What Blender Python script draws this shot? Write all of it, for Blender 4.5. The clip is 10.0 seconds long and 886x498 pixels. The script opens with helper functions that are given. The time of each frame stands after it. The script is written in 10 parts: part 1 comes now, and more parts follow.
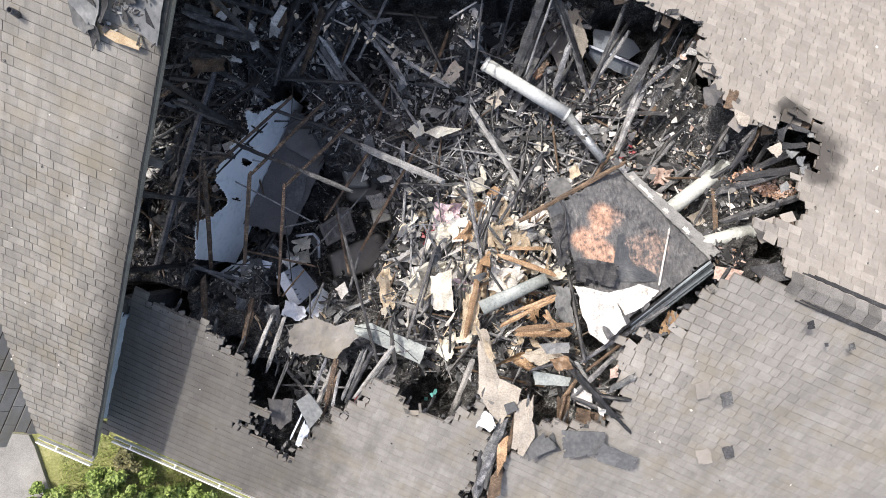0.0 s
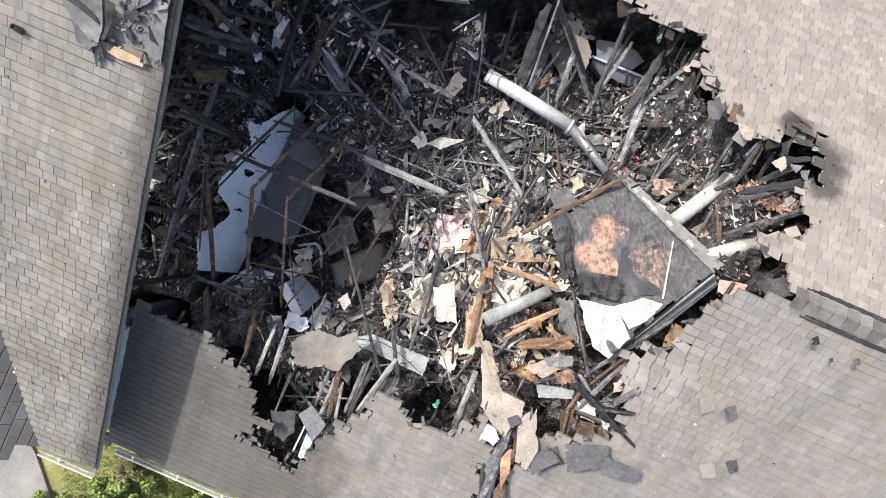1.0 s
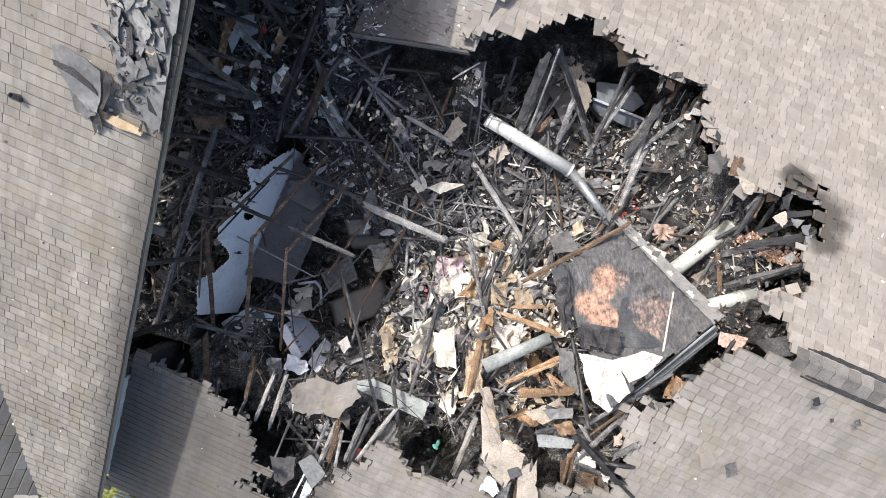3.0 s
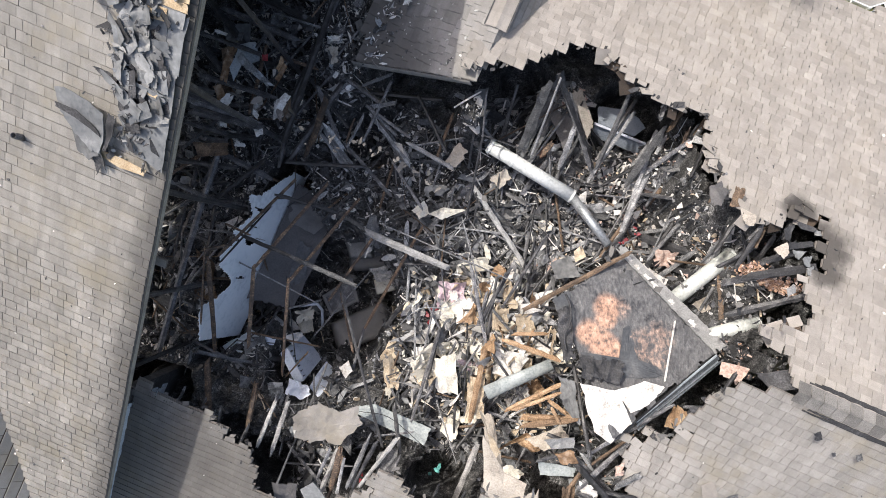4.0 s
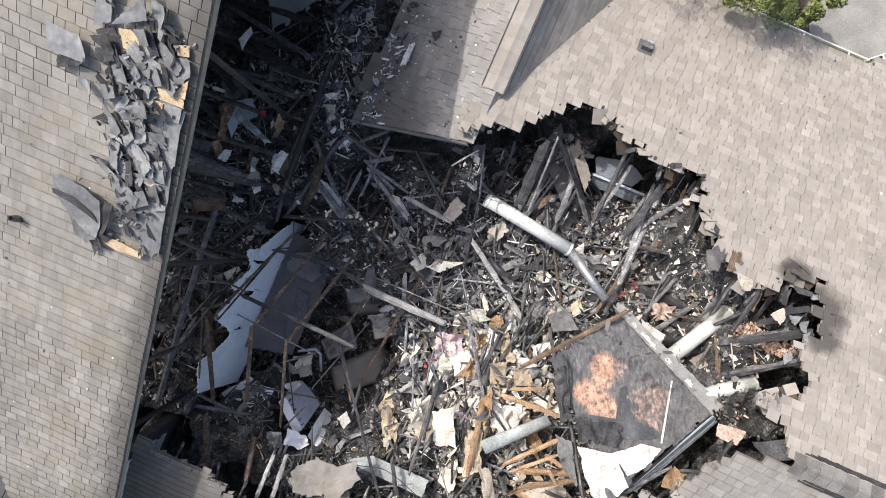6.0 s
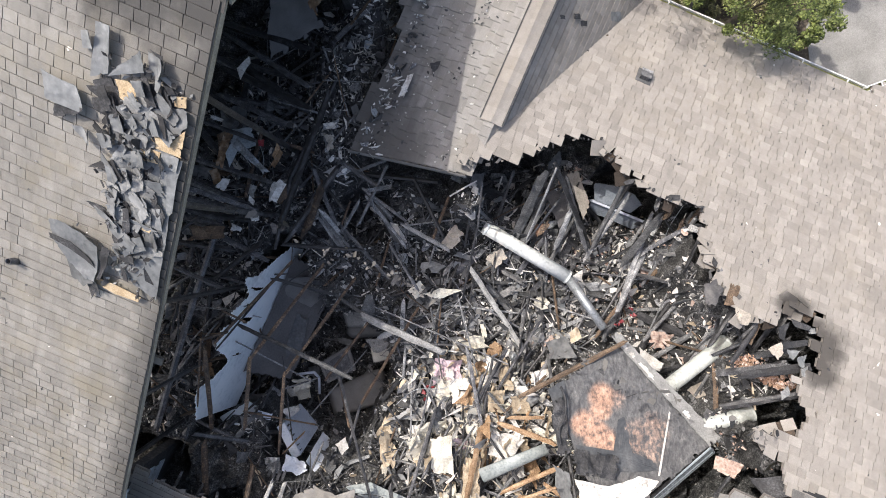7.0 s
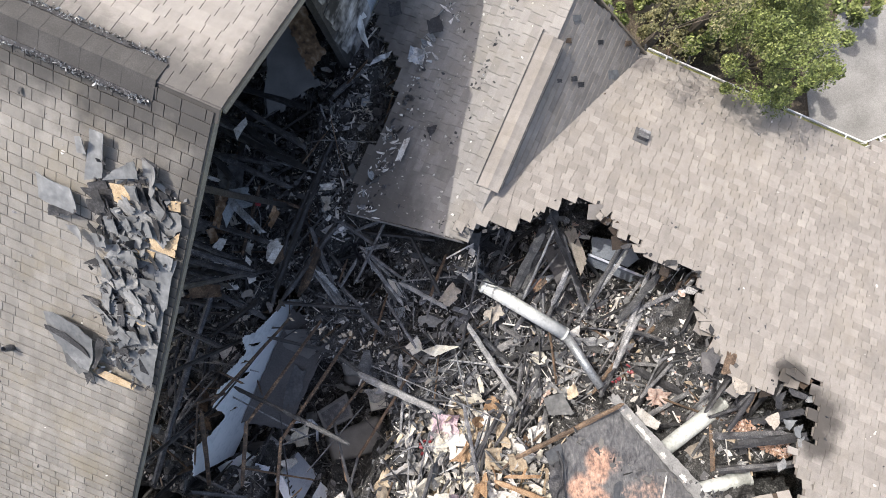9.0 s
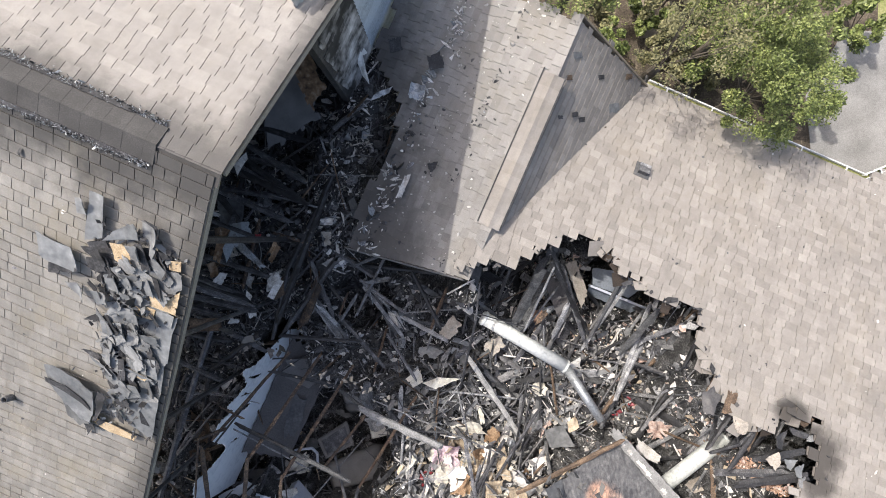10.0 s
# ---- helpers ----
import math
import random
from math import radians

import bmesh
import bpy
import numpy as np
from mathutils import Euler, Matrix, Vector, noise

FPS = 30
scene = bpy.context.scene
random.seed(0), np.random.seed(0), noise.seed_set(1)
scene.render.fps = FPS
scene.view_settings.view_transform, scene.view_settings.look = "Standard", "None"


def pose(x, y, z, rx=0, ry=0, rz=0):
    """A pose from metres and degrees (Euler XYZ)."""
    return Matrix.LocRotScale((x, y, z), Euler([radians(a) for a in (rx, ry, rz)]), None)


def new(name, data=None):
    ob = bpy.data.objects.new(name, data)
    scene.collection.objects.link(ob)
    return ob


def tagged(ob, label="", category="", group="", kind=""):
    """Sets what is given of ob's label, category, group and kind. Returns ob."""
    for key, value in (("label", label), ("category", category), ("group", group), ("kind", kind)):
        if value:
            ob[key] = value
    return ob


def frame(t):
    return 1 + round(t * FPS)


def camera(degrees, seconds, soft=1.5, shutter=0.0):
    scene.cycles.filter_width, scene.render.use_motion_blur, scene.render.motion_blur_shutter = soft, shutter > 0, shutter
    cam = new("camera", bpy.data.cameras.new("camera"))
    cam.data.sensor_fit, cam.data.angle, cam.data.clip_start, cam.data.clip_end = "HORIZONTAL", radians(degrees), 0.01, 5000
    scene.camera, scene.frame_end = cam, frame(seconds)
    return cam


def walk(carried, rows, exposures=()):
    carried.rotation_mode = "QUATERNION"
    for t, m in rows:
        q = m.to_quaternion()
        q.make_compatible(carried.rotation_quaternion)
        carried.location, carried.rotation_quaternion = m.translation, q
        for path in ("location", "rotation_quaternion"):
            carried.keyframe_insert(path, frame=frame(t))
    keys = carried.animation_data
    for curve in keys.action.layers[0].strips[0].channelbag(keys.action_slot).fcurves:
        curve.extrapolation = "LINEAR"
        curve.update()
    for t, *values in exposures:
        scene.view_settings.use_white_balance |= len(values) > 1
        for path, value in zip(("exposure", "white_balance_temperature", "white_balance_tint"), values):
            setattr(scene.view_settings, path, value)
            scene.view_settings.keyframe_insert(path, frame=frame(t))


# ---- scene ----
cam = camera(73.0, 10.0, soft=0.9)
METRES, EYE, TILT, LEAN, TURN = 4.5, 13.3, -90.0, 0.0, 0.0
EXPOSURE = 0.72
ROWS = [
    (0.0, 0.0, 0.0, 0.0, 0.0, 0.0, -0.0),
    (0.5, -0.0078, 0.0019, 0.0165, 0.0, -0.01, -0.01),
    (1.0, -0.0115, 0.0043, 0.0443, -0.01, -0.02, -0.03),
    (1.5, -0.0113, 0.006, 0.0838, 0.0, -0.04, -0.04),
    (2.0, -0.0072, 0.0086, 0.1264, 0.05, -0.05, -0.03),
    (2.5, -0.0069, 0.0093, 0.1719, 0.05, -0.11, -0.03),
    (4.0, -0.0135, 0.008, 0.3191, 0.07, -0.16, -0.0),
    (4.5, -0.0114, 0.0071, 0.3697, 0.1, -0.2, 0.01),
    (5.0, -0.0081, 0.006, 0.422, 0.13, -0.25, 0.02),
    (5.5, -0.0046, 0.0051, 0.475, 0.18, -0.29, 0.02),
    (7.0, 0.0044, 0.0063, 0.6441, 0.14, -0.59, -0.04),
    (7.5, 0.0047, 0.0071, 0.699, 0.17, -0.64, -0.04),
    (8.0, 0.0107, 0.0062, 0.7499, 0.23, -0.62, -0.02),
    (8.5, 0.0125, 0.0084, 0.8071, 0.19, -0.68, -0.03),
    (9.0, 0.0174, 0.0102, 0.867, 0.2, -0.75, -0.04),
    (9.5, 0.0191, 0.0113, 0.9295, 0.23, -0.79, -0.02),
    (10.0, 0.0152, 0.0144, 0.9957, 0.2, -0.87, -0.02),
]
walk(cam, [(t, pose(0, 0, EYE, TILT, LEAN, TURN) @ pose(METRES * x, METRES * y, METRES * z, 90 + pitch, roll, yaw)) for t, x, y, z, yaw, pitch, roll in ROWS],
     [(0.0, EXPOSURE, 6560, 10), (10.0, EXPOSURE, 6560, 10)])

# ---- light: high sun, clear sky ----
SUN_WAY = Vector((0.512, -0.452, -1.0)).normalized()
world = bpy.data.worlds.new("sky")
scene.world = world
world.use_nodes = True
sky = world.node_tree.nodes.new("ShaderNodeTexSky")
sky.sky_type = "NISHITA"
sky.sun_disc = False
sky.dust_density, sky.ozone_density = 5.0, 0.6
sky.sun_elevation = math.asin(-SUN_WAY.z)
sky.sun_rotation = math.atan2(-SUN_WAY.x, -SUN_WAY.y)
back = world.node_tree.nodes["Background"]
back.inputs["Strength"].default_value = 0.15
world.node_tree.links.new(sky.outputs[0], back.inputs["Color"])
lamp = bpy.data.lights.new("sun", "SUN")
lamp.energy, lamp.angle, lamp.color = 2.2, radians(0.55), (1.0, 0.96, 0.90)
sun = new("sun", lamp)
sun.matrix_world = Matrix.Translation((0, 0, 30)) @ SUN_WAY.to_track_quat("-Z", "Y").to_matrix().to_4x4()

# ---- plan: u runs along the ridges, v across them ----
TURNED = radians(23.5)
CU, SU = math.cos(TURNED), math.sin(TURNED)
RND = random.Random(7)


def W(u, v, z=0.0):
    return Vector((u * CU + v * SU, -u * SU + v * CU, z))


def to_uv(x, y):
    return x * CU - y * SU, x * SU + y * CU


def smooth(a, b, x):
    k = min(1.0, max(0.0, (x - a) / (b - a)))
    return k * k * (3 - 2 * k)


def fbm(x, y, z=0.0, n=4):
    s, a = 0.0, 0.5
    for i in range(n):
        s += a * noise.noise((x, y, z + 7.3 * i))
        x, y, z, a = x * 2.03, y * 2.03, z * 2.03, a * 0.5
    return s


# ---- materials ----
def material(name):
    m = bpy.data.materials.new(name)
    m.use_nodes = True
    nt = m.node_tree
    return m, nt, nt.nodes["Principled BSDF"]


def node(nt, kind, **kw):
    n = nt.nodes.new(kind)
    for k, v in kw.items():
        n.inputs[k.replace("_", " ")].default_value = v
    return n


def ramp(nt, src, stops):
    r = nt.nodes.new("ShaderNodeValToRGB")
    e = r.color_ramp.elements
    while len(e) < len(stops):
        e.new(0.5)
    for i, (p, c) in enumerate(stops):
        e[i].position, e[i].color = p, (*c, 1)
    nt.links.new(src, r.inputs[0])
    return r.outputs[0]


def mix(nt, fac, a, b, mode="MIX"):
    n = nt.nodes.new("ShaderNodeMix")
    n.data_type, n.blend_type = "RGBA", mode
    for sock, val in ((n.inputs[0], fac), (n.inputs[6], a), (n.inputs[7], b)):
        if hasattr(val, "links"):
            nt.links.new(val, sock)
        elif isinstance(val, tuple):
            sock.default_value = (*val, 1)
        else:
            sock.default_value = val
    return n.outputs[2]


def math_node(nt, op, a, b=0.0, c=0.0):
    n = nt.nodes.new("ShaderNodeMath")
    n.operation = op
    for sock, val in zip(n.inputs, (a, b, c)):
        if hasattr(val, "links"):
            nt.links.new(val, sock)
        else:
            sock.default_value = val
    return n.outputs[0]


def world_pos(nt):
    return nt.nodes.new("ShaderNodeNewGeometry").outputs["Position"]


def noise_tex(nt, scale, detail=4.0, rough=0.55, vec=None):
    n = node(nt, "ShaderNodeTexNoise", Scale=scale, Detail=detail, Roughness=rough)
    nt.links.new(vec if vec is not None else world_pos(nt), n.inputs["Vector"])
    return n.outputs["Fac"]


def bump(nt, bsdf, height, strength=0.4, dist=0.01):
    b = node(nt, "ShaderNodeBump", Strength=strength, Distance=dist)
    nt.links.new(height, b.inputs["Height"])
    nt.links.new(b.outputs[0], bsdf.inputs["Normal"])


def each_one(nt):
    """A random value for each piece, be it an object or an island."""
    a = nt.nodes.new("ShaderNodeObjectInfo").outputs["Random"]
    b = nt.nodes.new("ShaderNodeNewGeometry").outputs["Random Per Island"]
    return math_node(nt, "FRACT", math_node(nt, "ADD", a, b))


def plain(name, tones, scale=6.0, rough=0.8, metal=0.0, bumps=0.3, fine=60.0, vary=0.25, dist=0.006, spread=None):
    """A mottled surface: tones over a coarse noise, a finer grain on top, and a shade of its own for each piece.
    spread: (share, factor) stops, where a few pieces of a burnt mix are far paler than the rest."""
    m, nt, p = material(name)
    n1 = noise_tex(nt, scale, 5.0)
    n2 = noise_tex(nt, fine, 3.0)
    k = math_node(nt, "MULTIPLY_ADD", n2, 0.5, math_node(nt, "MULTIPLY", n1, 0.5))
    step = [0.30 + 0.4 * i / max(1, len(tones) - 1) for i in range(len(tones))]
    c = ramp(nt, k, list(zip(step, tones)))
    if spread:
        c = mix(nt, 1.0, c, ramp(nt, each_one(nt), [(k_, (f_, f_, f_)) for k_, f_ in spread]), "MULTIPLY")
    elif vary:
        v = math_node(nt, "MULTIPLY_ADD", each_one(nt), 2 * vary, 1 - vary)
        c = mix(nt, 1.0, c, v, "MULTIPLY")
    nt.links.new(c, p.inputs["Base Color"])
    p.inputs["Roughness"].default_value, p.inputs["Metallic"].default_value = rough, metal
    if bumps:
        bump(nt, p, k, bumps, dist)
    return m


def spot_mask(nt, spots):
    """Soft spots for soot where fire came through, painted shade and bare veneer: (x, y, z, radius)."""
    total = None
    wob = noise_tex(nt, 2.2, 5.0, 0.65)
    pos = world_pos(nt)
    for x, y, z, r in spots:
        d = nt.nodes.new("ShaderNodeVectorMath")
        d.operation = "DISTANCE"
        nt.links.new(pos, d.inputs[0])
        d.inputs[1].default_value = (x, y, z)
        k = math_node(nt, "ADD", math_node(nt, "DIVIDE", d.outputs["Value"], r), math_node(nt, "MULTIPLY_ADD", wob, 0.9, -0.45))
        n = nt.nodes.new("ShaderNodeMapRange")
        n.interpolation_type = "SMOOTHSTEP"
        n.inputs[1].default_value, n.inputs[2].default_value, n.inputs[3].default_value, n.inputs[4].default_value = 0.45, 1.0, 1.0, 0.0
        nt.links.new(k, n.inputs[0])
        total = n.outputs[0] if total is None else math_node(nt, "MAXIMUM", total, n.outputs[0])
    return total


def soot_bands(nt, bands):
    """Soot that smoke left along a ridge or an edge: (way, place along it, core, reach, strength)."""
    total = None
    pos, wob = world_pos(nt), noise_tex(nt, 2.6, 5.0, 0.65)
    for way, at, core, reach, strength in bands:
        d = nt.nodes.new("ShaderNodeVectorMath")
        d.operation = "DOT_PRODUCT"
        nt.links.new(pos, d.inputs[0])
        d.inputs[1].default_value = way
        k = math_node(nt, "ABSOLUTE", math_node(nt, "SUBTRACT", d.outputs["Value"], at))
        k = math_node(nt, "ADD", k, math_node(nt, "MULTIPLY_ADD", wob, 1.1 * reach, -0.55 * reach))
        n = nt.nodes.new("ShaderNodeMapRange")
        n.interpolation_type = "SMOOTHSTEP"
        n.inputs[1].default_value, n.inputs[2].default_value, n.inputs[3].default_value, n.inputs[4].default_value = core, reach, strength, 0.0
        nt.links.new(k, n.inputs[0])
        total = n.outputs[0] if total is None else math_node(nt, "MAXIMUM", total, n.outputs[0])
    return total


def shingle_material(name, base, spots, dirt=0.5, spread=1.0, soot=0.86, bands=()):
    m, nt, p = material(name)
    r = each_one(nt)
    tone = ramp(nt, r, [(0.0, tuple(c * (1 - 0.16 * spread) for c in base)), (0.35, tuple(c * (1 - 0.06 * spread) for c in base)), (0.75, tuple(c * (1 + 0.04 * spread) for c in base)), (1.0, tuple(c * (1 + 0.15 * spread) for c in base))])
    grit = noise_tex(nt, 170.0, 2.0)
    blot = noise_tex(nt, 1.1, 5.0, 0.6)
    mid = noise_tex(nt, 9.0, 4.0, 0.6)
    k = math_node(nt, "MULTIPLY_ADD", grit, 0.9, 0.55)
    k = math_node(nt, "MULTIPLY", k, math_node(nt, "MULTIPLY_ADD", blot, 0.5 * dirt, 1 - 0.25 * dirt))
    k = math_node(nt, "MULTIPLY", k, math_node(nt, "MULTIPLY_ADD", mid, 0.44, 0.78))
    turn = nt.nodes.new("ShaderNodeMapping")
    turn.vector_type = "TEXTURE"
    turn.inputs["Rotation"].default_value = (0, 0, -TURNED)
    turn.inputs["Scale"].default_value = (0.22, 2.0, 2.0)
    nt.links.new(world_pos(nt), turn.inputs["Vector"])
    streak = noise_tex(nt, 1.0, 5.0, 0.65, turn.outputs[0])
    k = math_node(nt, "MULTIPLY", k, math_node(nt, "MULTIPLY_ADD", streak, 0.7 * dirt, 1 - 0.35 * dirt))
    c = mix(nt, 1.0, tone, k, "MULTIPLY")
    lichen = ramp(nt, noise_tex(nt, 1.6, 6.0, 0.7), [(0.48, (0, 0, 0)), (0.72, (max(0.0, dirt - 0.4), max(0.0, dirt - 0.4), max(0.0, dirt - 0.4)))])
    c = mix(nt, lichen, c, tuple(b * m for b, m in zip(base, (0.92, 0.86, 0.70))))
    if spots:
        c = mix(nt, math_node(nt, "MULTIPLY", spot_mask(nt, spots), soot), c, (0.054, 0.049, 0.045))
    if bands:
        c = mix(nt, soot_bands(nt, bands), c, (0.040, 0.039, 0.040))
    nt.links.new(c, p.inputs["Base Color"])
    p.inputs["Roughness"].default_value = 0.9
    bump(nt, p, grit, 0.5, 0.003)
    return m


ALONG_U, ALONG_V = (CU, -SU, 0.0), (SU, CU, 0.0)
# High gable: weathering and hue differ, and each slope's sunlight is toned into its base.
SHINGLE_W = shingle_material("weathered_off_sun_shingle", (0.252, 0.240, 0.221), [], 1.15, 0.9, 0.0, [(ALONG_V, 3.89, 0.22, 1.0, 0.85), (ALONG_U, -3.78, 0.02, 0.5, 0.72)])
SHINGLE_R = shingle_material("sunlit_rosy_grey_shingle", (0.30, 0.281, 0.262), [], 0.6, 0.7, 0.0, [(ALONG_V, 3.89, 0.15, 0.55, 0.7), (ALONG_U, -3.74, 0.02, 0.3, 0.7)])
# West corner spots: soot, plus the gable's shadow darkened into the colour.
SHINGLE_S = shingle_material("off_sun_grey_shingle", (0.252, 0.240, 0.226), [(4.6, -0.3, 5.4, 0.5), (-5.2, -2.2, 3.3, 2.6), (-5.2, -3.4, 3.0, 2.4), (-5.4, -4.4, 2.7, 2.2), (-4.0, -2.9, 3.2, 2.9), (-3.5, -3.2, 3.2, 2.4)], 1.2, 0.7, 0.6)
# Same roofing as the south slope; sunlight is put into this lighter, warmer base.
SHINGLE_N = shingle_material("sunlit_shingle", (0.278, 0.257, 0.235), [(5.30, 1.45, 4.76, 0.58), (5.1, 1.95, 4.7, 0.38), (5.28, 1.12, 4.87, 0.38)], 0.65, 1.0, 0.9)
# Soot spots here also hold part of the high gable's cast shade as colour.
SHINGLE_C = shingle_material("sooty_shaded_shingle", (0.275, 0.263, 0.25), [(-1.6, 5.5, 3.9, 1.8), (-1.7, 7.4, 3.7, 1.9), (-0.9, 4.4, 4.0, 0.9)], 0.8, 1.0, 0.66)
SLATE = plain("smooth_dark_membrane", [(0.035, 0.038, 0.043), (0.06, 0.064, 0.07), (0.10, 0.105, 0.112)], 4, 0.42, 0, 0.25, 25, 0.05)
CAP_DARK = plain("charcoal_ridge_shingle", [(0.033, 0.032, 0.031), (0.055, 0.053, 0.052), (0.10, 0.097, 0.094)], 3.0, 0.8, 0, 0.3, 90, 0.025)
CAP_GREY = plain("grey_ridge_shingle", [(0.075, 0.072, 0.069), (0.165, 0.159, 0.152), (0.26, 0.25, 0.24)], 4.0, 0.9, 0, 0.4, 90)
DECKING = plain("scorched_plywood", [(0.02, 0.017, 0.015), (0.06, 0.045, 0.035), (0.12, 0.085, 0.06)], 4, 0.9)
CHAR = plain("charred_wood", [(0.013, 0.013, 0.014), (0.047, 0.047, 0.05), (0.17, 0.169, 0.173)], 9, 0.42, 0, 0.8, 70, 0.4, 0.01, [(0.0, 0.35), (0.5, 0.95), (0.85, 1.7), (1.0, 3.2)])
CHAR_GREY = plain("ash_grey_wood", [(0.04, 0.041, 0.044), (0.16, 0.163, 0.168), (0.42, 0.42, 0.42)], 7, 0.85, 0, 0.7, 55, 0.35, 0.01, [(0.0, 0.4), (0.5, 0.8), (0.8, 1.1), (1.0, 1.7)])
CHAR_BROWN = plain("scorched_timber", [(0.02, 0.015, 0.012), (0.11, 0.075, 0.05), (0.29, 0.20, 0.13)], 6, 0.75, 0, 0.6, 50, 0.3, 0.008)
SCORCHED = plain("half_burnt_rafter", [(0.016, 0.013, 0.012), (0.085, 0.06, 0.045), (0.38, 0.26, 0.165)], 7, 0.75, 0, 0.7, 40, 0.25, 0.01, [(0.0, 0.5), (0.6, 1.0), (1.0, 1.5)])
PALEBEAM = plain("ash_dusted_beam", [(0.10, 0.10, 0.10), (0.30, 0.297, 0.29), (0.52, 0.51, 0.50)], 7, 0.9, 0, 0.7, 50, 0.2, 0.01)
RAW = plain("raw_pine", [(0.08, 0.05, 0.03), (0.33, 0.21, 0.12), (0.56, 0.42, 0.28)], 5, 0.7, 0, 0.3, 45, 0.25)
ASH = plain("ash", [(0.007, 0.007, 0.008), (0.021, 0.021, 0.021), (0.095, 0.094, 0.092), (0.44, 0.435, 0.43)], 4, 0.95, 0, 1.0, 38, 0.0, 0.03)
ASH_CHUNK = plain("ash_chunk", [(0.05, 0.051, 0.053), (0.17, 0.172, 0.175), (0.42, 0.42, 0.42)], 8, 0.95, 0, 0.6, 50, 0.55, 0.006, [(0.0, 0.15), (0.4, 0.45), (0.75, 1.1), (1.0, 2.0)])
SOOT_CHUNK = plain("black_cinder", [(0.014, 0.014, 0.015), (0.045, 0.045, 0.048), (0.15, 0.149, 0.15)], 9, 0.5, 0, 0.8, 60, 0.5, 0.006, [(0.0, 0.4), (0.6, 1.0), (0.88, 2.0), (1.0, 5.0)])
PLASTER = plain("broken_plasterboard", [(0.20, 0.18, 0.155), (0.50, 0.475, 0.44), (0.67, 0.655, 0.63), (0.76, 0.75, 0.735)], 7, 0.9, 0, 0.4, 34, 0.25)
CREAM = plain("cream_board_paper", [(0.24, 0.18, 0.12), (0.45, 0.37, 0.27), (0.62, 0.55, 0.44)], 6, 0.9, 0, 0.3, 40, 0.25)
TANPAPER = plain("tan_board_paper", [(0.19, 0.165, 0.14), (0.35, 0.315, 0.27), (0.47, 0.43, 0.38)], 4, 0.9, 0, 0.3, 40, 0.15)
PINKISH = plain("stained_insulation", [(0.14, 0.085, 0.07), (0.42, 0.29, 0.245), (0.58, 0.47, 0.41), (0.68, 0.60, 0.55)], 9, 0.95, 0, 0.9, 30, 0.3, 0.01)
WALLBLUE = plain("pale_blue_wall_paint", [(0.60, 0.66, 0.71), (0.82, 0.88, 0.925), (0.87, 0.91, 0.95)], 1.6, 0.6, 0, 0.15, 12, 0.08)
FELT = plain("grey_roofing_felt", [(0.09, 0.093, 0.095), (0.17, 0.175, 0.179), (0.28, 0.286, 0.29)], 3, 0.8, 0, 0.3, 14, 0.35)
FELTPALE = plain("blue_grey_felt_back", [(0.075, 0.08, 0.084), (0.15, 0.157, 0.163), (0.20, 0.208, 0.214), (0.30, 0.307, 0.31)], 2.2, 0.55, 0, 0.25, 16, 0.2)
FELTDARK = plain("burnt_roofing_felt", [(0.012, 0.012, 0.013), (0.035, 0.035, 0.038), (0.10, 0.10, 0.105)], 5, 0.75, 0, 0.5, 45, 0.3)
OSB = plain("exposed_sheathing", [(0.26, 0.18, 0.10), (0.47, 0.36, 0.23), (0.60, 0.50, 0.36)], 9, 0.85, 0, 0.3, 60, 0.15)
PIPE_DULL = plain("dull_grey_duct_metal", [(0.22, 0.235, 0.22), (0.46, 0.48, 0.455), (0.58, 0.60, 0.575), (0.66, 0.68, 0.655)], 4.5, 0.45, 0.1, 0.2, 22, 0.08)
PIPE = plain("grey_white_duct_metal", [(0.34, 0.36, 0.345), (0.66, 0.68, 0.66), (0.78, 0.80, 0.78), (0.84, 0.855, 0.84)], 3.5, 0.4, 0.1, 0.15, 22, 0.08)
STEEL = plain("galvanised_steel", [(0.16, 0.17, 0.18), (0.38, 0.40, 0.42), (0.55, 0.57, 0.60)], 5, 0.45, 0.6, 0.15, 40, 0.1)
TROUGH = plain("green_grey_metal", [(0.14, 0.16, 0.16), (0.30, 0.33, 0.33), (0.42, 0.45, 0.45)], 5, 0.5, 0.1, 0.2, 30, 0.1)
FELTMID = plain("lead_grey_felt", [(0.055, 0.057, 0.062), (0.095, 0.098, 0.104), (0.15, 0.153, 0.158)], 3, 0.8, 0, 0.3, 20, 0.15)
BLUESTEEL = plain("blue_grey_enamel", [(0.20, 0.23, 0.25), (0.37, 0.41, 0.44), (0.47, 0.51, 0.54)], 3, 0.5, 0.1, 0.1, 40, 0.1)
WHITEMETAL = plain("white_enamel", [(0.40, 0.44, 0.51), (0.62, 0.665, 0.75), (0.70, 0.735, 0.81)], 3, 0.4, 0, 0.12, 30, 0.1)
FOAM = plain("sooted_grey_fabric", [(0.10, 0.098, 0.097), (0.175, 0.171, 0.169), (0.24, 0.235, 0.23)], 3, 0.9, 0, 0.2, 120, 0.12)
DARKPANEL = plain("smoke_dark_panel", [(0.055, 0.053, 0.055), (0.095, 0.091, 0.092), (0.14, 0.134, 0.134)], 2, 0.6, 0, 0.2, 40, 0.1)
FLASHING = plain("dull_flashing", [(0.14, 0.14, 0.14), (0.25, 0.25, 0.245), (0.37, 0.37, 0.36)], 5, 0.6, 0.2, 0.2, 45, 0.1)
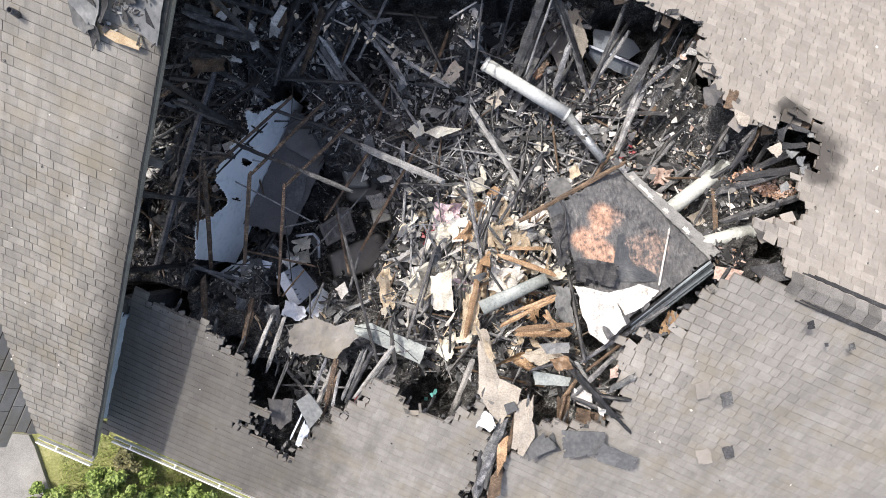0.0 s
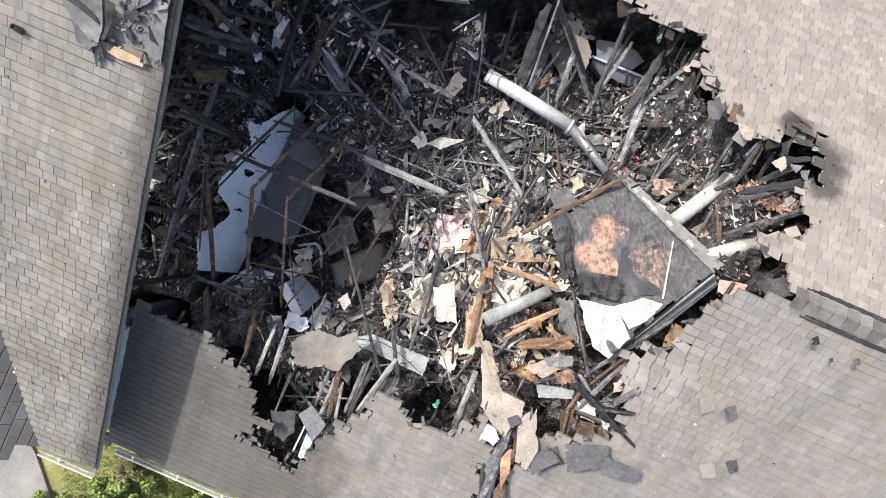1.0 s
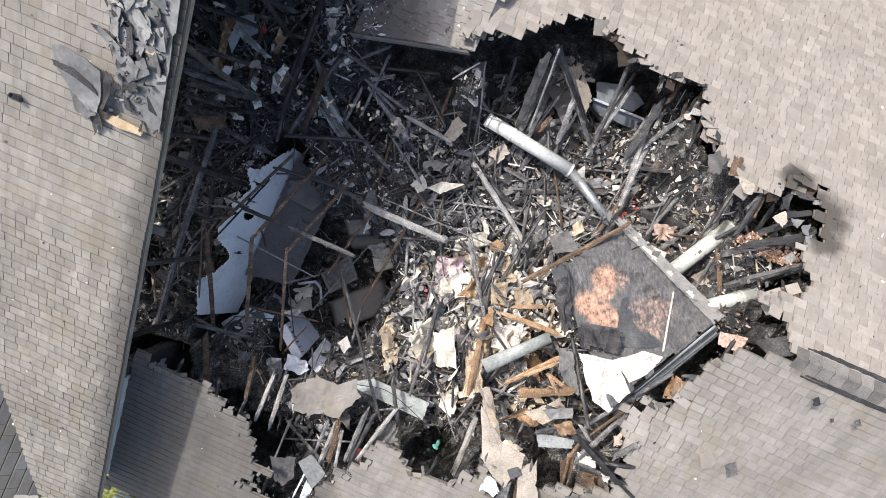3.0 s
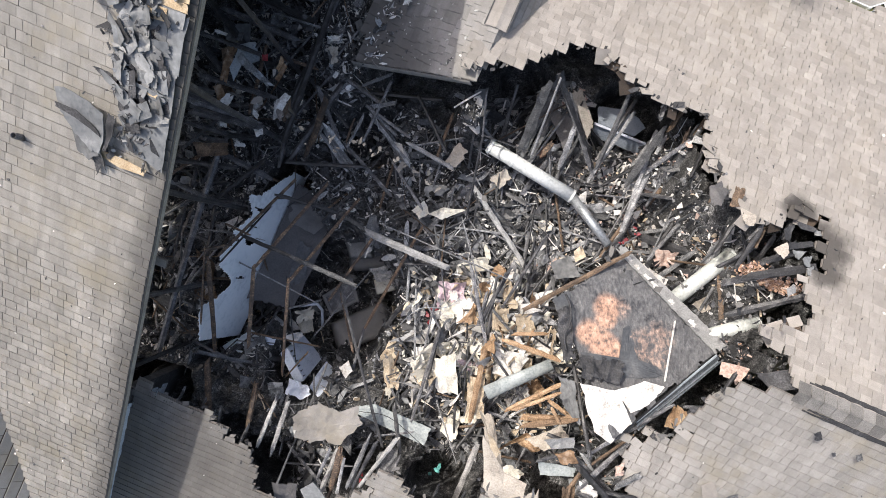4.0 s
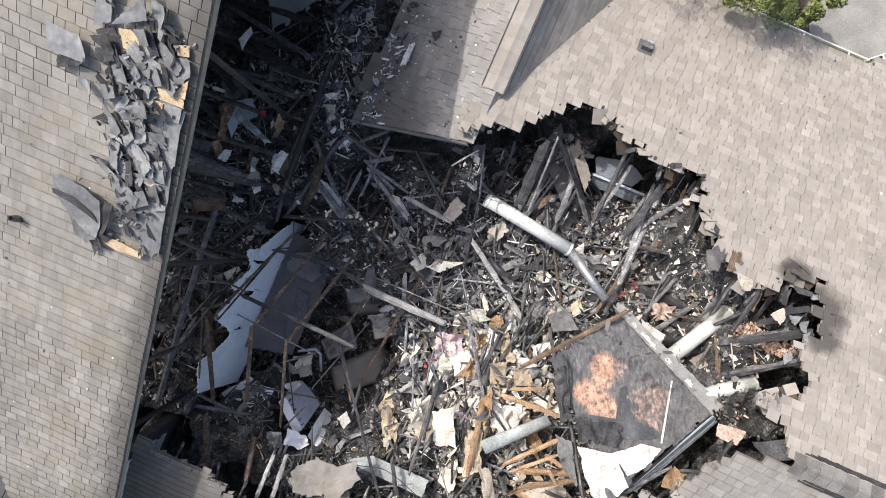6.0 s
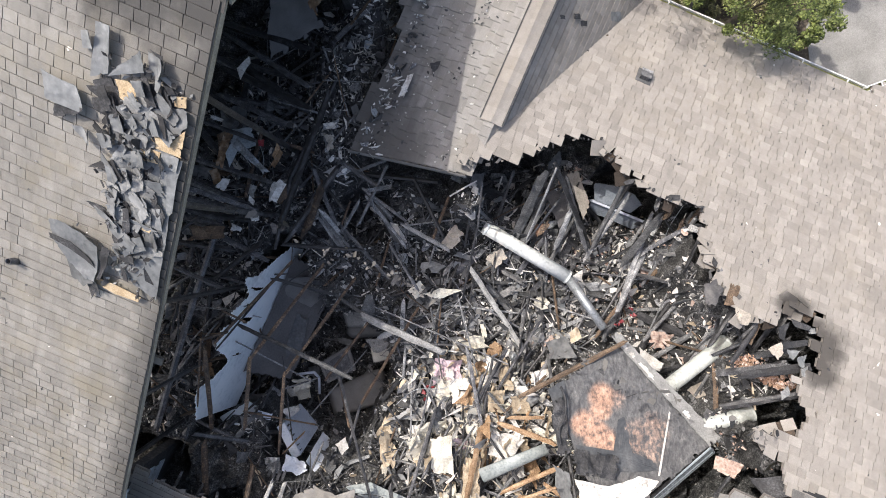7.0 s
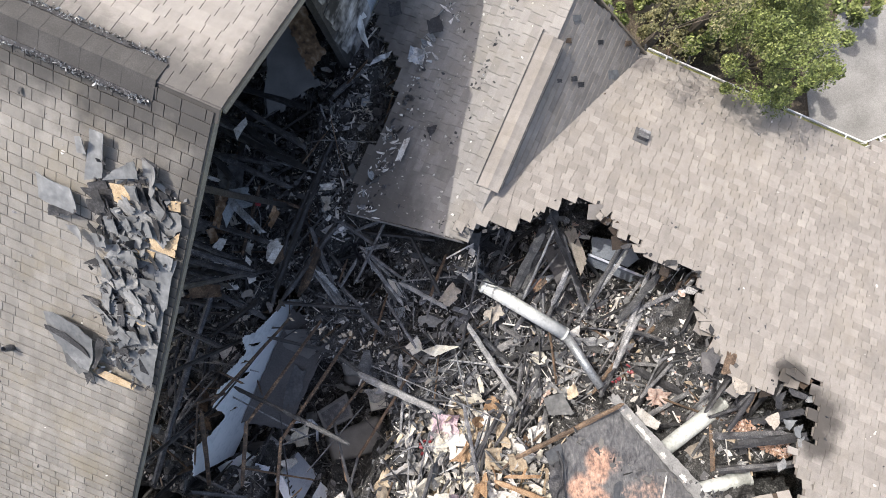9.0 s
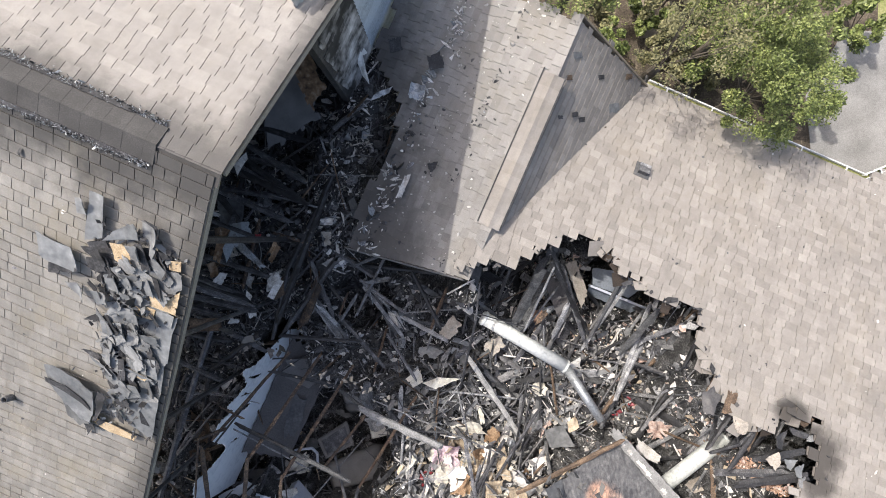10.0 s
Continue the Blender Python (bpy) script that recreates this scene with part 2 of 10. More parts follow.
def scorched_top():
    """Blistered decking: grey and black, with orange veneer laid bare round two places."""
    m, nt, p = material("blistered_decking")
    mid, big = noise_tex(nt, 11.0, 5.0, 0.65), noise_tex(nt, 3.0, 4.0, 0.6)
    streak = nt.nodes.new("ShaderNodeVectorMath")
    streak.operation = "MULTIPLY"
    streak.inputs[1].default_value = (1.0, 0.45, 0.6)
    nt.links.new(world_pos(nt), streak.inputs[0])
    drawn = noise_tex(nt, 24.0, 5.0, 0.65, streak.outputs[0])
    k = math_node(nt, "MULTIPLY_ADD", mid, 0.4, math_node(nt, "MULTIPLY_ADD", drawn, 0.45, math_node(nt, "MULTIPLY", big, 0.15)))
    c = ramp(nt, k, [(0.32, (0.035, 0.036, 0.039)), (0.45, (0.075, 0.076, 0.081)), (0.56, (0.125, 0.125, 0.129)), (0.68, (0.24, 0.238, 0.236))])
    o = ramp(nt, k, [(0.34, (0.10, 0.066, 0.055)), (0.43, (0.27, 0.155, 0.11)), (0.53, (0.46, 0.285, 0.205)), (0.66, (0.62, 0.47, 0.38))])
    wide = spot_mask(nt, [(2.45, 0.52, 4.02, 0.27), (2.42, 0.34, 4.1, 0.2), (2.14, 0.14, 4.2, 0.26), (2.3, 0.02, 4.24, 0.27), (2.44, -0.1, 4.28, 0.24)])
    faint = spot_mask(nt, [(2.95, -0.06, 4.24, 0.34), (3.1, -0.2, 4.27, 0.3), (3.2, 0.05, 4.2, 0.3), (2.62, 0.5, 4.02, 0.25)])
    blotch = math_node(nt, "MULTIPLY_ADD", mid, 0.6, math_node(nt, "MULTIPLY", drawn, 0.4))
    wide = math_node(nt, "MULTIPLY", wide, ramp(nt, blotch, [(0.36, (0.15, 0.15, 0.15)), (0.5, (1, 1, 1))]))
    faint = math_node(nt, "MULTIPLY", faint, ramp(nt, blotch, [(0.44, (0.0, 0.0, 0.0)), (0.62, (0.7, 0.7, 0.7))]))
    nt.links.new(mix(nt, math_node(nt, "MAXIMUM", wide, faint), c, o), p.inputs["Base Color"])
    p.inputs["Roughness"].default_value = 0.6
    h = math_node(nt, "MULTIPLY_ADD", k, 1.3, math_node(nt, "MULTIPLY", noise_tex(nt, 46.0, 3.0, 0.6, streak.outputs[0]), 0.35))
    bump(nt, p, h, 0.9, 0.03)
    return m


SCORCHED_TOP = scorched_top()
ORANGE = plain("scorched_orange_veneer", [(0.09, 0.065, 0.055), (0.31, 0.18, 0.12), (0.47, 0.32, 0.24)], 7, 0.85, 0, 0.8, 40, 0.1, 0.015)
SIDING_WALL = plain("pale_blue_siding", [(0.26, 0.31, 0.36), (0.48, 0.54, 0.60), (0.56, 0.62, 0.68)], 2, 0.6, 0, 0.1, 30, 0.08)
SIDING = plain("smoked_blue_siding", [(0.05, 0.055, 0.065), (0.17, 0.195, 0.225), (0.42, 0.48, 0.54)], 4, 0.6, 0, 0.2, 30, 0.35)
SIDING_BURNT = plain("smoked_siding", [(0.015, 0.015, 0.015), (0.04, 0.04, 0.04), (0.42, 0.415, 0.41), (0.8, 0.81, 0.82)], 1.1, 0.8, 0, 0.3, 4, 0.2)
RUST = plain("rusty_brown_sheet", [(0.05, 0.03, 0.02), (0.24, 0.15, 0.085), (0.50, 0.40, 0.31)], 3, 0.8, 0, 0.4, 12, 0.1)
GUTTER = plain("white_gutter_paint", [(0.50, 0.50, 0.47), (0.72, 0.72, 0.70), (0.80, 0.80, 0.78)], 4, 0.5, 0, 0.1, 40, 0.05)
CONCRETE = plain("weathered_concrete", [(0.15, 0.147, 0.14), (0.25, 0.245, 0.235), (0.36, 0.352, 0.338)], 1.8, 0.9, 0, 0.3, 50, 0.0)
LAWN = plain("lawn_soil", [(0.12, 0.13, 0.045), (0.24, 0.25, 0.095), (0.42, 0.39, 0.21)], 1.5, 0.95, 0, 0.6, 20, 0.0, 0.03)
GRASS = plain("grass_blade", [(0.13, 0.18, 0.04), (0.26, 0.32, 0.085), (0.45, 0.44, 0.18)], 1.2, 0.7, 0, 0, 20, 0.3)
LEAF = plain("green_leaf", [(0.10, 0.15, 0.03), (0.22, 0.30, 0.075), (0.42, 0.48, 0.16)], 2.0, 0.55, 0, 0, 20, 0.4)
# Darker copy of the green leaf: shade within the crowns is in its tones.
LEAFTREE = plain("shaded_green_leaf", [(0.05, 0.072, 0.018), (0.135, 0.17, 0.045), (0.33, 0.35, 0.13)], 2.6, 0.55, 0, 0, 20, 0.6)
LEAFDRY = plain("olive_leaf", [(0.07, 0.075, 0.03), (0.16, 0.155, 0.07), (0.30, 0.27, 0.15)], 2.0, 0.6, 0, 0, 20, 0.4)
MULCH = plain("brown_garden_mulch", [(0.03, 0.024, 0.018), (0.09, 0.072, 0.052), (0.24, 0.20, 0.15)], 3, 0.95, 0, 0.9, 26, 0.0, 0.03)
BARK = plain("grey_brown_bark", [(0.05, 0.04, 0.03), (0.12, 0.10, 0.08), (0.2, 0.17, 0.14)], 8, 0.9, 0, 0.8, 40, 0.1)
FENCEWOOD = plain("weathered_fence_board", [(0.12, 0.10, 0.075), (0.24, 0.20, 0.15), (0.33, 0.28, 0.22)], 4, 0.9, 0, 0.3, 50, 0.15)
CLOTH = plain("soiled_cream_cloth", [(0.38, 0.35, 0.28), (0.66, 0.63, 0.55), (0.76, 0.74, 0.68)], 6, 0.95, 0, 0.3, 50, 0.1)
CABINET = plain("blue_grey_cabinet_enamel", [(0.14, 0.16, 0.185), (0.25, 0.28, 0.32), (0.31, 0.34, 0.385)], 3, 0.5, 0.1, 0.1, 40, 0.08)
PINKCLOTH = plain("pink_cloth", [(0.34, 0.24, 0.28), (0.56, 0.44, 0.49), (0.70, 0.63, 0.66)], 6, 0.95, 0, 0.3, 50, 0.15)
REDBIT = plain("sooted_red_plastic", [(0.08, 0.01, 0.012), (0.24, 0.03, 0.04), (0.36, 0.09, 0.09)], 9, 0.5, 0, 0.3, 40, 0.3)
TEAL = plain("teal_cloth", [(0.05, 0.25, 0.24), (0.15, 0.45, 0.42), (0.3, 0.55, 0.5)], 6, 0.9, 0, 0.3, 40, 0.2)
BRICKBIT = plain("burnt_brick_rubble", [(0.16, 0.09, 0.065), (0.36, 0.22, 0.15), (0.55, 0.42, 0.32)], 8, 0.9, 0, 0.6, 45, 0.4)
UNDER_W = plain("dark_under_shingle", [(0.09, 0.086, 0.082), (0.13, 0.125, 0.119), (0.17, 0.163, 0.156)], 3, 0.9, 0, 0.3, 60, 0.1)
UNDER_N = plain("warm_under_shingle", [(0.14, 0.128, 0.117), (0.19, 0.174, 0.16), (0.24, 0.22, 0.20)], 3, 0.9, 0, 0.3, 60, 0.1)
WALLPAINT = plain("interior_wall_soot", [(0.025, 0.025, 0.026), (0.055, 0.054, 0.055), (0.13, 0.127, 0.124)], 2, 0.85, 0, 0.4, 20, 0.0)


# ---- mesh helpers ----
def obj(name, bm, mat, parent=None, label="", category="", group="", kind="", smooth_it=False):
    me = bpy.data.meshes.new(name)
    bmesh.ops.recalc_face_normals(bm, faces=bm.faces[:])
    bm.to_mesh(me)
    bm.free()
    me.materials.append(mat)
    if smooth_it:
        me.polygons.foreach_set("use_smooth", [True] * len(me.polygons))
    ob = new(name, me)
    if parent is not None:
        ob.parent = parent
    return tagged(ob, label, category, group, kind)


def part(name, bm, mat, parent, label="", smooth_it=False):
    return obj(name, bm, mat, parent, label, smooth_it=smooth_it)


def empty(name, at, label="", category="", group="", kind=""):
    ob = new(name)
    ob.empty_display_size = 0.1
    return tagged(ob, label, category, group, kind)


def add_box(bm, m, sx, sy, sz, bevel=0.0):
    r = bmesh.ops.create_cube(bm, size=1.0, matrix=m @ Matrix.Diagonal((sx, sy, sz, 1)))
    if bevel:
        edges = {e for v in r["verts"] for e in v.link_edges}
        bmesh.ops.bevel(bm, geom=list(edges), offset=bevel, segments=2, affect="EDGES", profile=0.5)
    return r


def along(p, q, roll=0.0):
    """A pose at the middle of p and q with x along them."""
    p, q = Vector(p), Vector(q)
    d = (q - p).normalized()
    side = Vector((0, 0, 1)).cross(d)
    side = side.normalized() if side.length > 1e-4 else Vector((0, 1, 0))
    up = d.cross(side)
    m = Matrix((d, side, up)).transposed().to_4x4()
    m.translation = (p + q) / 2
    return m @ Matrix.Rotation(roll, 4, "X")


def stick_mesh(bm, p, q, w, h, rough=0.25, burnt=(0.6, 0.4), rnd=RND, rings=7, bend=0.0, sides=6):
    """A burnt timber from p to q: an uneven bar whose ends are eaten away."""
    m = along(p, q, rnd.uniform(-0.4, 0.4))
    n = (Vector(q) - Vector(p)).length
    loops = []
    for i in range(rings):
        k = i / (rings - 1)
        s = 1.0
        if i == 0:
            s = burnt[0]
        elif i == rings - 1:
            s = burnt[1]
        ring = []
        for j in range(sides):
            a = 2 * math.pi * (j + 0.5) / sides
            cx, cy = math.cos(a), math.sin(a)
            g = 1.0 / max(abs(cx), abs(cy)) if sides == 4 else (1.0 / max(abs(cx), abs(cy))) ** 0.8
            y = 0.5 * w * s * cx * g * (1 + rnd.uniform(-rough, rough))
            z = 0.5 * h * s * cy * g * (1 + rnd.uniform(-rough, rough))
            x = n * (k - 0.5) + (rnd.uniform(-0.9, 0.9) * w if i in (0, rings - 1) else rnd.uniform(-0.2, 0.2) * n / rings)
            ring.append(bm.verts.new(m @ Vector((x, y, z + bend * math.sin(math.pi * k)))))
        loops.append(ring)
    for a, b in zip(loops, loops[1:]):
        for j in range(sides):
            bm.faces.new((a[j], a[(j + 1) % sides], b[(j + 1) % sides], b[j]))
    bm.faces.new(loops[0][::-1])
    bm.faces.new(loops[-1])


def timber(p, q, w, h=None, mat=None, name="charred_timber", label="charred black roof timber lying in the burnt wreckage", bend=0.0):
    bm = bmesh.new()
    stick_mesh(bm, p, q, w, h or w * 0.7, 0.2, (RND.uniform(0.62, 1), RND.uniform(0.5, 1)), RND, 11, bend)
    return obj(name, bm, mat or CHAR, None, label, "timber", "burnt timbers of the fallen roof")


def sheet_mesh(bm, c, nx, ny, thick, curl=0.0, ragged=0.0, seed=0, hole=0.0, freq=1.4):
    """A sheet over the corners c (going round), curled by a noise, with ragged edges and burnt holes."""
    rnd = random.Random(seed)
    c = [Vector(p) for p in c]
    nrm = ((c[2] - c[0]).cross(c[3] - c[1])).normalized()
    if nrm.z < 0:
        nrm = -nrm
    top, bot, alive = {}, {}, set()
    for i in range(nx):
        for j in range(ny):
            a, b = (i + 0.5) / nx, (j + 0.5) / ny
            edge = min(a, b, 1 - a, 1 - b)
            f = fbm(a * 5 + seed * 3.1, b * 5 + seed, seed * 0.7, 4)
            if (ragged and edge < ragged * (0.5 + 1.6 * f)) or (hole and f > 0.42 - hole):
                continue
            alive.add((i, j))

    def vert(i, j):
        if (i, j) not in top:
            a, b = i / nx, j / ny
            ja, jb = (rnd.uniform(-0.3, 0.3) / nx, rnd.uniform(-0.3, 0.3) / ny) if ragged else (0, 0)
            a, b = a + ja, b + jb
            p = (c[0] * (1 - a) + c[1] * a) * (1 - b) + (c[3] * (1 - a) + c[2] * a) * b
            lift = curl * fbm(p.x * freq + seed, p.y * freq, seed * 1.7, 3) if curl else 0.0
            p = p + nrm * lift
            top[i, j] = bm.verts.new(p + nrm * thick / 2)
            bot[i, j] = bm.verts.new(p - nrm * thick / 2)
        return top[i, j], bot[i, j]

    for i, j in sorted(alive):
        q = [vert(i, j), vert(i + 1, j), vert(i + 1, j + 1), vert(i, j + 1)]
        bm.faces.new([x[0] for x in q])
        bm.faces.new([x[1] for x in q][::-1])
        for (di, dj), (a, b) in (((0, -1), (0, 1)), ((1, 0), (1, 2)), ((0, 1), (2, 3)), ((-1, 0), (3, 0))):
            if (i + di, j + dj) not in alive:
                bm.faces.new((q[a][0], q[b][0], q[b][1], q[a][1]))


def leaf_mesh(bm, c, thick, curl=0.0, torn=0.05, seed=0, freq=3.0, roll=0.0, rings=5, per=9):
    """A torn scrap over the corners c: uneven edges round rings of points, bent by a noise and rolled up to one side."""
    rnd = random.Random(seed)
    c = [Vector(p) for p in c]
    nrm = ((c[2] - c[0]).cross(c[-1] - c[1])).normalized()
    if nrm.z < 0:
        nrm = -nrm
    mid = sum(c, Vector()) / len(c)
    size = max((p - mid).length for p in c)
    c = [mid + (p - mid) * rnd.uniform(0.85, 1.06) for p in c]
    rim = []
    for i in range(len(c)):
        a, b = c[i], c[(i + 1) % len(c)]
        for k in range(per):
            t = (k + (rnd.uniform(-0.25, 0.25) if k else 0)) / per
            p = a.lerp(b, t)
            w = torn * (noise.noise((i * 3.7 + t * 2.0 + seed, seed * 0.37, 0)) * 1.2 + noise.noise((i * 3.7 + t * 7.0 + seed, seed * 0.37, 4)) * 0.7)
            if rnd.random() < 0.06:
                w -= torn * 1.6
            rim.append(mid + (p - mid) * (1 + w))
    n = len(rim)
    way = (c[1] - c[0]).normalized()
    loops = {1: [], -1: []}
    for side in (1, -1):
        for r in range(rings):
            k = 1 - r / rings
            loop = []
            for p in rim:
                q = mid + (p - mid) * k
                lift = curl * fbm(q.x * freq + seed, q.y * freq, seed * 1.7, 3)
                x = (q - mid).dot(way) / size
                lift += roll * max(0.0, x + 0.1) ** 2
                loop.append(bm.verts.new(q + nrm * (lift + side * thick / 2)))
            loops[side].append(loop)
        tip = bm.verts.new(mid + nrm * (curl * fbm(mid.x * freq + seed, mid.y * freq, seed * 1.7, 3) + side * thick / 2))
        for a, b in zip(loops[side], loops[side][1:]):
            for j in range(n):
                bm.faces.new((a[j], a[(j + 1) % n], b[(j + 1) % n], b[j]))
        for j in range(n):
            bm.faces.new((loops[side][-1][j], loops[side][-1][(j + 1) % n], tip))
    for j in range(n):
        bm.faces.new((loops[1][0][j], loops[1][0][(j + 1) % n], loops[-1][0][(j + 1) % n], loops[-1][0][j]))


SEEDS = [0]


def torn_sheet(name, c, mat, label, category, thick=0.010, curl=0.08, torn=0.08, roll=0.0, parent=None, group="", freq=3.0, rings=5, per=9):
    SEEDS[0] += 1
    bm = bmesh.new()
    leaf_mesh(bm, c, thick, curl, torn, SEEDS[0], freq, roll, rings, per)
    return obj(name, bm, mat, parent, label, category, group)



def sheet(name, c, mat, label, category, thick=0.012, curl=0.0, ragged=0.12, n=(12, 12), hole=0.0, parent=None, group="", freq=1.4):
    SEEDS[0] += 1
    bm = bmesh.new()
    sheet_mesh(bm, c, n[0], n[1], thick, curl, ragged, SEEDS[0], hole, freq)
    return obj(name, bm, mat, parent, label, category, group)


HULLS = []
for k in range(14):
    hb = bmesh.new()
    hr = random.Random(100 + k)
    for i in range(11):
        hv = Vector((hr.gauss(0, 1), hr.gauss(0, 1), hr.gauss(0, 1))).normalized() * hr.uniform(0.7, 1.0)
        hb.verts.new(hv * 0.5)
    out = bmesh.ops.convex_hull(hb, input=hb.verts[:])
    for hv in [v for v in hb.verts if not v.link_faces]:
        hb.verts.remove(hv)
    hb.verts.index_update()
    HULLS.append(([v.co.copy() for v in hb.verts], [[v.index for v in f.verts] for f in hb.faces]))
    hb.free()


class Heap:
    """Many small pieces in one mesh."""

    def __init__(self):
        self.v, self.f = [], []

    def lump(self, at, size, rnd, flat=1.0, long=1.0, tilt=0.6):
        vs, fs = HULLS[rnd.randrange(len(HULLS))]
        m = Matrix.Translation(at) @ Euler((rnd.uniform(-tilt, tilt), rnd.uniform(-tilt, tilt), rnd.uniform(0, 6.28))).to_matrix().to_4x4() @ Matrix.Diagonal((size * long, size, size * flat, 1))
        o = len(self.v)
        self.v += [tuple(m @ p) for p in vs]
        self.f += [[o + i for i in f] for f in fs]

    def plate(self, at, size, rnd, tilt=0.5, long=1.6, thick=0.006):
        """A flat broken piece with three to six corners."""
        n = rnd.choice((3, 4, 4, 5, 6))
        e = Euler((rnd.gauss(0, tilt), rnd.gauss(0, tilt), rnd.uniform(0, 6.28))).to_matrix()
        k = rnd.uniform(0, 6.28)
        ring = []
        for i in range(n):
            a = k + 6.2832 * (i + rnd.uniform(-0.25, 0.25)) / n
            r = size * rnd.uniform(0.32, 0.6)
            ring.append((r * long * math.cos(a), r * math.sin(a)))
        o = len(self.v)
        for z in (-thick / 2, thick / 2):
            self.v += [tuple(at + e @ Vector((x, y, z))) for x, y in ring]
        self.f += [[o + i for i in range(n)][::-1], [o + n + i for i in range(n)]]
        self.f += [[o + i, o + (i + 1) % n, o + n + (i + 1) % n, o + n + i] for i in range(n)]

    def quad(self, at, m3, w, h):
        o = len(self.v)
        for a, b in ((-w, -h), (w, -h * 0.8), (w * 0.8, h), (-w * 0.9, h * 0.9)):
            p = at + m3 @ Vector((a, b, 0))
            self.v.append(tuple(p))
        self.f.append([o, o + 1, o + 2, o + 3])

    def bar(self, p, q, w, rnd):
        d = (q - p)
        s = Vector((-d.y, d.x, 0)).normalized() * w / 2
        t = d.cross(s).normalized() * w / 2
        o = len(self.v)
        for at, k in ((p, rnd.uniform(0.4, 1)), (p.lerp(q, 0.5) + Vector((rnd.uniform(-w, w), rnd.uniform(-w, w), 0)) * 0.5, 1.0), (q, rnd.uniform(0.3, 1))):
            for a, b in ((1, 1), (-1, 1), (-1, -1), (1, -1)):
                self.v.append(tuple(at + s * a * k + t * b * k))
        for r in (0, 4):
            for j in range(4):
                self.f.append([o + r + j, o + r + (j + 1) % 4, o + r + 4 + (j + 1) % 4, o + r + 4 + j])
        self.f += [[o + 3, o + 2, o + 1, o], [o + 8, o + 9, o + 10, o + 11]]

    def done(self, name, mat, label="", category="", kind="stuff", parent=None):
        me = bpy.data.meshes.new(name)
        me.from_pydata(self.v, [], self.f)
        me.materials.append(mat)
        ob = new(name, me)
        if parent is not None:
            ob.parent = parent
        return tagged(ob, label, category, "", kind)

# ---- the ground and what closes the place ----
def inside(u, v, poly):
    hit = False
    n = len(poly)
    for i in range(n):
        (a, b), (c, d) = poly[i], poly[(i + 1) % n]
        if (b > v) != (d > v) and u < (c - a) * (v - b) / (d - b) + a:
            hit = not hit
    return hit


bm = bmesh.new()
bmesh.ops.create_grid(bm, x_segments=150, y_segments=150, size=20)
for v in bm.verts:
    v.co.z = 0.05 * fbm(v.co.x * 0.6, v.co.y * 0.6)
    far = max(abs(v.co.x), abs(v.co.y))
    if far > 19.9:
        v.co.x, v.co.y = v.co.x * 60, v.co.y * 60
obj("ground", bm, LAWN, None, "patchy green and straw lawn soil round the house", "ground", kind="structure")

# ---- roof faces: sheets of overlapping shingles on decking ----
EXPOSED, LAP = 0.122, 0.042
WIDTHS = (0.12, 0.155, 0.19, 0.235)
TAB = {}


def tab_mesh(mat, i, deep):
    key = (mat.name, i, deep)
    if key not in TAB:
        w = WIDTHS[i]
        bm = bmesh.new()
        add_box(bm, pose(0, 0, 0), w - (0.003 if deep < 0.12 else 0.006), deep, 0.011)
        me = bpy.data.meshes.new("shingle")
        bm.to_mesh(me)
        bm.free()
        me.materials.append(mat)
        TAB[key] = me
    return TAB[key]


LONG = [1.0]
STEP = [0.085]
GAP = [0.008]


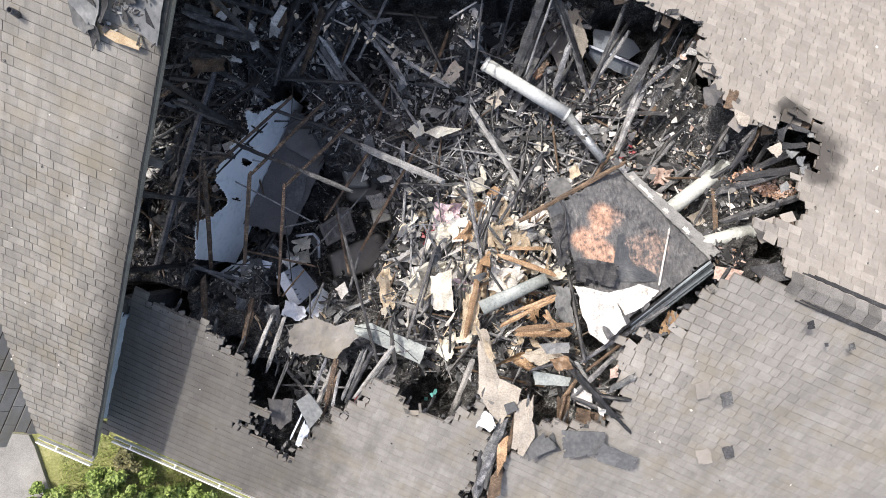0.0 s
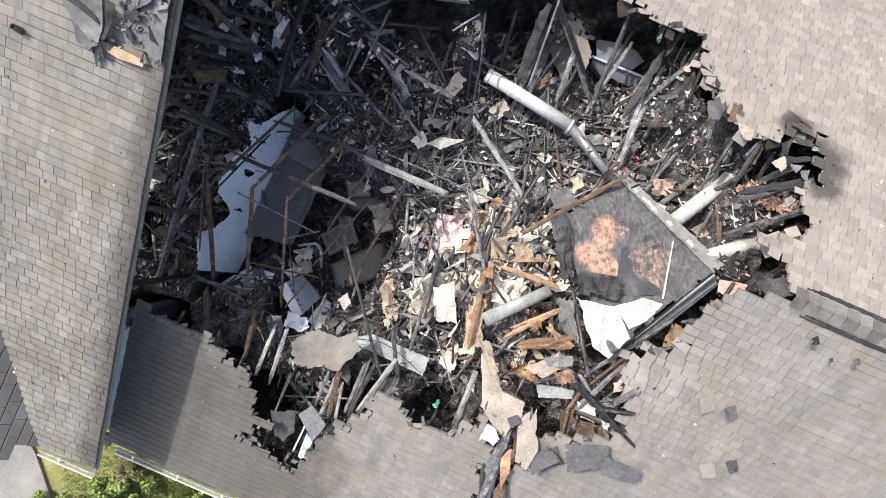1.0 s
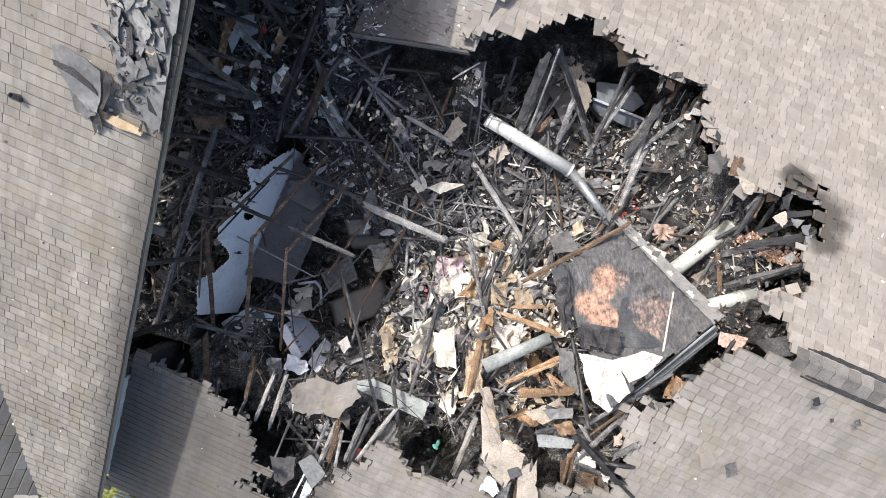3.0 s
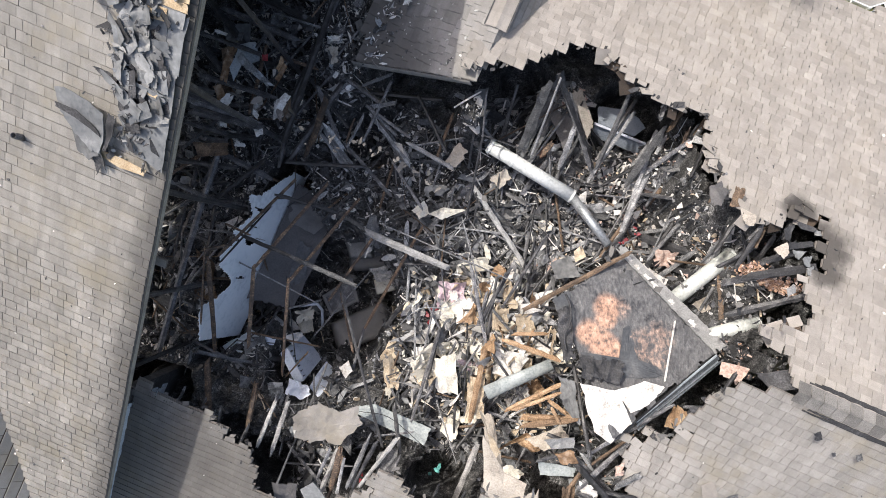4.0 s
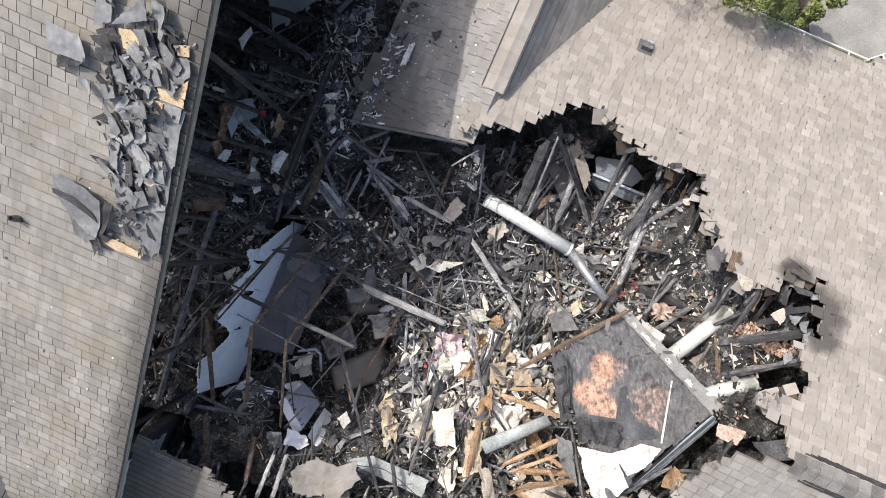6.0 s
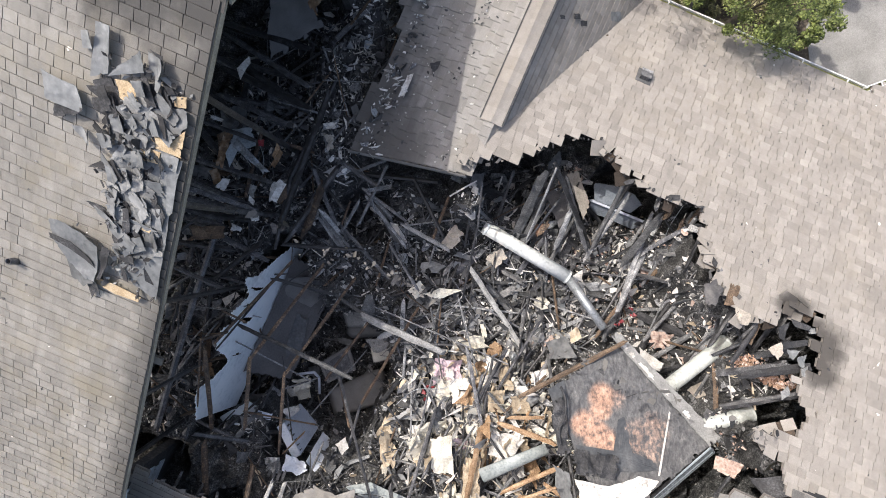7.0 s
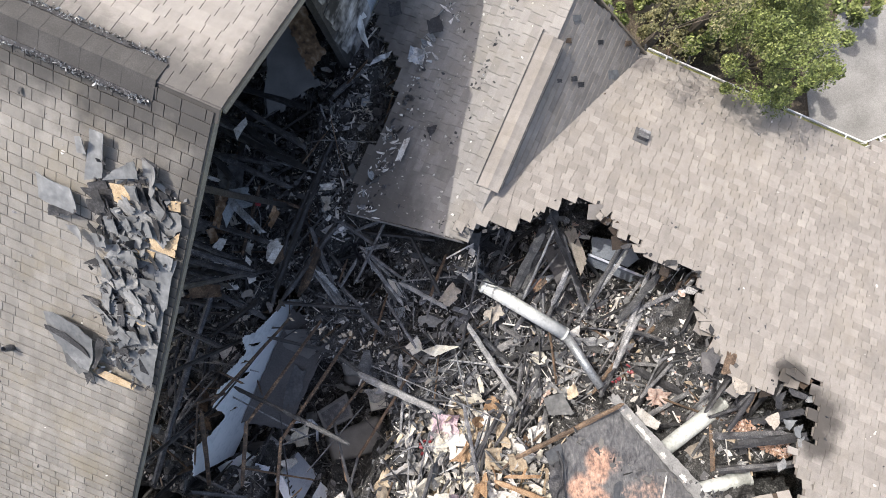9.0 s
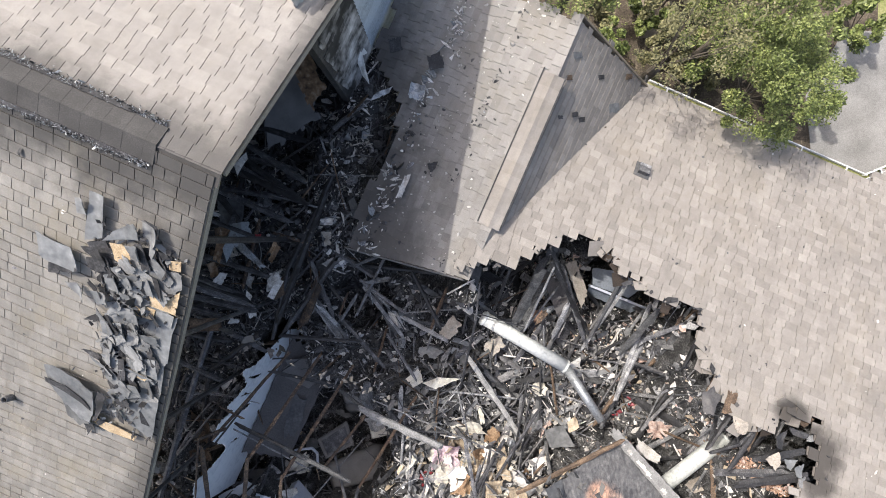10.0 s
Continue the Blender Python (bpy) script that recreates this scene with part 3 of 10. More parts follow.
def roof(name, label, mat, surface, across, down, keep, pick, seed, trim=None, under=None, start=None):
    """Shingles over a roof face. surface(a, s) gives the world place at a along the eave and s down the slope from the ridge;
    keep(place, a, s) says whether there is roof, pick(a, s) which shingles are objects of their own."""
    rnd = random.Random(seed)
    deck, rest, singles = Heap(), Heap(), []
    row = 0
    s = down[0]
    while s < down[1]:
        a = across[0] - rnd.uniform(0, 0.3) if start is None else start(s)
        while a < across[1]:
            i = rnd.choice((0, 1, 1, 2, 2, 3))
            w = WIDTHS[i] * LONG[0]
            cut = trim is not None and a + w > trim - 0.06
            if cut:
                w = trim - a
                if w < 0.03:
                    break
            ac, sc = a + w / 2, s + EXPOSED / 2
            a += w
            p = surface(ac, sc)
            k = keep(p, ac, sc)
            if not k:
                continue
            du = (surface(ac + 0.05, sc) - surface(ac - 0.05, sc)).normalized()
            ds = (surface(ac, sc + 0.05) - surface(ac, sc - 0.05)).normalized()
            nn = du.cross(-ds).normalized()
            if nn.z < 0:
                nn = -nn
            m = Matrix((du, nn.cross(du), nn)).transposed().to_4x4()
            m.translation = p - ds * LAP / 2 + nn * 0.014
            loose = k == 2
            tilt = STEP[0] + (rnd.uniform(-0.45, 0.2) if loose else rnd.uniform(-0.006, 0.006))
            m = m @ pose(0, 0, 0, math.degrees(tilt), 0, rnd.uniform(-24, 24) if loose else rnd.uniform(-0.5, 0.5))
            if len(singles) < 290 and not cut and LONG[0] == 1.0 and pick(ac, sc):
                singles.append((i, m.copy()))
            else:
                o = len(rest.v)
                wx, wy = (w - GAP[0]) / 2, (EXPOSED + LAP) / 2
                if loose:
                    wx, wy = wx * rnd.uniform(0.5, 1.0), wy * rnd.uniform(0.55, 1.0)
                for z in (-0.0055, 0.0055):
                    for x, y in ((-wx, -wy), (wx, -wy), (wx, wy), (-wx, wy)):
                        rest.v.append(tuple(m @ Vector((x, y, z))))
                for f in ((3, 2, 1, 0), (4, 5, 6, 7), (0, 1, 5, 4), (1, 2, 6, 5), (2, 3, 7, 6), (3, 0, 4, 7)):
                    rest.f.append([o + j for j in f])
            if k == 1:
                o = len(deck.v)
                wx, wy = w / 2 + 0.004, EXPOSED / 2 + 0.004
                m.translation = p
                for z in (-0.028, -0.004):
                    for x, y in ((-wx, -wy), (wx, -wy), (wx, wy), (-wx, wy)):
                        deck.v.append(tuple(p + du * x - ds * y + nn * z))
                for f in ((3, 2, 1, 0), (4, 5, 6, 7), (0, 1, 5, 4), (1, 2, 6, 5), (2, 3, 7, 6), (3, 0, 4, 7)):
                    deck.f.append([o + j for j in f])
        s += EXPOSED
    base = deck.done(name, under or UNDER_N, label, "roof", "structure")
    rest.done("shingles", mat, parent=base)
    SINGLES.append((base, mat, singles, EXPOSED + LAP))
    return base


SINGLES = []

# heights of the faces, by u and v
def z_west_s(u, v):
    return 6.18 + 0.46 * v


def z_west_n(u, v):
    return 7.97 - 0.49 * (v - 3.89)


def z_south(u, v):
    return 5.58 + 0.425 * (v - 1.41) - 0.38 * math.exp(-((u - 2.55) / 0.9) ** 2 - ((v - 0.1) / 1.0) ** 2)


def z_north(u, v):
    return 5.58 - 0.42 * (v - 1.41)


def z_mid_w(u, v):
    return 4.40 + 0.30 * (u + 1.2)


def z_mid_e(u, v):
    return 4.40 - 1.0 * (u + 1.2)


def torn(u, v, amount=0.16, f=2.6):
    return amount * fbm(u * f + 3.1, v * f, 1.7, 4) * 2 + 0.09 * noise.noise((u * 8.0, v * 8.0, 4.2))


HOLE_S = [(-4.3, -2.62), (-3.0, -2.58), (-2.3, -2.72), (-2.02, -3.3), (-1.62, -3.72), (-2.05, -3.92), (-1.35, -4.1), (-0.95, -4.25), (-0.85, -4.0), (-0.75, -3.45), (-0.3, -2.75), (0.08, -2.1),
          (0.4, -2.6), (0.95, -2.5), (1.4, -2.05), (1.3, -1.6), (1.75, -2.05), (2.0, -3.0), (1.85, -3.9), (1.95, -4.6), (2.15, -4.6), (2.25, -3.4), (2.25, -2.2), (2.45, -1.75), (3.0, -1.6), (3.4, -1.3), (3.2, -0.75),
          (2.85, -0.2), (3.3, 0.1), (3.45, 0.95), (3.85, 1.38), (4.6, 1.45), (4.6, 2.0), (-4.3, 2.0)]
HOLE_N = [(-4.0, 1.2), (-4.0, 3.3), (-1.4, 3.8), (-0.85, 4.15), (-0.2, 4.75), (0.33, 5.08), (0.6, 4.88), (1.1, 4.72), (1.6, 4.55), (2.1, 4.78), (2.4, 4.62), (2.35, 4.2),
          (2.7, 3.8), (3.15, 3.48), (3.66, 3.45), (3.74, 3.92), (4.24, 3.9), (4.3, 3.1), (4.05, 2.85), (4.25, 2.5), (4.05, 2.2), (3.75, 2.1), (3.8, 1.85), (4.15, 1.75), (4.2, 1.2)]


def keep_south(p, a, s):
    u, v = to_uv(p.x, p.y)
    if u < -4.27 or v < -5.33:
        return 0
    if inside(u + torn(u, v), v + torn(v, u), HOLE_S):
        return 0
    if inside(u + torn(u, v) - 0.07, v + torn(v, u) + 0.1, HOLE_S) or inside(u + torn(u, v) + 0.1, v + torn(v, u) + 0.1, HOLE_S):
        return 2 if noise.noise((u * 5, v * 5, 3)) > 0.22 else 1
    return 1


def keep_north(p, a, s):
    u, v = to_uv(p.x, p.y)
    if inside(u + torn(u, v, 0.1), v + torn(v, u, 0.1), HOLE_N):
        return 0
    if z_mid_e(u, v) > z_north(u, v) + 0.2 and v > 3.5 and u < 0.6:
        return 0
    if v > 8.0 + max(0.0, u - 4.53):
        return 0
    for du_, dv_ in ((-0.12, 0.0), (0.0, -0.12), (-0.1, -0.1)):
        if inside(u + du_ + torn(u, v, 0.1), v + dv_ + torn(v, u, 0.1), HOLE_N):
            return 2 if noise.noise((u * 6, v * 6, 1)) > 0.05 else 1
    return 1


def keep_mid_w(p, a, s):
    u, v = to_uv(p.x, p.y)
    if v > 7.94:
        return 0
    return 1 if u > -3.12 + 0.3 * fbm(v * 1.3, 2.0) - 0.85 * smooth(5.4, 6.8, v) else 0


def keep_mid_e(p, a, s):
    u, v = to_uv(p.x, p.y)
    if v > 7.94 or v < 3.72 + torn(u, v, 0.1, 4):
        return 0
    return 1 if z_mid_e(u, v) > z_north(u, v) - 0.14 else 0


def keep_west(p, a, s):
    u, v = to_uv(p.x, p.y)
    if v < -5.3:
        return 0
    return 1


def by_v(zf, top_v, sign, slope):
    c = 1 / math.sqrt(1 + slope * slope)

    def surface(a, s):
        v = top_v + sign * s * c
        return W(a, v, zf(a, v))
    return surface


def by_u(zf, top_u, sign, slope):
    c = 1 / math.sqrt(1 + slope * slope)

    def surface(a, s):
        u = top_u + sign * s * c
        return W(u, a, zf(u, a))
    return surface


def wavy(surface, amount=0.03):
    """Courses that wander a little, on boards that have sagged."""
    def bent(a, s):
        p = surface(a, s + amount * noise.noise((a * 0.8, s * 0.35, 2.0)) + 0.25 * amount * noise.noise((a * 4.0, s * 3.0, 5.0)))
        return p + Vector((0, 0, 0.035 * noise.noise((a * 1.1, s * 1.1, 7.0))))
    return bent


LAP, GAP[0] = -0.005, 0.008
# Upper courses run on west, out of view, to shut sun out below.
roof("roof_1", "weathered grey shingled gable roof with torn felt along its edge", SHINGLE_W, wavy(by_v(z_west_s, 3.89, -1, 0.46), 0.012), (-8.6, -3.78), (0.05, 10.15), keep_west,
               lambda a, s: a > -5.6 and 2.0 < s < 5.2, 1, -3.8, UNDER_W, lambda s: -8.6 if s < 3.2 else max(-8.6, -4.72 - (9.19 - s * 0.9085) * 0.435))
LAP, GAP[0] = 0.042, 0.003
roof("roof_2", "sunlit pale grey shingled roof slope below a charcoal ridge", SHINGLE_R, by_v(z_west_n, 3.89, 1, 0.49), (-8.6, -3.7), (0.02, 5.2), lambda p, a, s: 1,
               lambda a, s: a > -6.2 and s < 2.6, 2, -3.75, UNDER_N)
LAP, GAP[0], STEP[0] = -0.001, 0.0025, 0.055
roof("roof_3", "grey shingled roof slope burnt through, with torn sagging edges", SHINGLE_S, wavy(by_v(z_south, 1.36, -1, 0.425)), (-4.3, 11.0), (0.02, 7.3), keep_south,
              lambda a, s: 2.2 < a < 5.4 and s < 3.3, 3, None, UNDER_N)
LAP = 0.042
GAP[0], STEP[0] = 0.006, 0.09
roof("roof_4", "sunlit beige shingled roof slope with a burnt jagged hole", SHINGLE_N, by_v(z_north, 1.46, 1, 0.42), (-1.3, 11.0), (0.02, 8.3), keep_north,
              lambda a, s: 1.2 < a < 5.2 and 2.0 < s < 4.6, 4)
GAP[0] = 0.005
roof("roof_5", "sooty shingled low roof slope half in shade, scattered with ash", SHINGLE_C, by_u(z_mid_w, -1.2, -1, 0.30), (3.2, 8.05), (0.0, 3.0), keep_mid_w,
               lambda a, s: a < 6.0, 5, None, UNDER_N, lambda s: 3.42 + 0.16 * (1.9 - s * 0.958) + 0.03 * fbm(s * 4, 1.0))
GAP[0], STEP[0], LAP = 0.004, 0.03, -0.006
# Lighter sunlit tone used to brighten a slope that sun only grazes.
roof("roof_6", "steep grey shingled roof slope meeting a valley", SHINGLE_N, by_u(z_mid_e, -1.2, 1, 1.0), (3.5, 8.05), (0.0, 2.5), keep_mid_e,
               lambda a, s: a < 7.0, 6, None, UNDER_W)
STEP[0], LAP = 0.085, 0.042

# the wing's slope beyond the valley in the south-west
def z_wing(u, v):
    return 3.70 + 1.05 * (-4.72 - u)


EXPOSED, LAP, LONG[0], GAP[0] = 0.17, -0.016, 2.0, 0.008
roof("roof_7", "dark weathered shingled slope of a side wing", SHINGLE_W, by_u(z_wing, -8.4, 1, -1.05), (-6.0, 1.4), (0.0, 6.2),
               lambda p, a, s: 1 if to_uv(p.x, p.y)[0] < -4.66 - (a + 5.3) * 0.435 and p.y > -3.0 else 0, lambda a, s: False, 7, None, DECKING)


# ---- ridge caps ----
def cap_piece(name, mat, at_u, v, z, half, length, slope_a, slope_b, parent, axis="u", lift=0.0, rnd=RND):
    bm = bmesh.new()
    k = half / math.sqrt(1 + slope_a ** 2)
    k2 = half / math.sqrt(1 + slope_b ** 2)
    prof = [(-k, -slope_a * k), (-k * 0.35, -slope_a * k * 0.3), (0, 0.012), (k2 * 0.35, -slope_b * k2 * 0.3), (k2, -slope_b * k2)]
    rows = []
    for e, up in ((-0.5, 0.0), (0.5, 0.0025)):
        for th in (0.0, 0.006):
            row = []
            for d, h in prof:
                if axis == "u":
                    p = W(at_u + e * length, v + d, z + h + up + th + lift)
                else:
                    p = W(v + d, at_u + e * length, z + h + up + th + lift)
                row.append(bm.verts.new(p))
            rows.append(row)
    b0, t0, b1, t1 = rows
    for i in range(4):
        bm.faces.new((t0[i], t0[i + 1], t1[i + 1], t1[i]))
        bm.faces.new((b0[i], b1[i], b1[i + 1], b0[i + 1]))
        bm.faces.new((t1[i], t1[i + 1], b1[i + 1], b1[i]))
        bm.faces.new((t0[i], b0[i], b0[i + 1], t0[i + 1]))
    for i in (0, 4):
        bm.faces.new((t0[i], t1[i], b1[i], b0[i]))
    return obj(name, bm, mat, parent)


cap_w = empty("ridge_cap_1", None, "charcoal ridge shingles with ragged ashy edges", "ridge cap", kind="structure")
u = -8.4
while u < -4.5:
    cap_piece("cap_shingle", CAP_DARK, u, 3.89, 7.99, 0.205, 0.235, 0.40, 0.42, cap_w)
    u += 0.2
cap_piece("cap_shingle", CAP_DARK, -4.46, 3.89, 7.99, 0.195, 0.19, 0.40, 0.42, cap_w)
for u in (-4.29, -4.12, -3.95, -3.845):
    cap_piece("ridge_fold", SHINGLE_W, u, 3.89, 7.968, 0.15, 0.172, 0.45, 0.48, cap_w)
edge, tar = Heap(), Heap()
rnd = random.Random(77)
for i in range(4600):
    u, sgn = rnd.uniform(-8.3, -4.4), rnd.choice((-1, 1))
    d = 0.185 + abs(rnd.gauss(0, 0.025))
    (edge if rnd.random() < 0.45 else tar).plate(W(u, 3.89 + sgn * d, 7.99 - 0.47 * d + 0.025), 0.007 + 0.016 * rnd.random() ** 2, rnd, 0.9, 2.6, 0.004)
for sgn in (-1, 1):
    bm = bmesh.new()
    sheet_mesh(bm, [W(-8.4, 3.89 + sgn * 0.175, 7.935), W(-4.38, 3.89 + sgn * 0.175, 7.935), W(-4.38, 3.89 + sgn * 0.215, 7.92), W(-8.4, 3.89 + sgn * 0.215, 7.92)], 110, 3, 0.01, 0.015, 0.1, 131 + sgn)
    part("tar_strip", bm, FELTDARK, cap_w, "black tar strip")
edge.done("ash_crust", STEEL, parent=cap_w, kind="")
tar.done("tar_crust", FELTDARK, parent=cap_w, kind="")
cap_r = empty("ridge_cap_2", None, "row of sooty grey ridge shingles bedded in dark mastic", "ridge cap", kind="structure")
u = 4.35
while u < 10.5:
    cap_piece("cap_shingle", CAP_GREY, u, 1.41, 5.60, 0.155, 0.17, 0.425, 0.42, cap_r)
    u += 0.18
for sgn, w in ((-1, 0.06), (1, 0.06)):
    bm = bmesh.new()
    sheet_mesh(bm, [W(4.2, 1.41 + sgn * 0.155, 5.545), W(10.6, 1.41 + sgn * 0.155, 5.545), W(10.6, 1.41 + sgn * 0.21, 5.52), W(4.2, 1.41 + sgn * 0.21, 5.52)], 120, 3, 0.016, 0.02, 0.1, 31 + sgn)
    part("mastic_strip", bm, FELTDARK, cap_r, "black tar strip")
cap_m = empty("ridge_cap_3", None, "beige ridge shingles with a lifted dark edge", "ridge cap", kind="structure")
v = 4.68
while v < 6.95:
    cap_piece("cap_shingle", SHINGLE_N, v, -1.22, 4.43, 0.175, 0.225, 0.28, 0.12, cap_m, "v")
    v += 0.2
bm = bmesh.new()
for du_, dz_ in ((-0.195, -0.035), (0.155, -0.012)):
    add_box(bm, along(W(-1.2 + du_, 4.58, 4.41 + dz_), W(-1.2 + du_, 7.05, 4.41 + dz_)), 2.47, 0.022, 0.05)
part("flashing_edge", bm, CHAR, cap_m, "black lifted edge")

# the cut lower edge of the low slope
bm = bmesh.new()
p, q = W(-3.1, 3.40, z_mid_w(-3.1, 0) - 0.06), W(-1.25, 3.70, z_mid_w(-1.25, 0) - 0.06)
stick_mesh(bm, p, q, 0.035, 0.13, 0.06, (1, 1), RND, 12)
obj("trim_eave", bm, CAP_GREY, None, "sooty fascia board under the cut roof edge", "trim", kind="structure")

# ---- walls ----
def wall(name, u0, v0, u1, v1, z0, z1, mat, label, thick=0.14):
    bm = bmesh.new()
    p, q = W(u0, v0, (z0 + z1) / 2), W(u1, v1, (z0 + z1) / 2)
    add_box(bm, along(p, q), (q - p).length, thick, z1 - z0)
    return obj(name, bm, mat, None, label, "wall", kind="structure")


wall("wall_south", -4.0, -4.95, 11.0, -4.95, 0, 2.72, SIDING_WALL, "pale blue sided outer wall under the eave")
wall("wall_north", -3.9, 7.7, 10.9, 7.7, 0, 2.72, SIDING_WALL, "pale blue sided outer wall under the eave")
wall("wall_east", 10.95, -4.9, 10.95, 7.6, 0, 2.72, SIDING_WALL, "pale blue sided end wall")
# Unseen end wall, added so no sun enters under the high roof.
bm = bmesh.new()
ends = [(-5.0, 0.0), (8.2, 0.0), (8.2, z_west_n(0, 8.2) - 0.1), (3.89, 7.85), (-5.0, z_west_s(0, -5.0) - 0.1)]
fr = [bm.verts.new(W(-8.5, v, z)) for v, z in ends]
bk = [bm.verts.new(W(-8.64, v, z)) for v, z in ends]
bm.faces.new(fr)
bm.faces.new(bk[::-1])
for i in range(5):
    bm.faces.new((fr[i], bk[i], bk[(i + 1) % 5], fr[(i + 1) % 5]))
obj("wall_west", bm, SIDING_WALL, None, "unseen pale blue sided end wall closing the high gable", "wall", kind="structure")
wall("wall_south_west", -9.4, -4.95, -4.2, -4.95, 0, 3.55, SIDING_WALL, "pale blue sided outer wall under the eave")
wall("wall_north_west", -9.4, 7.9, -4.2, 7.9, 0, 5.6, SIDING_WALL, "pale blue sided outer wall under the eave")

# the tall gable wall: solid at its ends, burnt open between
gable = empty("wall_gable", None, "tall gable wall burnt open, pale blue boards left at its ends", "wall", kind="structure")
for outline in ([(-5.0, 0.0), (-2.7, 0.0), (-2.7, z_west_s(0, -2.7) - 0.12), (-5.0, z_west_s(0, -5.0) - 0.12)], [(5.6, 0.0), (8.2, 0.0), (8.2, z_west_n(0, 8.2) - 0.12), (5.6, z_west_n(0, 5.6) - 0.12)]):
    bm = bmesh.new()
    face = -4.23 if outline[0][0] < 0 else -4.08
    fr = [bm.verts.new(W(face, v, z)) for v, z in outline]
    bk = [bm.verts.new(W(face - 0.14, v, z)) for v, z in outline]
    bm.faces.new(fr)
    bm.faces.new(bk[::-1])
    for i in range(4):
        bm.faces.new((fr[i], bk[i], bk[(i + 1) % 4], fr[(i + 1) % 4]))
    part("sheathing", bm, WALLPAINT, gable, "soot-black sheathing")
for v in (-2.1, -0.9, 0.5, 1.9, 3.1):
    bm = bmesh.new()
    lean = RND.uniform(-0.1, 0.1)
    up = (z_west_s(0, v) if v < 3.89 else z_west_n(0, v)) - 0.15
    stick_mesh(bm, W(-4.15, v, 2.2), W(-4.15, v + lean, up), 0.05, 0.085, 0.2, (1, 1))
    part("stud", bm, CHAR, gable, "charred stud")
for p, q in ((W(-4.1, -2.6, z_west_s(0, -2.6) - 0.2), W(-4.1, 3.85, 7.75)), (W(-4.1, 3.9, 7.75), W(-4.1, 6.0, z_west_n(0, 6.0) - 0.2))):
    bm = bmesh.new()
    stick_mesh(bm, p, q, 0.09, 0.12, 0.15, (1, 1), RND, 14)
    part("rafter", bm, CHAR, gable, "charred end rafter")
z = 2.6
while z < 7.4:
    vs = (z - 6.18) / 0.46 + 0.3
    vn = 3.89 + (7.97 - z) / 0.49 - 0.3
    for a, b, m in ((max(-5.0, vs), -3.0 + RND.uniform(-0.1, 0.1), SIDING_WALL), (5.7 + RND.uniform(-0.1, 0.25), 6.5, SIDING_BURNT), (6.5, min(8.0, vn), SIDING_WALL)):
        if b - a > 0.15:
            bm = bmesh.new()
            face = -4.21 if a < 0 else -4.06
            add_box(bm, along(W(face, a, z), W(face, b, z)) @ pose(0, 0, 0, -6 if m is SIDING_WALL else -14), b - a, 0.016, 0.145)
            part("siding_board", bm, m, gable)
    z += 0.125
# rake boards
for nm, p, q in (("rake_board", W(-3.82, -5.32, z_west_s(0, -5.32) - 0.09), W(-3.82, 3.89, 7.88)), ("rake_board", W(-3.77, 3.89, 7.88), W(-3.77, 8.3, z_west_n(0, 8.3) - 0.09))):
    bm = bmesh.new()
    add_box(bm, along(p, q), (q - p).length, 0.03, 0.09, 0.004)
    part(nm, bm, FLASHING, gable, "weathered grey rake board")

# gutters
def gutter(name, p, q, label, out):
    e = empty(name, None, label, "gutter", kind="structure")
    n = (q - p).length
    m = along(p, q)
    side = 1 if (m.to_3x3() @ Vector((0, 1, 0))).dot(out) > 0 else -1
    bm = bmesh.new()
    for y, z, a, b in ((0.0, 0, 0.006, 0.09), (0.075, 0, 0.022, 0.09)):
        add_box(bm, m @ pose(0, side * y, z), n, a, b)
    part("trough", bm, GUTTER, e)
    bm = bmesh.new()
    add_box(bm, m @ pose(0, side * 0.037, -0.03), n, 0.07, 0.02)
    part("gutter_bed", bm, LAWN, e, "leaf litter in the gutter")
    k = 0.35
    while k < n:
        bm = bmesh.new()
        add_box(bm, m @ pose(k - n / 2, side * 0.035, 0.049), 0.025, 0.10, 0.006)
        part("bracket", bm, GUTTER, e)
        k += 0.85
    return e


gutter("gutter_1", W(-4.0, -5.36, 2.72), W(9, -5.36, 2.72), "white metal gutter along the front eave", W(0, -1))
gutter("gutter_2", W(0.42, 8.02, 2.76), W(4.55, 8.02, 2.76), "white metal gutter along the garden eave", W(0, 1))
gutter("gutter_3", W(-4.75, -5.36, 3.68), W(-3.8, -5.36, 3.68), "white metal gutter along the high front eave", W(0, -1))
gutter("gutter_4", W(4.55, 8.02, 2.76), W(5.9, 9.3, 2.34), "white metal gutter turning the corner of the eave", W(-1, 1))
bm = bmesh.new()
add_box(bm, along(W(-1.2, 7.96, 4.33), W(0.43, 7.96, 2.74)), 2.3, 0.03, 0.16)
obj("trim_gable", bm, FENCEWOOD, None, "brown fascia board under the small gable", "trim", kind="structure")

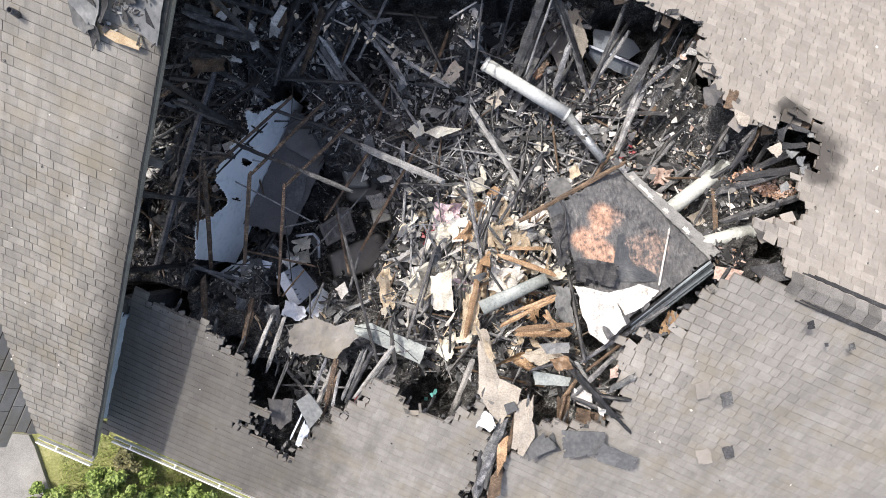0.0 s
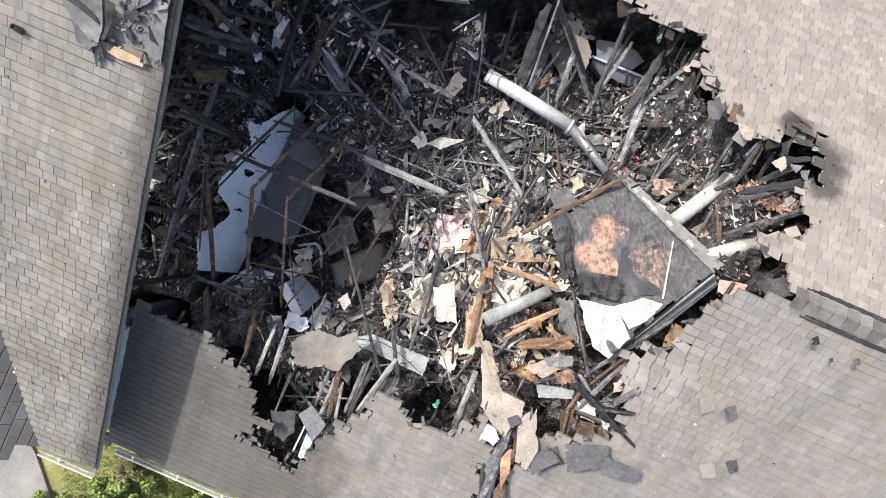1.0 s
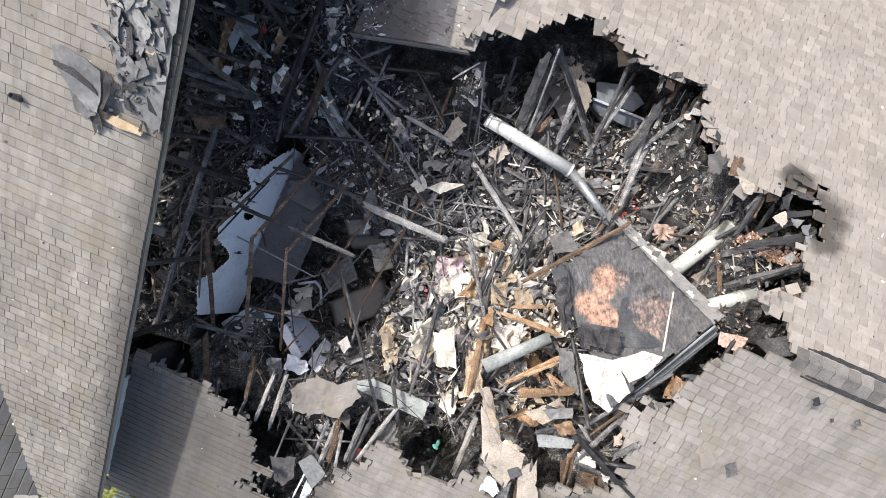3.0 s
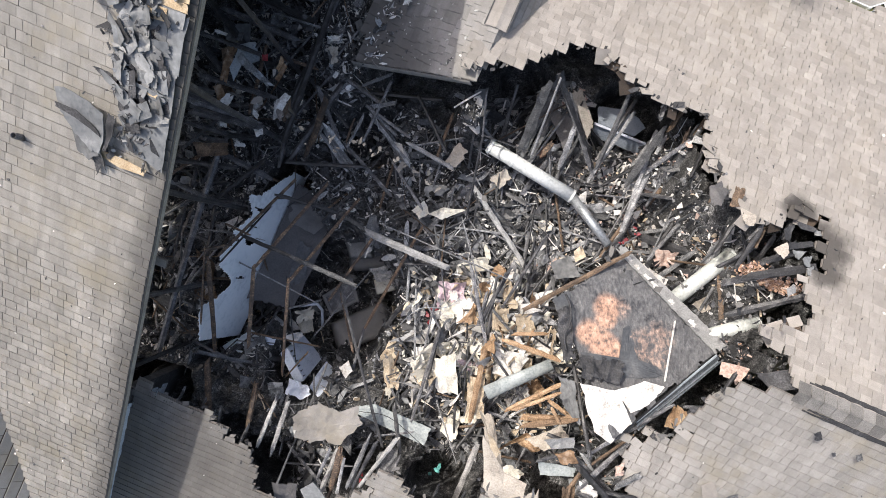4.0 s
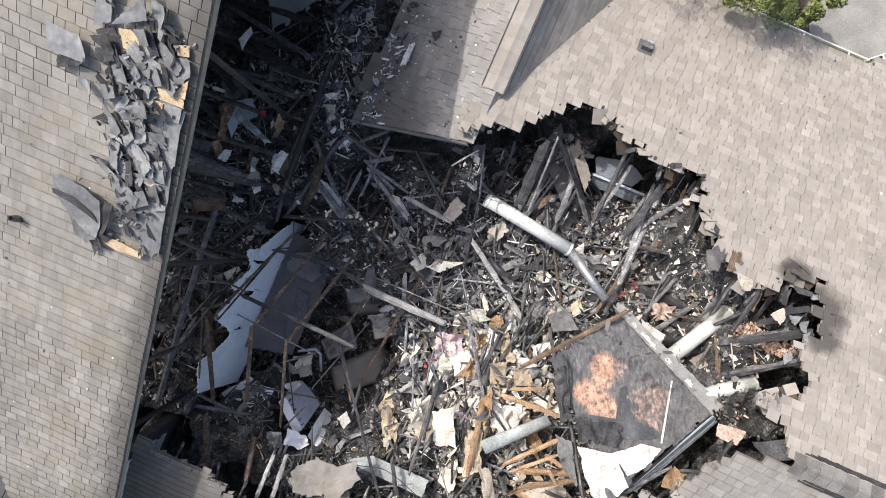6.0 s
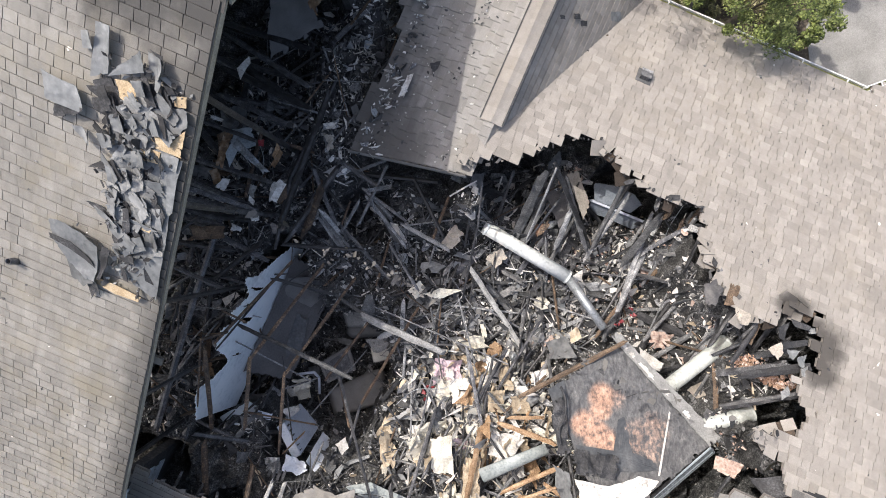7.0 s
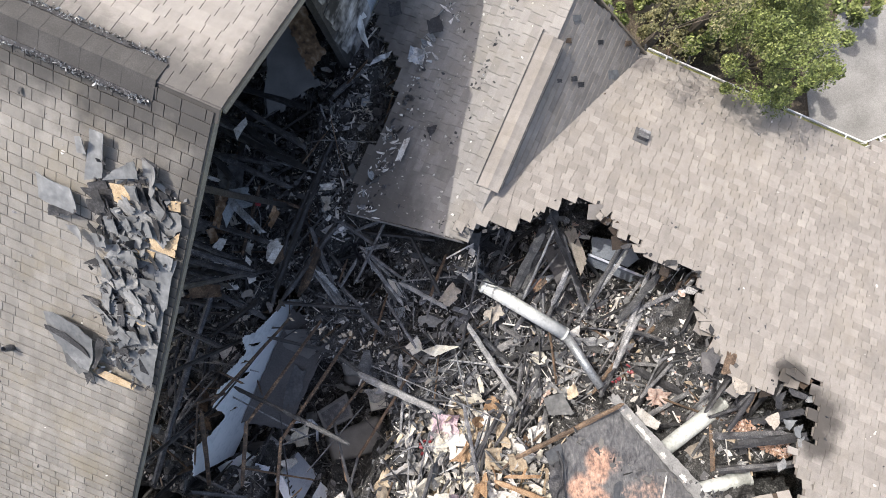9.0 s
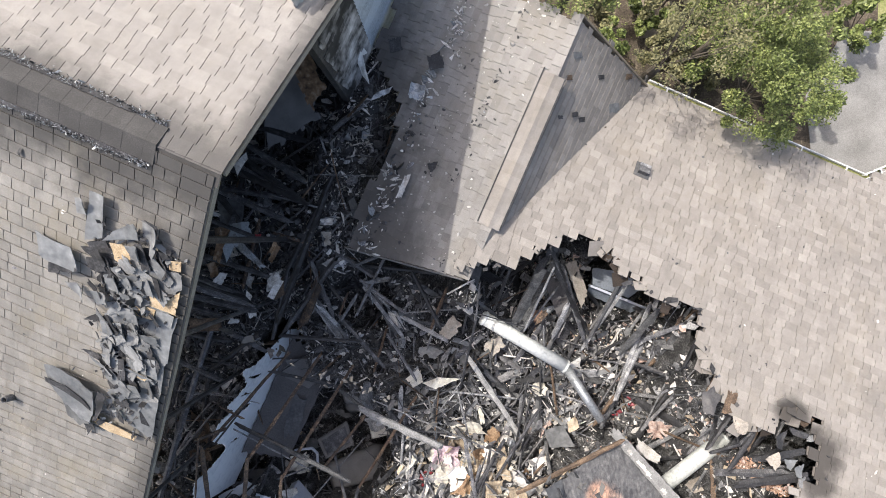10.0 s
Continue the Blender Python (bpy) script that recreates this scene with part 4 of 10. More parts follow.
# ---- the burnt-out rooms: a bed of ash and cinders under the open roof ----
ROOM_PITS = [((-3.928, 0.490, 0.650), 0.8, 1.0), ((-2.214, 0.493, 0.550), 1.3, 1.3), ((-3.140, 1.677, 0.700), 0.8, 1.05), ((-4.596, 0.132, 0.620), 0.75, 0.75), ((-3.758, 1.687, 0.620), 0.75, 0.8), ((-3.033, 2.460, 0.650), 0.6, 0.7)]
ROOM_A, ROOM_B = Vector((-4.574, -0.481, 2.900)), Vector((-3.229, 2.562, 2.900))
PITS = [((-2.738, -0.801, 0.900), 0.6, 0.55), ((-5.541, -1.063, 1.000), 0.9, 0.45), ((1.518, 3.931, 2.000), 0.4, 0.45), ((2.221, 3.372, 2.100), 0.35, 0.4), ((-2.785, -0.884, 1.450), 0.5, 0.45), ((3.290, 3.727, 1.720), 0.9, 0.62), ((-3.324, -2.563, 0.900), 0.62, 0.55), ((-1.518, -2.594, 1.300), 0.55, 0.5), ((-0.155, -2.761, 1.550), 0.55, 0.45),
        ((2.263, -2.923, 2.200), 0.6, 0.45), ((1.410, 4.315, 1.900), 0.45, 0.5), ((-1.369, 3.434, 1.600), 0.6, 0.5), ((-2.923, 6.505, 2.200), 0.8, 0.9), ((-3.976, -2.010, 1.400), 0.4, 0.4), ((4.434, 3.920, 2.400), 0.45, 0.5),
        ((5.814, 1.331, 3.300), 0.5, 0.5), ((3.850, -1.351, 3.000), 0.5, 0.35), ((-5.375, -1.269, 2.000), 0.5, 0.5), ((-5.269, 0.651, 2.000), 0.3, 0.6)]
RISES = [((2.593, 3.946, 3.450), 0.5, 0.35), ((2.265, 4.064, 3.800), 0.4, 0.25), ((0.396, 3.598, 3.750), 0.3, 0.4), ((2.533, -2.335, 3.750), 0.5, 0.35), ((3.909, 2.801, 3.100), 0.6, 0.6), ((4.632, 1.840, 3.600), 0.6, 0.5), ((2.161, 4.212, 2.700), 0.7, 0.6), ((4.552, 1.084, 2.950), 1.1, 1.0), ((4.845, 0.786, 4.150), 0.8, 0.6), ((1.144, -0.089, 2.850), 1.0, 0.9), ((2.605, -0.085, 3.300), 0.9, 0.9), ((-1.691, 5.182, 3.300), 0.7, 1.6), ((-1.206, 7.299, 3.400), 0.6, 1.3),
         ((4.456, 0.009, 4.150), 0.75, 0.55), ((1.752, -1.583, 2.750), 0.8, 0.6)]


def under_roof(u, v):
    z = 9.0
    if not inside(u, v, HOLE_S) and v < 1.41 and u > -4.1:
        z = min(z, z_south(u, v))
    if not inside(u, v, HOLE_N) and v > 1.41 and u > -1.4:
        z = min(z, z_north(u, v))
    if v > 3.3 and -3.2 < u < -1.2:
        z = min(z, z_mid_w(u, v))
    if u < -3.95:
        z = min(z, (z_west_s(u, v) if v < 3.89 else z_west_n(u, v)) - 0.4)
    return z - 0.3


NEDGE = []
for i in range(0, 60):
    u = 1.9 + 0.05 * i
    v = 8.0
    while v > 1.5 and not inside(u, v, HOLE_N):
        v -= 0.05
    NEDGE.append(v)


def bed(x, y):
    u, v = to_uv(x, y)
    z = 2.42 + 0.55 * fbm(x * 0.9, y * 0.9, 2.0, 3)
    for (px, py, pz), rx, ry in RISES:
        r = math.hypot((x - px) / rx, (y - py) / ry)
        z += (pz - z) * (1 - smooth(0.4, 1.25, r))
    wall_side = (x - ROOM_A.x) * (ROOM_B.y - ROOM_A.y) - (y - ROOM_A.y) * (ROOM_B.x - ROOM_A.x)
    for (px, py, pz), rx, ry in PITS + (ROOM_PITS if wall_side > -0.05 else []):
        r = math.hypot((x - px) / rx, (y - py) / ry) + 0.35 * fbm(x * 2.2, y * 2.2, 5.0, 3)
        z += (pz - z) * (1 - smooth(0.75, 1.12, r))
    z += 0.16 * fbm(x * 3.1, y * 3.1, 9.0, 4) + 0.07 * noise.noise((x * 11, y * 11, 3))
    if u > 1.95 and v > 1.41:
        d = NEDGE[min(59, int((u - 1.9) / 0.05))] - v
        lip = z_north(u, v) - 0.36 + 0.15 * fbm(x * 3, y * 3, 4.0, 3)
        if d > -0.3 and lip > z:
            z += (lip - z) * (1 - smooth(0.1, 0.75, d)) * smooth(1.95, 2.35, u) * (0.75 + 0.5 * fbm(x * 1.6, y * 1.6, 8.0, 2))
    return min(z, under_roof(u, v))


NU, NV = 270, 260
bv, bf = [], []
for i in range(NU + 1):
    for j in range(NV + 1):
        p = W(-6.6 + 13.8 * i / NU, -4.88 + 12.5 * j / NV)
        bv.append((p.x, p.y, bed(p.x, p.y)))
for i in range(NU):
    for j in range(NV):
        o = i * (NV + 1) + j
        bf.append((o, o + NV + 1, o + NV + 2, o + 1))
me = bpy.data.meshes.new("ash_bed")
me.from_pydata(bv, [], bf)
me.materials.append(ASH)
tagged(new("ash_bed", me), "uneven black and grey bed of ash and cinders filling the burnt rooms", "ash", kind="stuff")


def ok_uv(u, v, margin=0.12):
    """Open to the sky, inside the burnt area."""
    if u > 4.5 or u < -6.2:
        return False
    if u < -4.0:
        return -2.5 < v < 5.6
    if v < 1.41:
        return inside(u, v, HOLE_S) and inside(u, v - margin, HOLE_S)
    if u < -1.3:
        return v < 3.3 or (u < -3.05 and v < 7.6)
    return inside(u, v, HOLE_N) and inside(u, v + margin, HOLE_N)


def spot(rnd):
    while True:
        u, v = rnd.uniform(-5.8, 4.4), rnd.uniform(-4.2, 7.6)
        if ok_uv(u, v):
            p = W(u, v)
            return p.x, p.y


def clumped(x, y, rnd):
    """Heaps and hollows: whether loose stuff gathers at a place."""
    return rnd.random() < smooth(-0.22, 0.22, fbm(x * 1.7 + 4.0, y * 1.7, 6.0, 3)) * 0.85 + 0.15


def paleness(x, y):
    """How much plaster and board lies about, strongest in the middle of the house."""
    k = 0.10 + math.exp(-((x - 0.75) / 1.2) ** 2 - ((y + 0.2) / 1.1) ** 2)
    k += 1.0 * math.exp(-((x - 3.4) / 1.3) ** 2 - ((y - 1.7) / 1.1) ** 2)
    k += 0.9 * math.exp(-((x - 1.9) / 1.4) ** 2 - ((y - 2.8) / 1.3) ** 2)
    k += 0.45 * math.exp(-((x - 1.8) / 0.9) ** 2 - ((y + 1.8) / 0.6) ** 2)
    k += 0.25 * math.exp(-((x + 1.4) / 1.2) ** 2 - ((y + 1.5) / 0.8) ** 2)
    return k


rnd = random.Random(21)
cinders, ashes, plaster, cream, splinters, grey_splinters, rosy = Heap(), Heap(), Heap(), Heap(), Heap(), Heap(), Heap()
for i in range(11000):
    x, y = spot(rnd)
    if not clumped(x, y + 5.0, rnd):
        continue
    s = 0.025 + 0.13 * rnd.random() ** 3
    at = Vector((x, y, bed(x, y) + 0.25 * s))
    k = paleness(x, y)
    t = rnd.random()
    flat, long = rnd.choice((0.1, 0.15, 0.25, 0.5, 0.8)), rnd.uniform(1, 2.2)
    if t < 0.62 * k:
        h = rnd.choice((plaster, plaster, cream, rosy if x > 2.4 else cream) if y < 1.0 else (plaster, ashes, ashes, plaster, rosy if x > 2.6 else plaster))
        h.lump(at + Vector((0, 0, 0.03)), s * rnd.uniform(0.8, 1.5), rnd, flat * 0.6, long, 0.7)
    elif t < 0.28 + 0.4 * k or (x > -0.6 and rnd.random() < 0.45):
        ashes.lump(at, s, rnd, flat, long)
    else:
        cinders.lump(at, s * 1.15, rnd, flat, long)
for i in range(5200):
    x, y = spot(rnd)
    if not clumped(x + 9.0, y, rnd):
        continue
    n, a = 0.07 + 0.4 * rnd.random() ** 1.8, rnd.choice((0, 1.57)) - TURNED + rnd.gauss(0, 0.5)
    d = Vector((math.cos(a) * n, math.sin(a) * n, rnd.uniform(-0.3, 0.3) * n))
    at = Vector((x, y, bed(x, y) + 0.03 + 0.1 * rnd.random()))
    h = grey_splinters if rnd.random() < (0.34 if x < -0.6 else 0.5) else splinters
    h.bar(at - d / 2, at + d / 2, rnd.uniform(0.007, 0.024), rnd)
for i in range(9500):
    x, y = spot(rnd)
    k = paleness(x, y)
    if not clumped(y, x, rnd):
        continue
    s = rnd.uniform(0.012, 0.04)
    at = Vector((x, y, bed(x, y) + 0.02 + 0.05 * rnd.random()))
    t = rnd.random()
    (plaster if t < 0.26 + 0.6 * k else ashes if t < 0.85 or y > 0.5 else cream).lump(at, s, rnd, rnd.uniform(0.2, 0.8), rnd.uniform(1, 3.0), 0.8)
for i in range(260):
    x, y = spot(rnd)
    if x < -1.2 and rnd.random() < 0.6:
        continue
    n, a = rnd.uniform(0.12, 0.5), rnd.uniform(0, 6.28)
    d = Vector((math.cos(a) * n, math.sin(a) * n, rnd.uniform(-0.2, 0.2) * n))
    at = Vector((x, y, bed(x, y) + 0.08 + 0.1 * rnd.random()))
    (cream if rnd.random() < 0.5 and y < 0.8 else plaster).bar(at - d / 2, at + d / 2, rnd.uniform(0.012, 0.03), rnd)
flecks = Heap()
for i in range(230):
    x, y = spot(rnd)
    if -3.3 < x < -0.9 and -0.6 < y < 2.3 and rnd.random() < 0.5:
        continue
    for k in range(rnd.randrange(4, 18)):
        at = Vector((x + rnd.gauss(0, 0.09), y + rnd.gauss(0, 0.09), 0))
        at.z = bed(at.x, at.y) + rnd.uniform(0.03, 0.16)
        flecks.plate(at, 0.012 + 0.045 * rnd.random() ** 2.5, rnd, 0.7, rnd.uniform(1.0, 3.5), 0.004)
for i in range(2600):
    x, y = rnd.uniform(1.6, 4.8), rnd.uniform(0.9, 4.3)
    if not ok_uv(*to_uv(x, y)) or math.hypot(x - 2.9, y) < 1.2:
        continue
    at = Vector((x, y, bed(x, y) + 0.02 + rnd.random() * 0.12))
    h = rnd.choice((plaster, plaster, ashes, ashes, ashes, cinders, cinders, rosy, cream))
    if rnd.random() < 0.6:
        h.plate(at, 0.025 + 0.11 * rnd.random() ** 2.5, rnd, rnd.choice((0.3, 0.7)), rnd.uniform(1, 3), 0.007)
    else:
        h.lump(at, 0.02 + 0.08 * rnd.random() ** 2.5, rnd, rnd.uniform(0.2, 0.7), rnd.uniform(1, 2.4))
for i in range(460):
    x, y = rnd.uniform(-4.4, -0.4), rnd.uniform(2.2, 5.6)
    if not ok_uv(*to_uv(x, y)):
        continue
    for k in range(rnd.randrange(2, 9)):
        at = Vector((x + rnd.gauss(0, 0.06), y + rnd.gauss(0, 0.06), 0))
        at.z = bed(at.x, at.y) + rnd.uniform(0.05, 0.3)
        h = rnd.choice((flecks, ashes, ashes, grey_splinters))
        if h is grey_splinters:
            a = rnd.uniform(0, 6.28)
            d = Vector((math.cos(a), math.sin(a), rnd.uniform(-0.5, 0.5))) * rnd.uniform(0.04, 0.14)
            h.bar(at - d, at + d, rnd.uniform(0.006, 0.016), rnd)
        else:
            h.plate(at, 0.015 + 0.08 * rnd.random() ** 2.2, rnd, 0.7, rnd.uniform(1.0, 3.0), 0.004)
flecks.done("ash_flecks", PLASTER, "white flecks of ash and flaked paint on black cinders", "ash")
felts = Heap()
for i in range(6500):
    x, y = spot(rnd)
    if math.hypot(x - 2.9, y) < 1.2:
        continue
    k = paleness(x, y)
    room = -3.2 < x < -0.9 and -0.6 < y < 2.3
    if room and rnd.random() < 0.7:
        continue
    s = 0.03 + 0.13 * rnd.random() ** 2.6
    if not clumped(x, y, rnd):
        continue
    at = Vector((x, y, bed(x, y) + 0.02 + rnd.random() * (0.16 if s > 0.08 else 0.07)))
    t = rnd.random()
    if t < 0.05 + 0.5 * k:
        h = rnd.choice((plaster, plaster, cream, cream, ashes, rosy if x > 2.2 else plaster) if y < 1.0 else (plaster, ashes, ashes, felts, plaster))
    else:
        h = rnd.choice((ashes, ashes, felts, cinders, cinders)) if x > -0.8 else rnd.choice((ashes, cinders, cinders, cinders, cinders, felts, cinders))
    h.plate(at, s, rnd, rnd.choice((0.2, 0.5, 0.8)), rnd.uniform(1, 3), 0.007)
felts.done("felt_scraps", FELT, "grey scraps of roofing felt and metal strewn in the ash", "scraps")
cinders.done("cinders", SOOT_CHUNK, "heaps of black cinders and charred fragments", "cinders")
ashes.done("ash_lumps", ASH_CHUNK, "grey lumps of ash and burnt board", "ash")
plaster.done("plaster_rubble", PLASTER, "broken white plasterboard fragments among the cinders", "rubble")
cream.done("board_rubble", CREAM, "cream and tan scraps of board and paper", "rubble")
rosy.done("insulation_scraps", PINKISH, "pinkish brown scraps of insulation", "rubble")
splinters.done("splinters", CHAR, "charred splinters of laths and battens", "splinters")
grey_splinters.done("ashen_splinters", CHAR_GREY, "ash-grey splinters of laths and battens", "splinters")

# fallen framing strewn about
rnd = random.Random(5)
made = 0
while made < 170:
    x, y = spot(rnd)
    dx, dy = x - 3.0, y - 0.0
    if math.hypot(dx, dy) < 1.15 or (-3.2 < x < -0.9 and -0.8 < y < 2.4 and rnd.random() < 0.8):
        continue
    n = rnd.uniform(0.35, 1.25)
    a = rnd.choice((0, 1.57, 1.57)) - TURNED + rnd.gauss(0, 0.42)
    d = Vector((math.cos(a), math.sin(a), 0)) * n / 2
    u0, v0 = to_uv(x - d.x, y - d.y)
    u1, v1 = to_uv(x + d.x, y + d.y)
    if not (ok_uv(u0, v0) and ok_uv(u1, v1)):
        continue
    p = Vector((x - d.x, y - d.y, bed(x - d.x, y - d.y) + rnd.uniform(0.02, 0.22)))
    q = Vector((x + d.x, y + d.y, bed(x + d.x, y + d.y) + rnd.uniform(0.02, 0.22)))
    w = rnd.uniform(0.03, 0.085)
    grey = rnd.random() < (0.36 if x < -0.5 else 0.5)
    timber(p, q, w, w * rnd.uniform(0.4, 1), CHAR_GREY if grey else (CHAR_BROWN if rnd.random() < 0.04 else CHAR), "ashen_timber" if grey else "charred_timber",
           "ash-grey burnt timber lying in the wreckage" if grey else "charred black roof timber lying in the burnt wreckage")
    made += 1

made = 0
while made < 120:
    x, y = spot(rnd)
    if x < -1.2 and rnd.random() < 0.55 or math.hypot(x - 3.0, y) < 1.3 or (-3.2 < x < -0.9 and -0.8 < y < 2.4):
        continue
    n = rnd.uniform(0.5, 1.5)
    a = rnd.choice((0, 1.57, 1.57, 0.8, 2.4)) - TURNED + rnd.gauss(0, 0.3)
    d = Vector((math.cos(a), math.sin(a), 0)) * n / 2
    if not (ok_uv(*to_uv(x - d.x, y - d.y)) and ok_uv(*to_uv(x + d.x, y + d.y))):
        continue
    p = Vector((x - d.x, y - d.y, bed(x - d.x, y - d.y) + rnd.uniform(0.02, 0.3)))
    q = Vector((x + d.x, y + d.y, bed(x + d.x, y + d.y) + rnd.uniform(0.02, 0.3)))
    w = rnd.uniform(0.018, 0.045)
    m_, n_, l_ = rnd.choice(((CHAR, "charred_batten", "thin charred batten across the wreckage"), (CHAR, "charred_batten", "thin charred batten across the wreckage"), (CHAR_GREY, "ashen_batten", "thin ash-grey batten across the wreckage"),
                             (CHAR_BROWN, "scorched_batten", "thin scorched brown batten across the wreckage")))
    timber(p, q, w, w, m_, n_, l_)
    made += 1

made = 0
while made < 170:
    x, y = spot(rnd)
    in_room = -3.4 < x < -0.9 and -0.8 < y < 2.2
    if math.hypot(x - 3.0, y) < 1.3 or (in_room and rnd.random() < 0.75):
        continue
    n = rnd.uniform(0.5, 1.7)
    a = rnd.choice((0, 1.57, 1.57, 1.2, 0.4, 2.0)) - TURNED + rnd.gauss(0, 0.3)
    d = Vector((math.cos(a), math.sin(a), 0)) * n / 2
    if not (ok_uv(*to_uv(x - d.x, y - d.y)) and ok_uv(*to_uv(x + d.x, y + d.y))):
        continue
    base = max(bed(x, y), 0.5 * (bed(x - d.x, y - d.y) + bed(x + d.x, y + d.y))) if not in_room else 2.7
    dz = rnd.gauss(0, 0.12)
    p = Vector((x - d.x, y - d.y, max(bed(x - d.x, y - d.y) + 0.03, base + 0.16 - dz)))
    q = Vector((x + d.x, y + d.y, max(bed(x + d.x, y + d.y) + 0.03, base + 0.16 + dz)))
    w = rnd.uniform(0.014, 0.034)
    m_, n_, l_ = rnd.choice(((CHAR, "charred_lath", "narrow charred lath lying over the wreckage"), (CHAR_GREY, "ashen_lath", "narrow ash-grey lath lying over the wreckage"), (CHAR_GREY, "ashen_lath", "narrow ash-grey lath lying over the wreckage"),
                             (CHAR_BROWN, "scorched_lath", "narrow scorched brown lath lying over the wreckage") if x < 0.2 else (CHAR, "charred_lath", "narrow charred lath lying over the wreckage")))
    timber(p, q, w, w, m_, n_, l_)
    made += 1

made = 0
while made < 150:
    x, y = spot(rnd)
    if x < -0.9 or (y < 0.4 and rnd.random() < 0.5) or math.hypot(x - 3.0, y) < 1.3:
        continue
    n, a = rnd.uniform(0.22, 0.8), rnd.choice((0, 1.57, 1.1, 0.5)) - TURNED + rnd.gauss(0, 0.35)
    d = Vector((math.cos(a), math.sin(a), 0)) * n / 2
    if not (ok_uv(*to_uv(x - d.x, y - d.y)) and ok_uv(*to_uv(x + d.x, y + d.y))):
        continue
    p = Vector((x - d.x, y - d.y, bed(x - d.x, y - d.y) + rnd.uniform(0.03, 0.2)))
    q = Vector((x + d.x, y + d.y, bed(x + d.x, y + d.y) + rnd.uniform(0.03, 0.2)))
    m_, n_, l_ = rnd.choice(((CHAR_GREY, "ashen_board", "flat ash-grey burnt board in the wreckage"), (ASH_CHUNK, "ashen_board", "flat ash-grey burnt board in the wreckage"), (CHAR, "charred_board", "flat charred black board in the wreckage"),
                             (CHAR, "charred_board", "flat charred black board in the wreckage"), (FELT, "ashen_board", "flat ash-grey burnt board in the wreckage")))
    timber(p, q, rnd.uniform(0.05, 0.14), 0.022, m_, n_, l_)
    made += 1
for i in range(46):
    x, y = 0.55 + rnd.gauss(0, 0.75), -0.3 + rnd.gauss(0, 0.75)
    n, a = rnd.uniform(0.4, 1.2), rnd.choice((1.1, 1.3, 2.2, 0.3)) + rnd.gauss(0, 0.25)
    d = Vector((math.cos(a), math.sin(a), 0)) * n / 2
    if x > 1.7 or not (ok_uv(*to_uv(x - d.x, y - d.y)) and ok_uv(*to_uv(x + d.x, y + d.y))):
        continue
    z0 = max(bed(x, y), bed(x - d.x, y - d.y), bed(x + d.x, y + d.y)) + rnd.uniform(0.2, 0.4)
    timber(Vector((x - d.x, y - d.y, z0 - rnd.uniform(0, 0.2))), Vector((x + d.x, y + d.y, z0)), rnd.uniform(0.02, 0.05), None, CHAR if rnd.random() < 0.75 else CHAR_GREY, "charred_batten", "thin charred batten across the wreckage")

# rafter ends left under the broken edges of the roof
rnd = random.Random(17)
u = -3.6
while u < 4.3:
    v = -5.2
    while v < 1.3 and keep_south(W(u, v), 0, 0):
        v += 0.05
    n = rnd.uniform(0.03, 0.28)
    if v < 1.2:
        timber(W(u, v - 0.35, z_south(u, v - 0.35) - 0.13), W(u + rnd.uniform(-.08, .08), v + n, z_south(u, v) - 0.15 + 0.25 * n - rnd.uniform(0, 0.15)), 0.045, 0.1, CHAR, "rafter_end", "charred rafter end under the broken roof edge")
    if u > -1.0:
        v = 8.0
        while v > 1.6 and keep_north(W(u, v), 0, 0):
            v -= 0.05
        n = rnd.uniform(0.1, 0.7)
        if v > 1.8:
            timber(W(u, v + 0.35, z_north(u, v + 0.35) - 0.13), W(u + rnd.uniform(-.1, .1), v - n, z_north(u, v) - 0.15 - rnd.uniform(0, 0.3)), 0.05, 0.11, CHAR if rnd.random() < 0.6 else CHAR_BROWN, "rafter_end", "charred rafter end under the broken roof edge")
    u += 0.4

rnd = random.Random(23)
u = -0.75
while u < 4.2:
    v = 8.0
    while v > 1.6 and keep_north(W(u, v), 0, 0):
        v -= 0.04
    if v > 1.8 and rnd.random() < 0.8:
        bm = bmesh.new()
        p = W(u, v - rnd.uniform(-0.04, 0.12), z_north(u, v) - rnd.uniform(-0.01, 0.1))
        add_box(bm, Matrix.Translation(p) @ pose(0, 0, 0, 0, 0, -23.5 + rnd.uniform(-40, 40)) @ pose(0, 0, 0, rnd.uniform(-28, 34), rnd.uniform(-20, 20), 0), rnd.uniform(0.14, 0.28), rnd.uniform(0.14, 0.24), 0.012)
        obj("hanging_shingle", bm, SHINGLE_N if rnd.random() < 0.6 else DECKING, None, "loose shingle hanging from the broken roof edge", "shingle", "shingles hanging at the hole")
    u += rnd.uniform(0.08, 0.2)

# crumbled shingle and burnt felt along the broken edges
rnd = random.Random(31)
edge_grey, edge_black = Heap(), Heap()
for hole, zf, keep in ((HOLE_S, z_south, keep_south), (HOLE_N, z_north, keep_north)):
    for (u0, v0), (u1, v1) in zip(hole, hole[1:]):
        n = int(math.hypot(u1 - u0, v1 - v0) / 0.03)
        for k in range(n):
            u, v = u0 + (u1 - u0) * k / n + rnd.gauss(0, 0.1), v0 + (v1 - v0) * k / n + rnd.gauss(0, 0.1)
            if not (-3.9 < u < 3.6) or abs(v - 1.41) < 0.3:
                continue
            near = [keep(W(u + a, v + b), 0, 0) for a, b in ((0.1, 0), (-0.1, 0), (0, 0.1), (0, -0.1), (0, 0))]
            if not any(near) or all(near):
                continue
            size = 0.02 + 0.075 * rnd.random() ** 2
            (edge_grey if rnd.random() < 0.5 else edge_black).plate(W(u, v, zf(u, v) + rnd.uniform(-0.06, 0.05)), size, rnd, rnd.choice((0.2, 0.5, 0.9)), rnd.uniform(1, 2.4), 0.007)
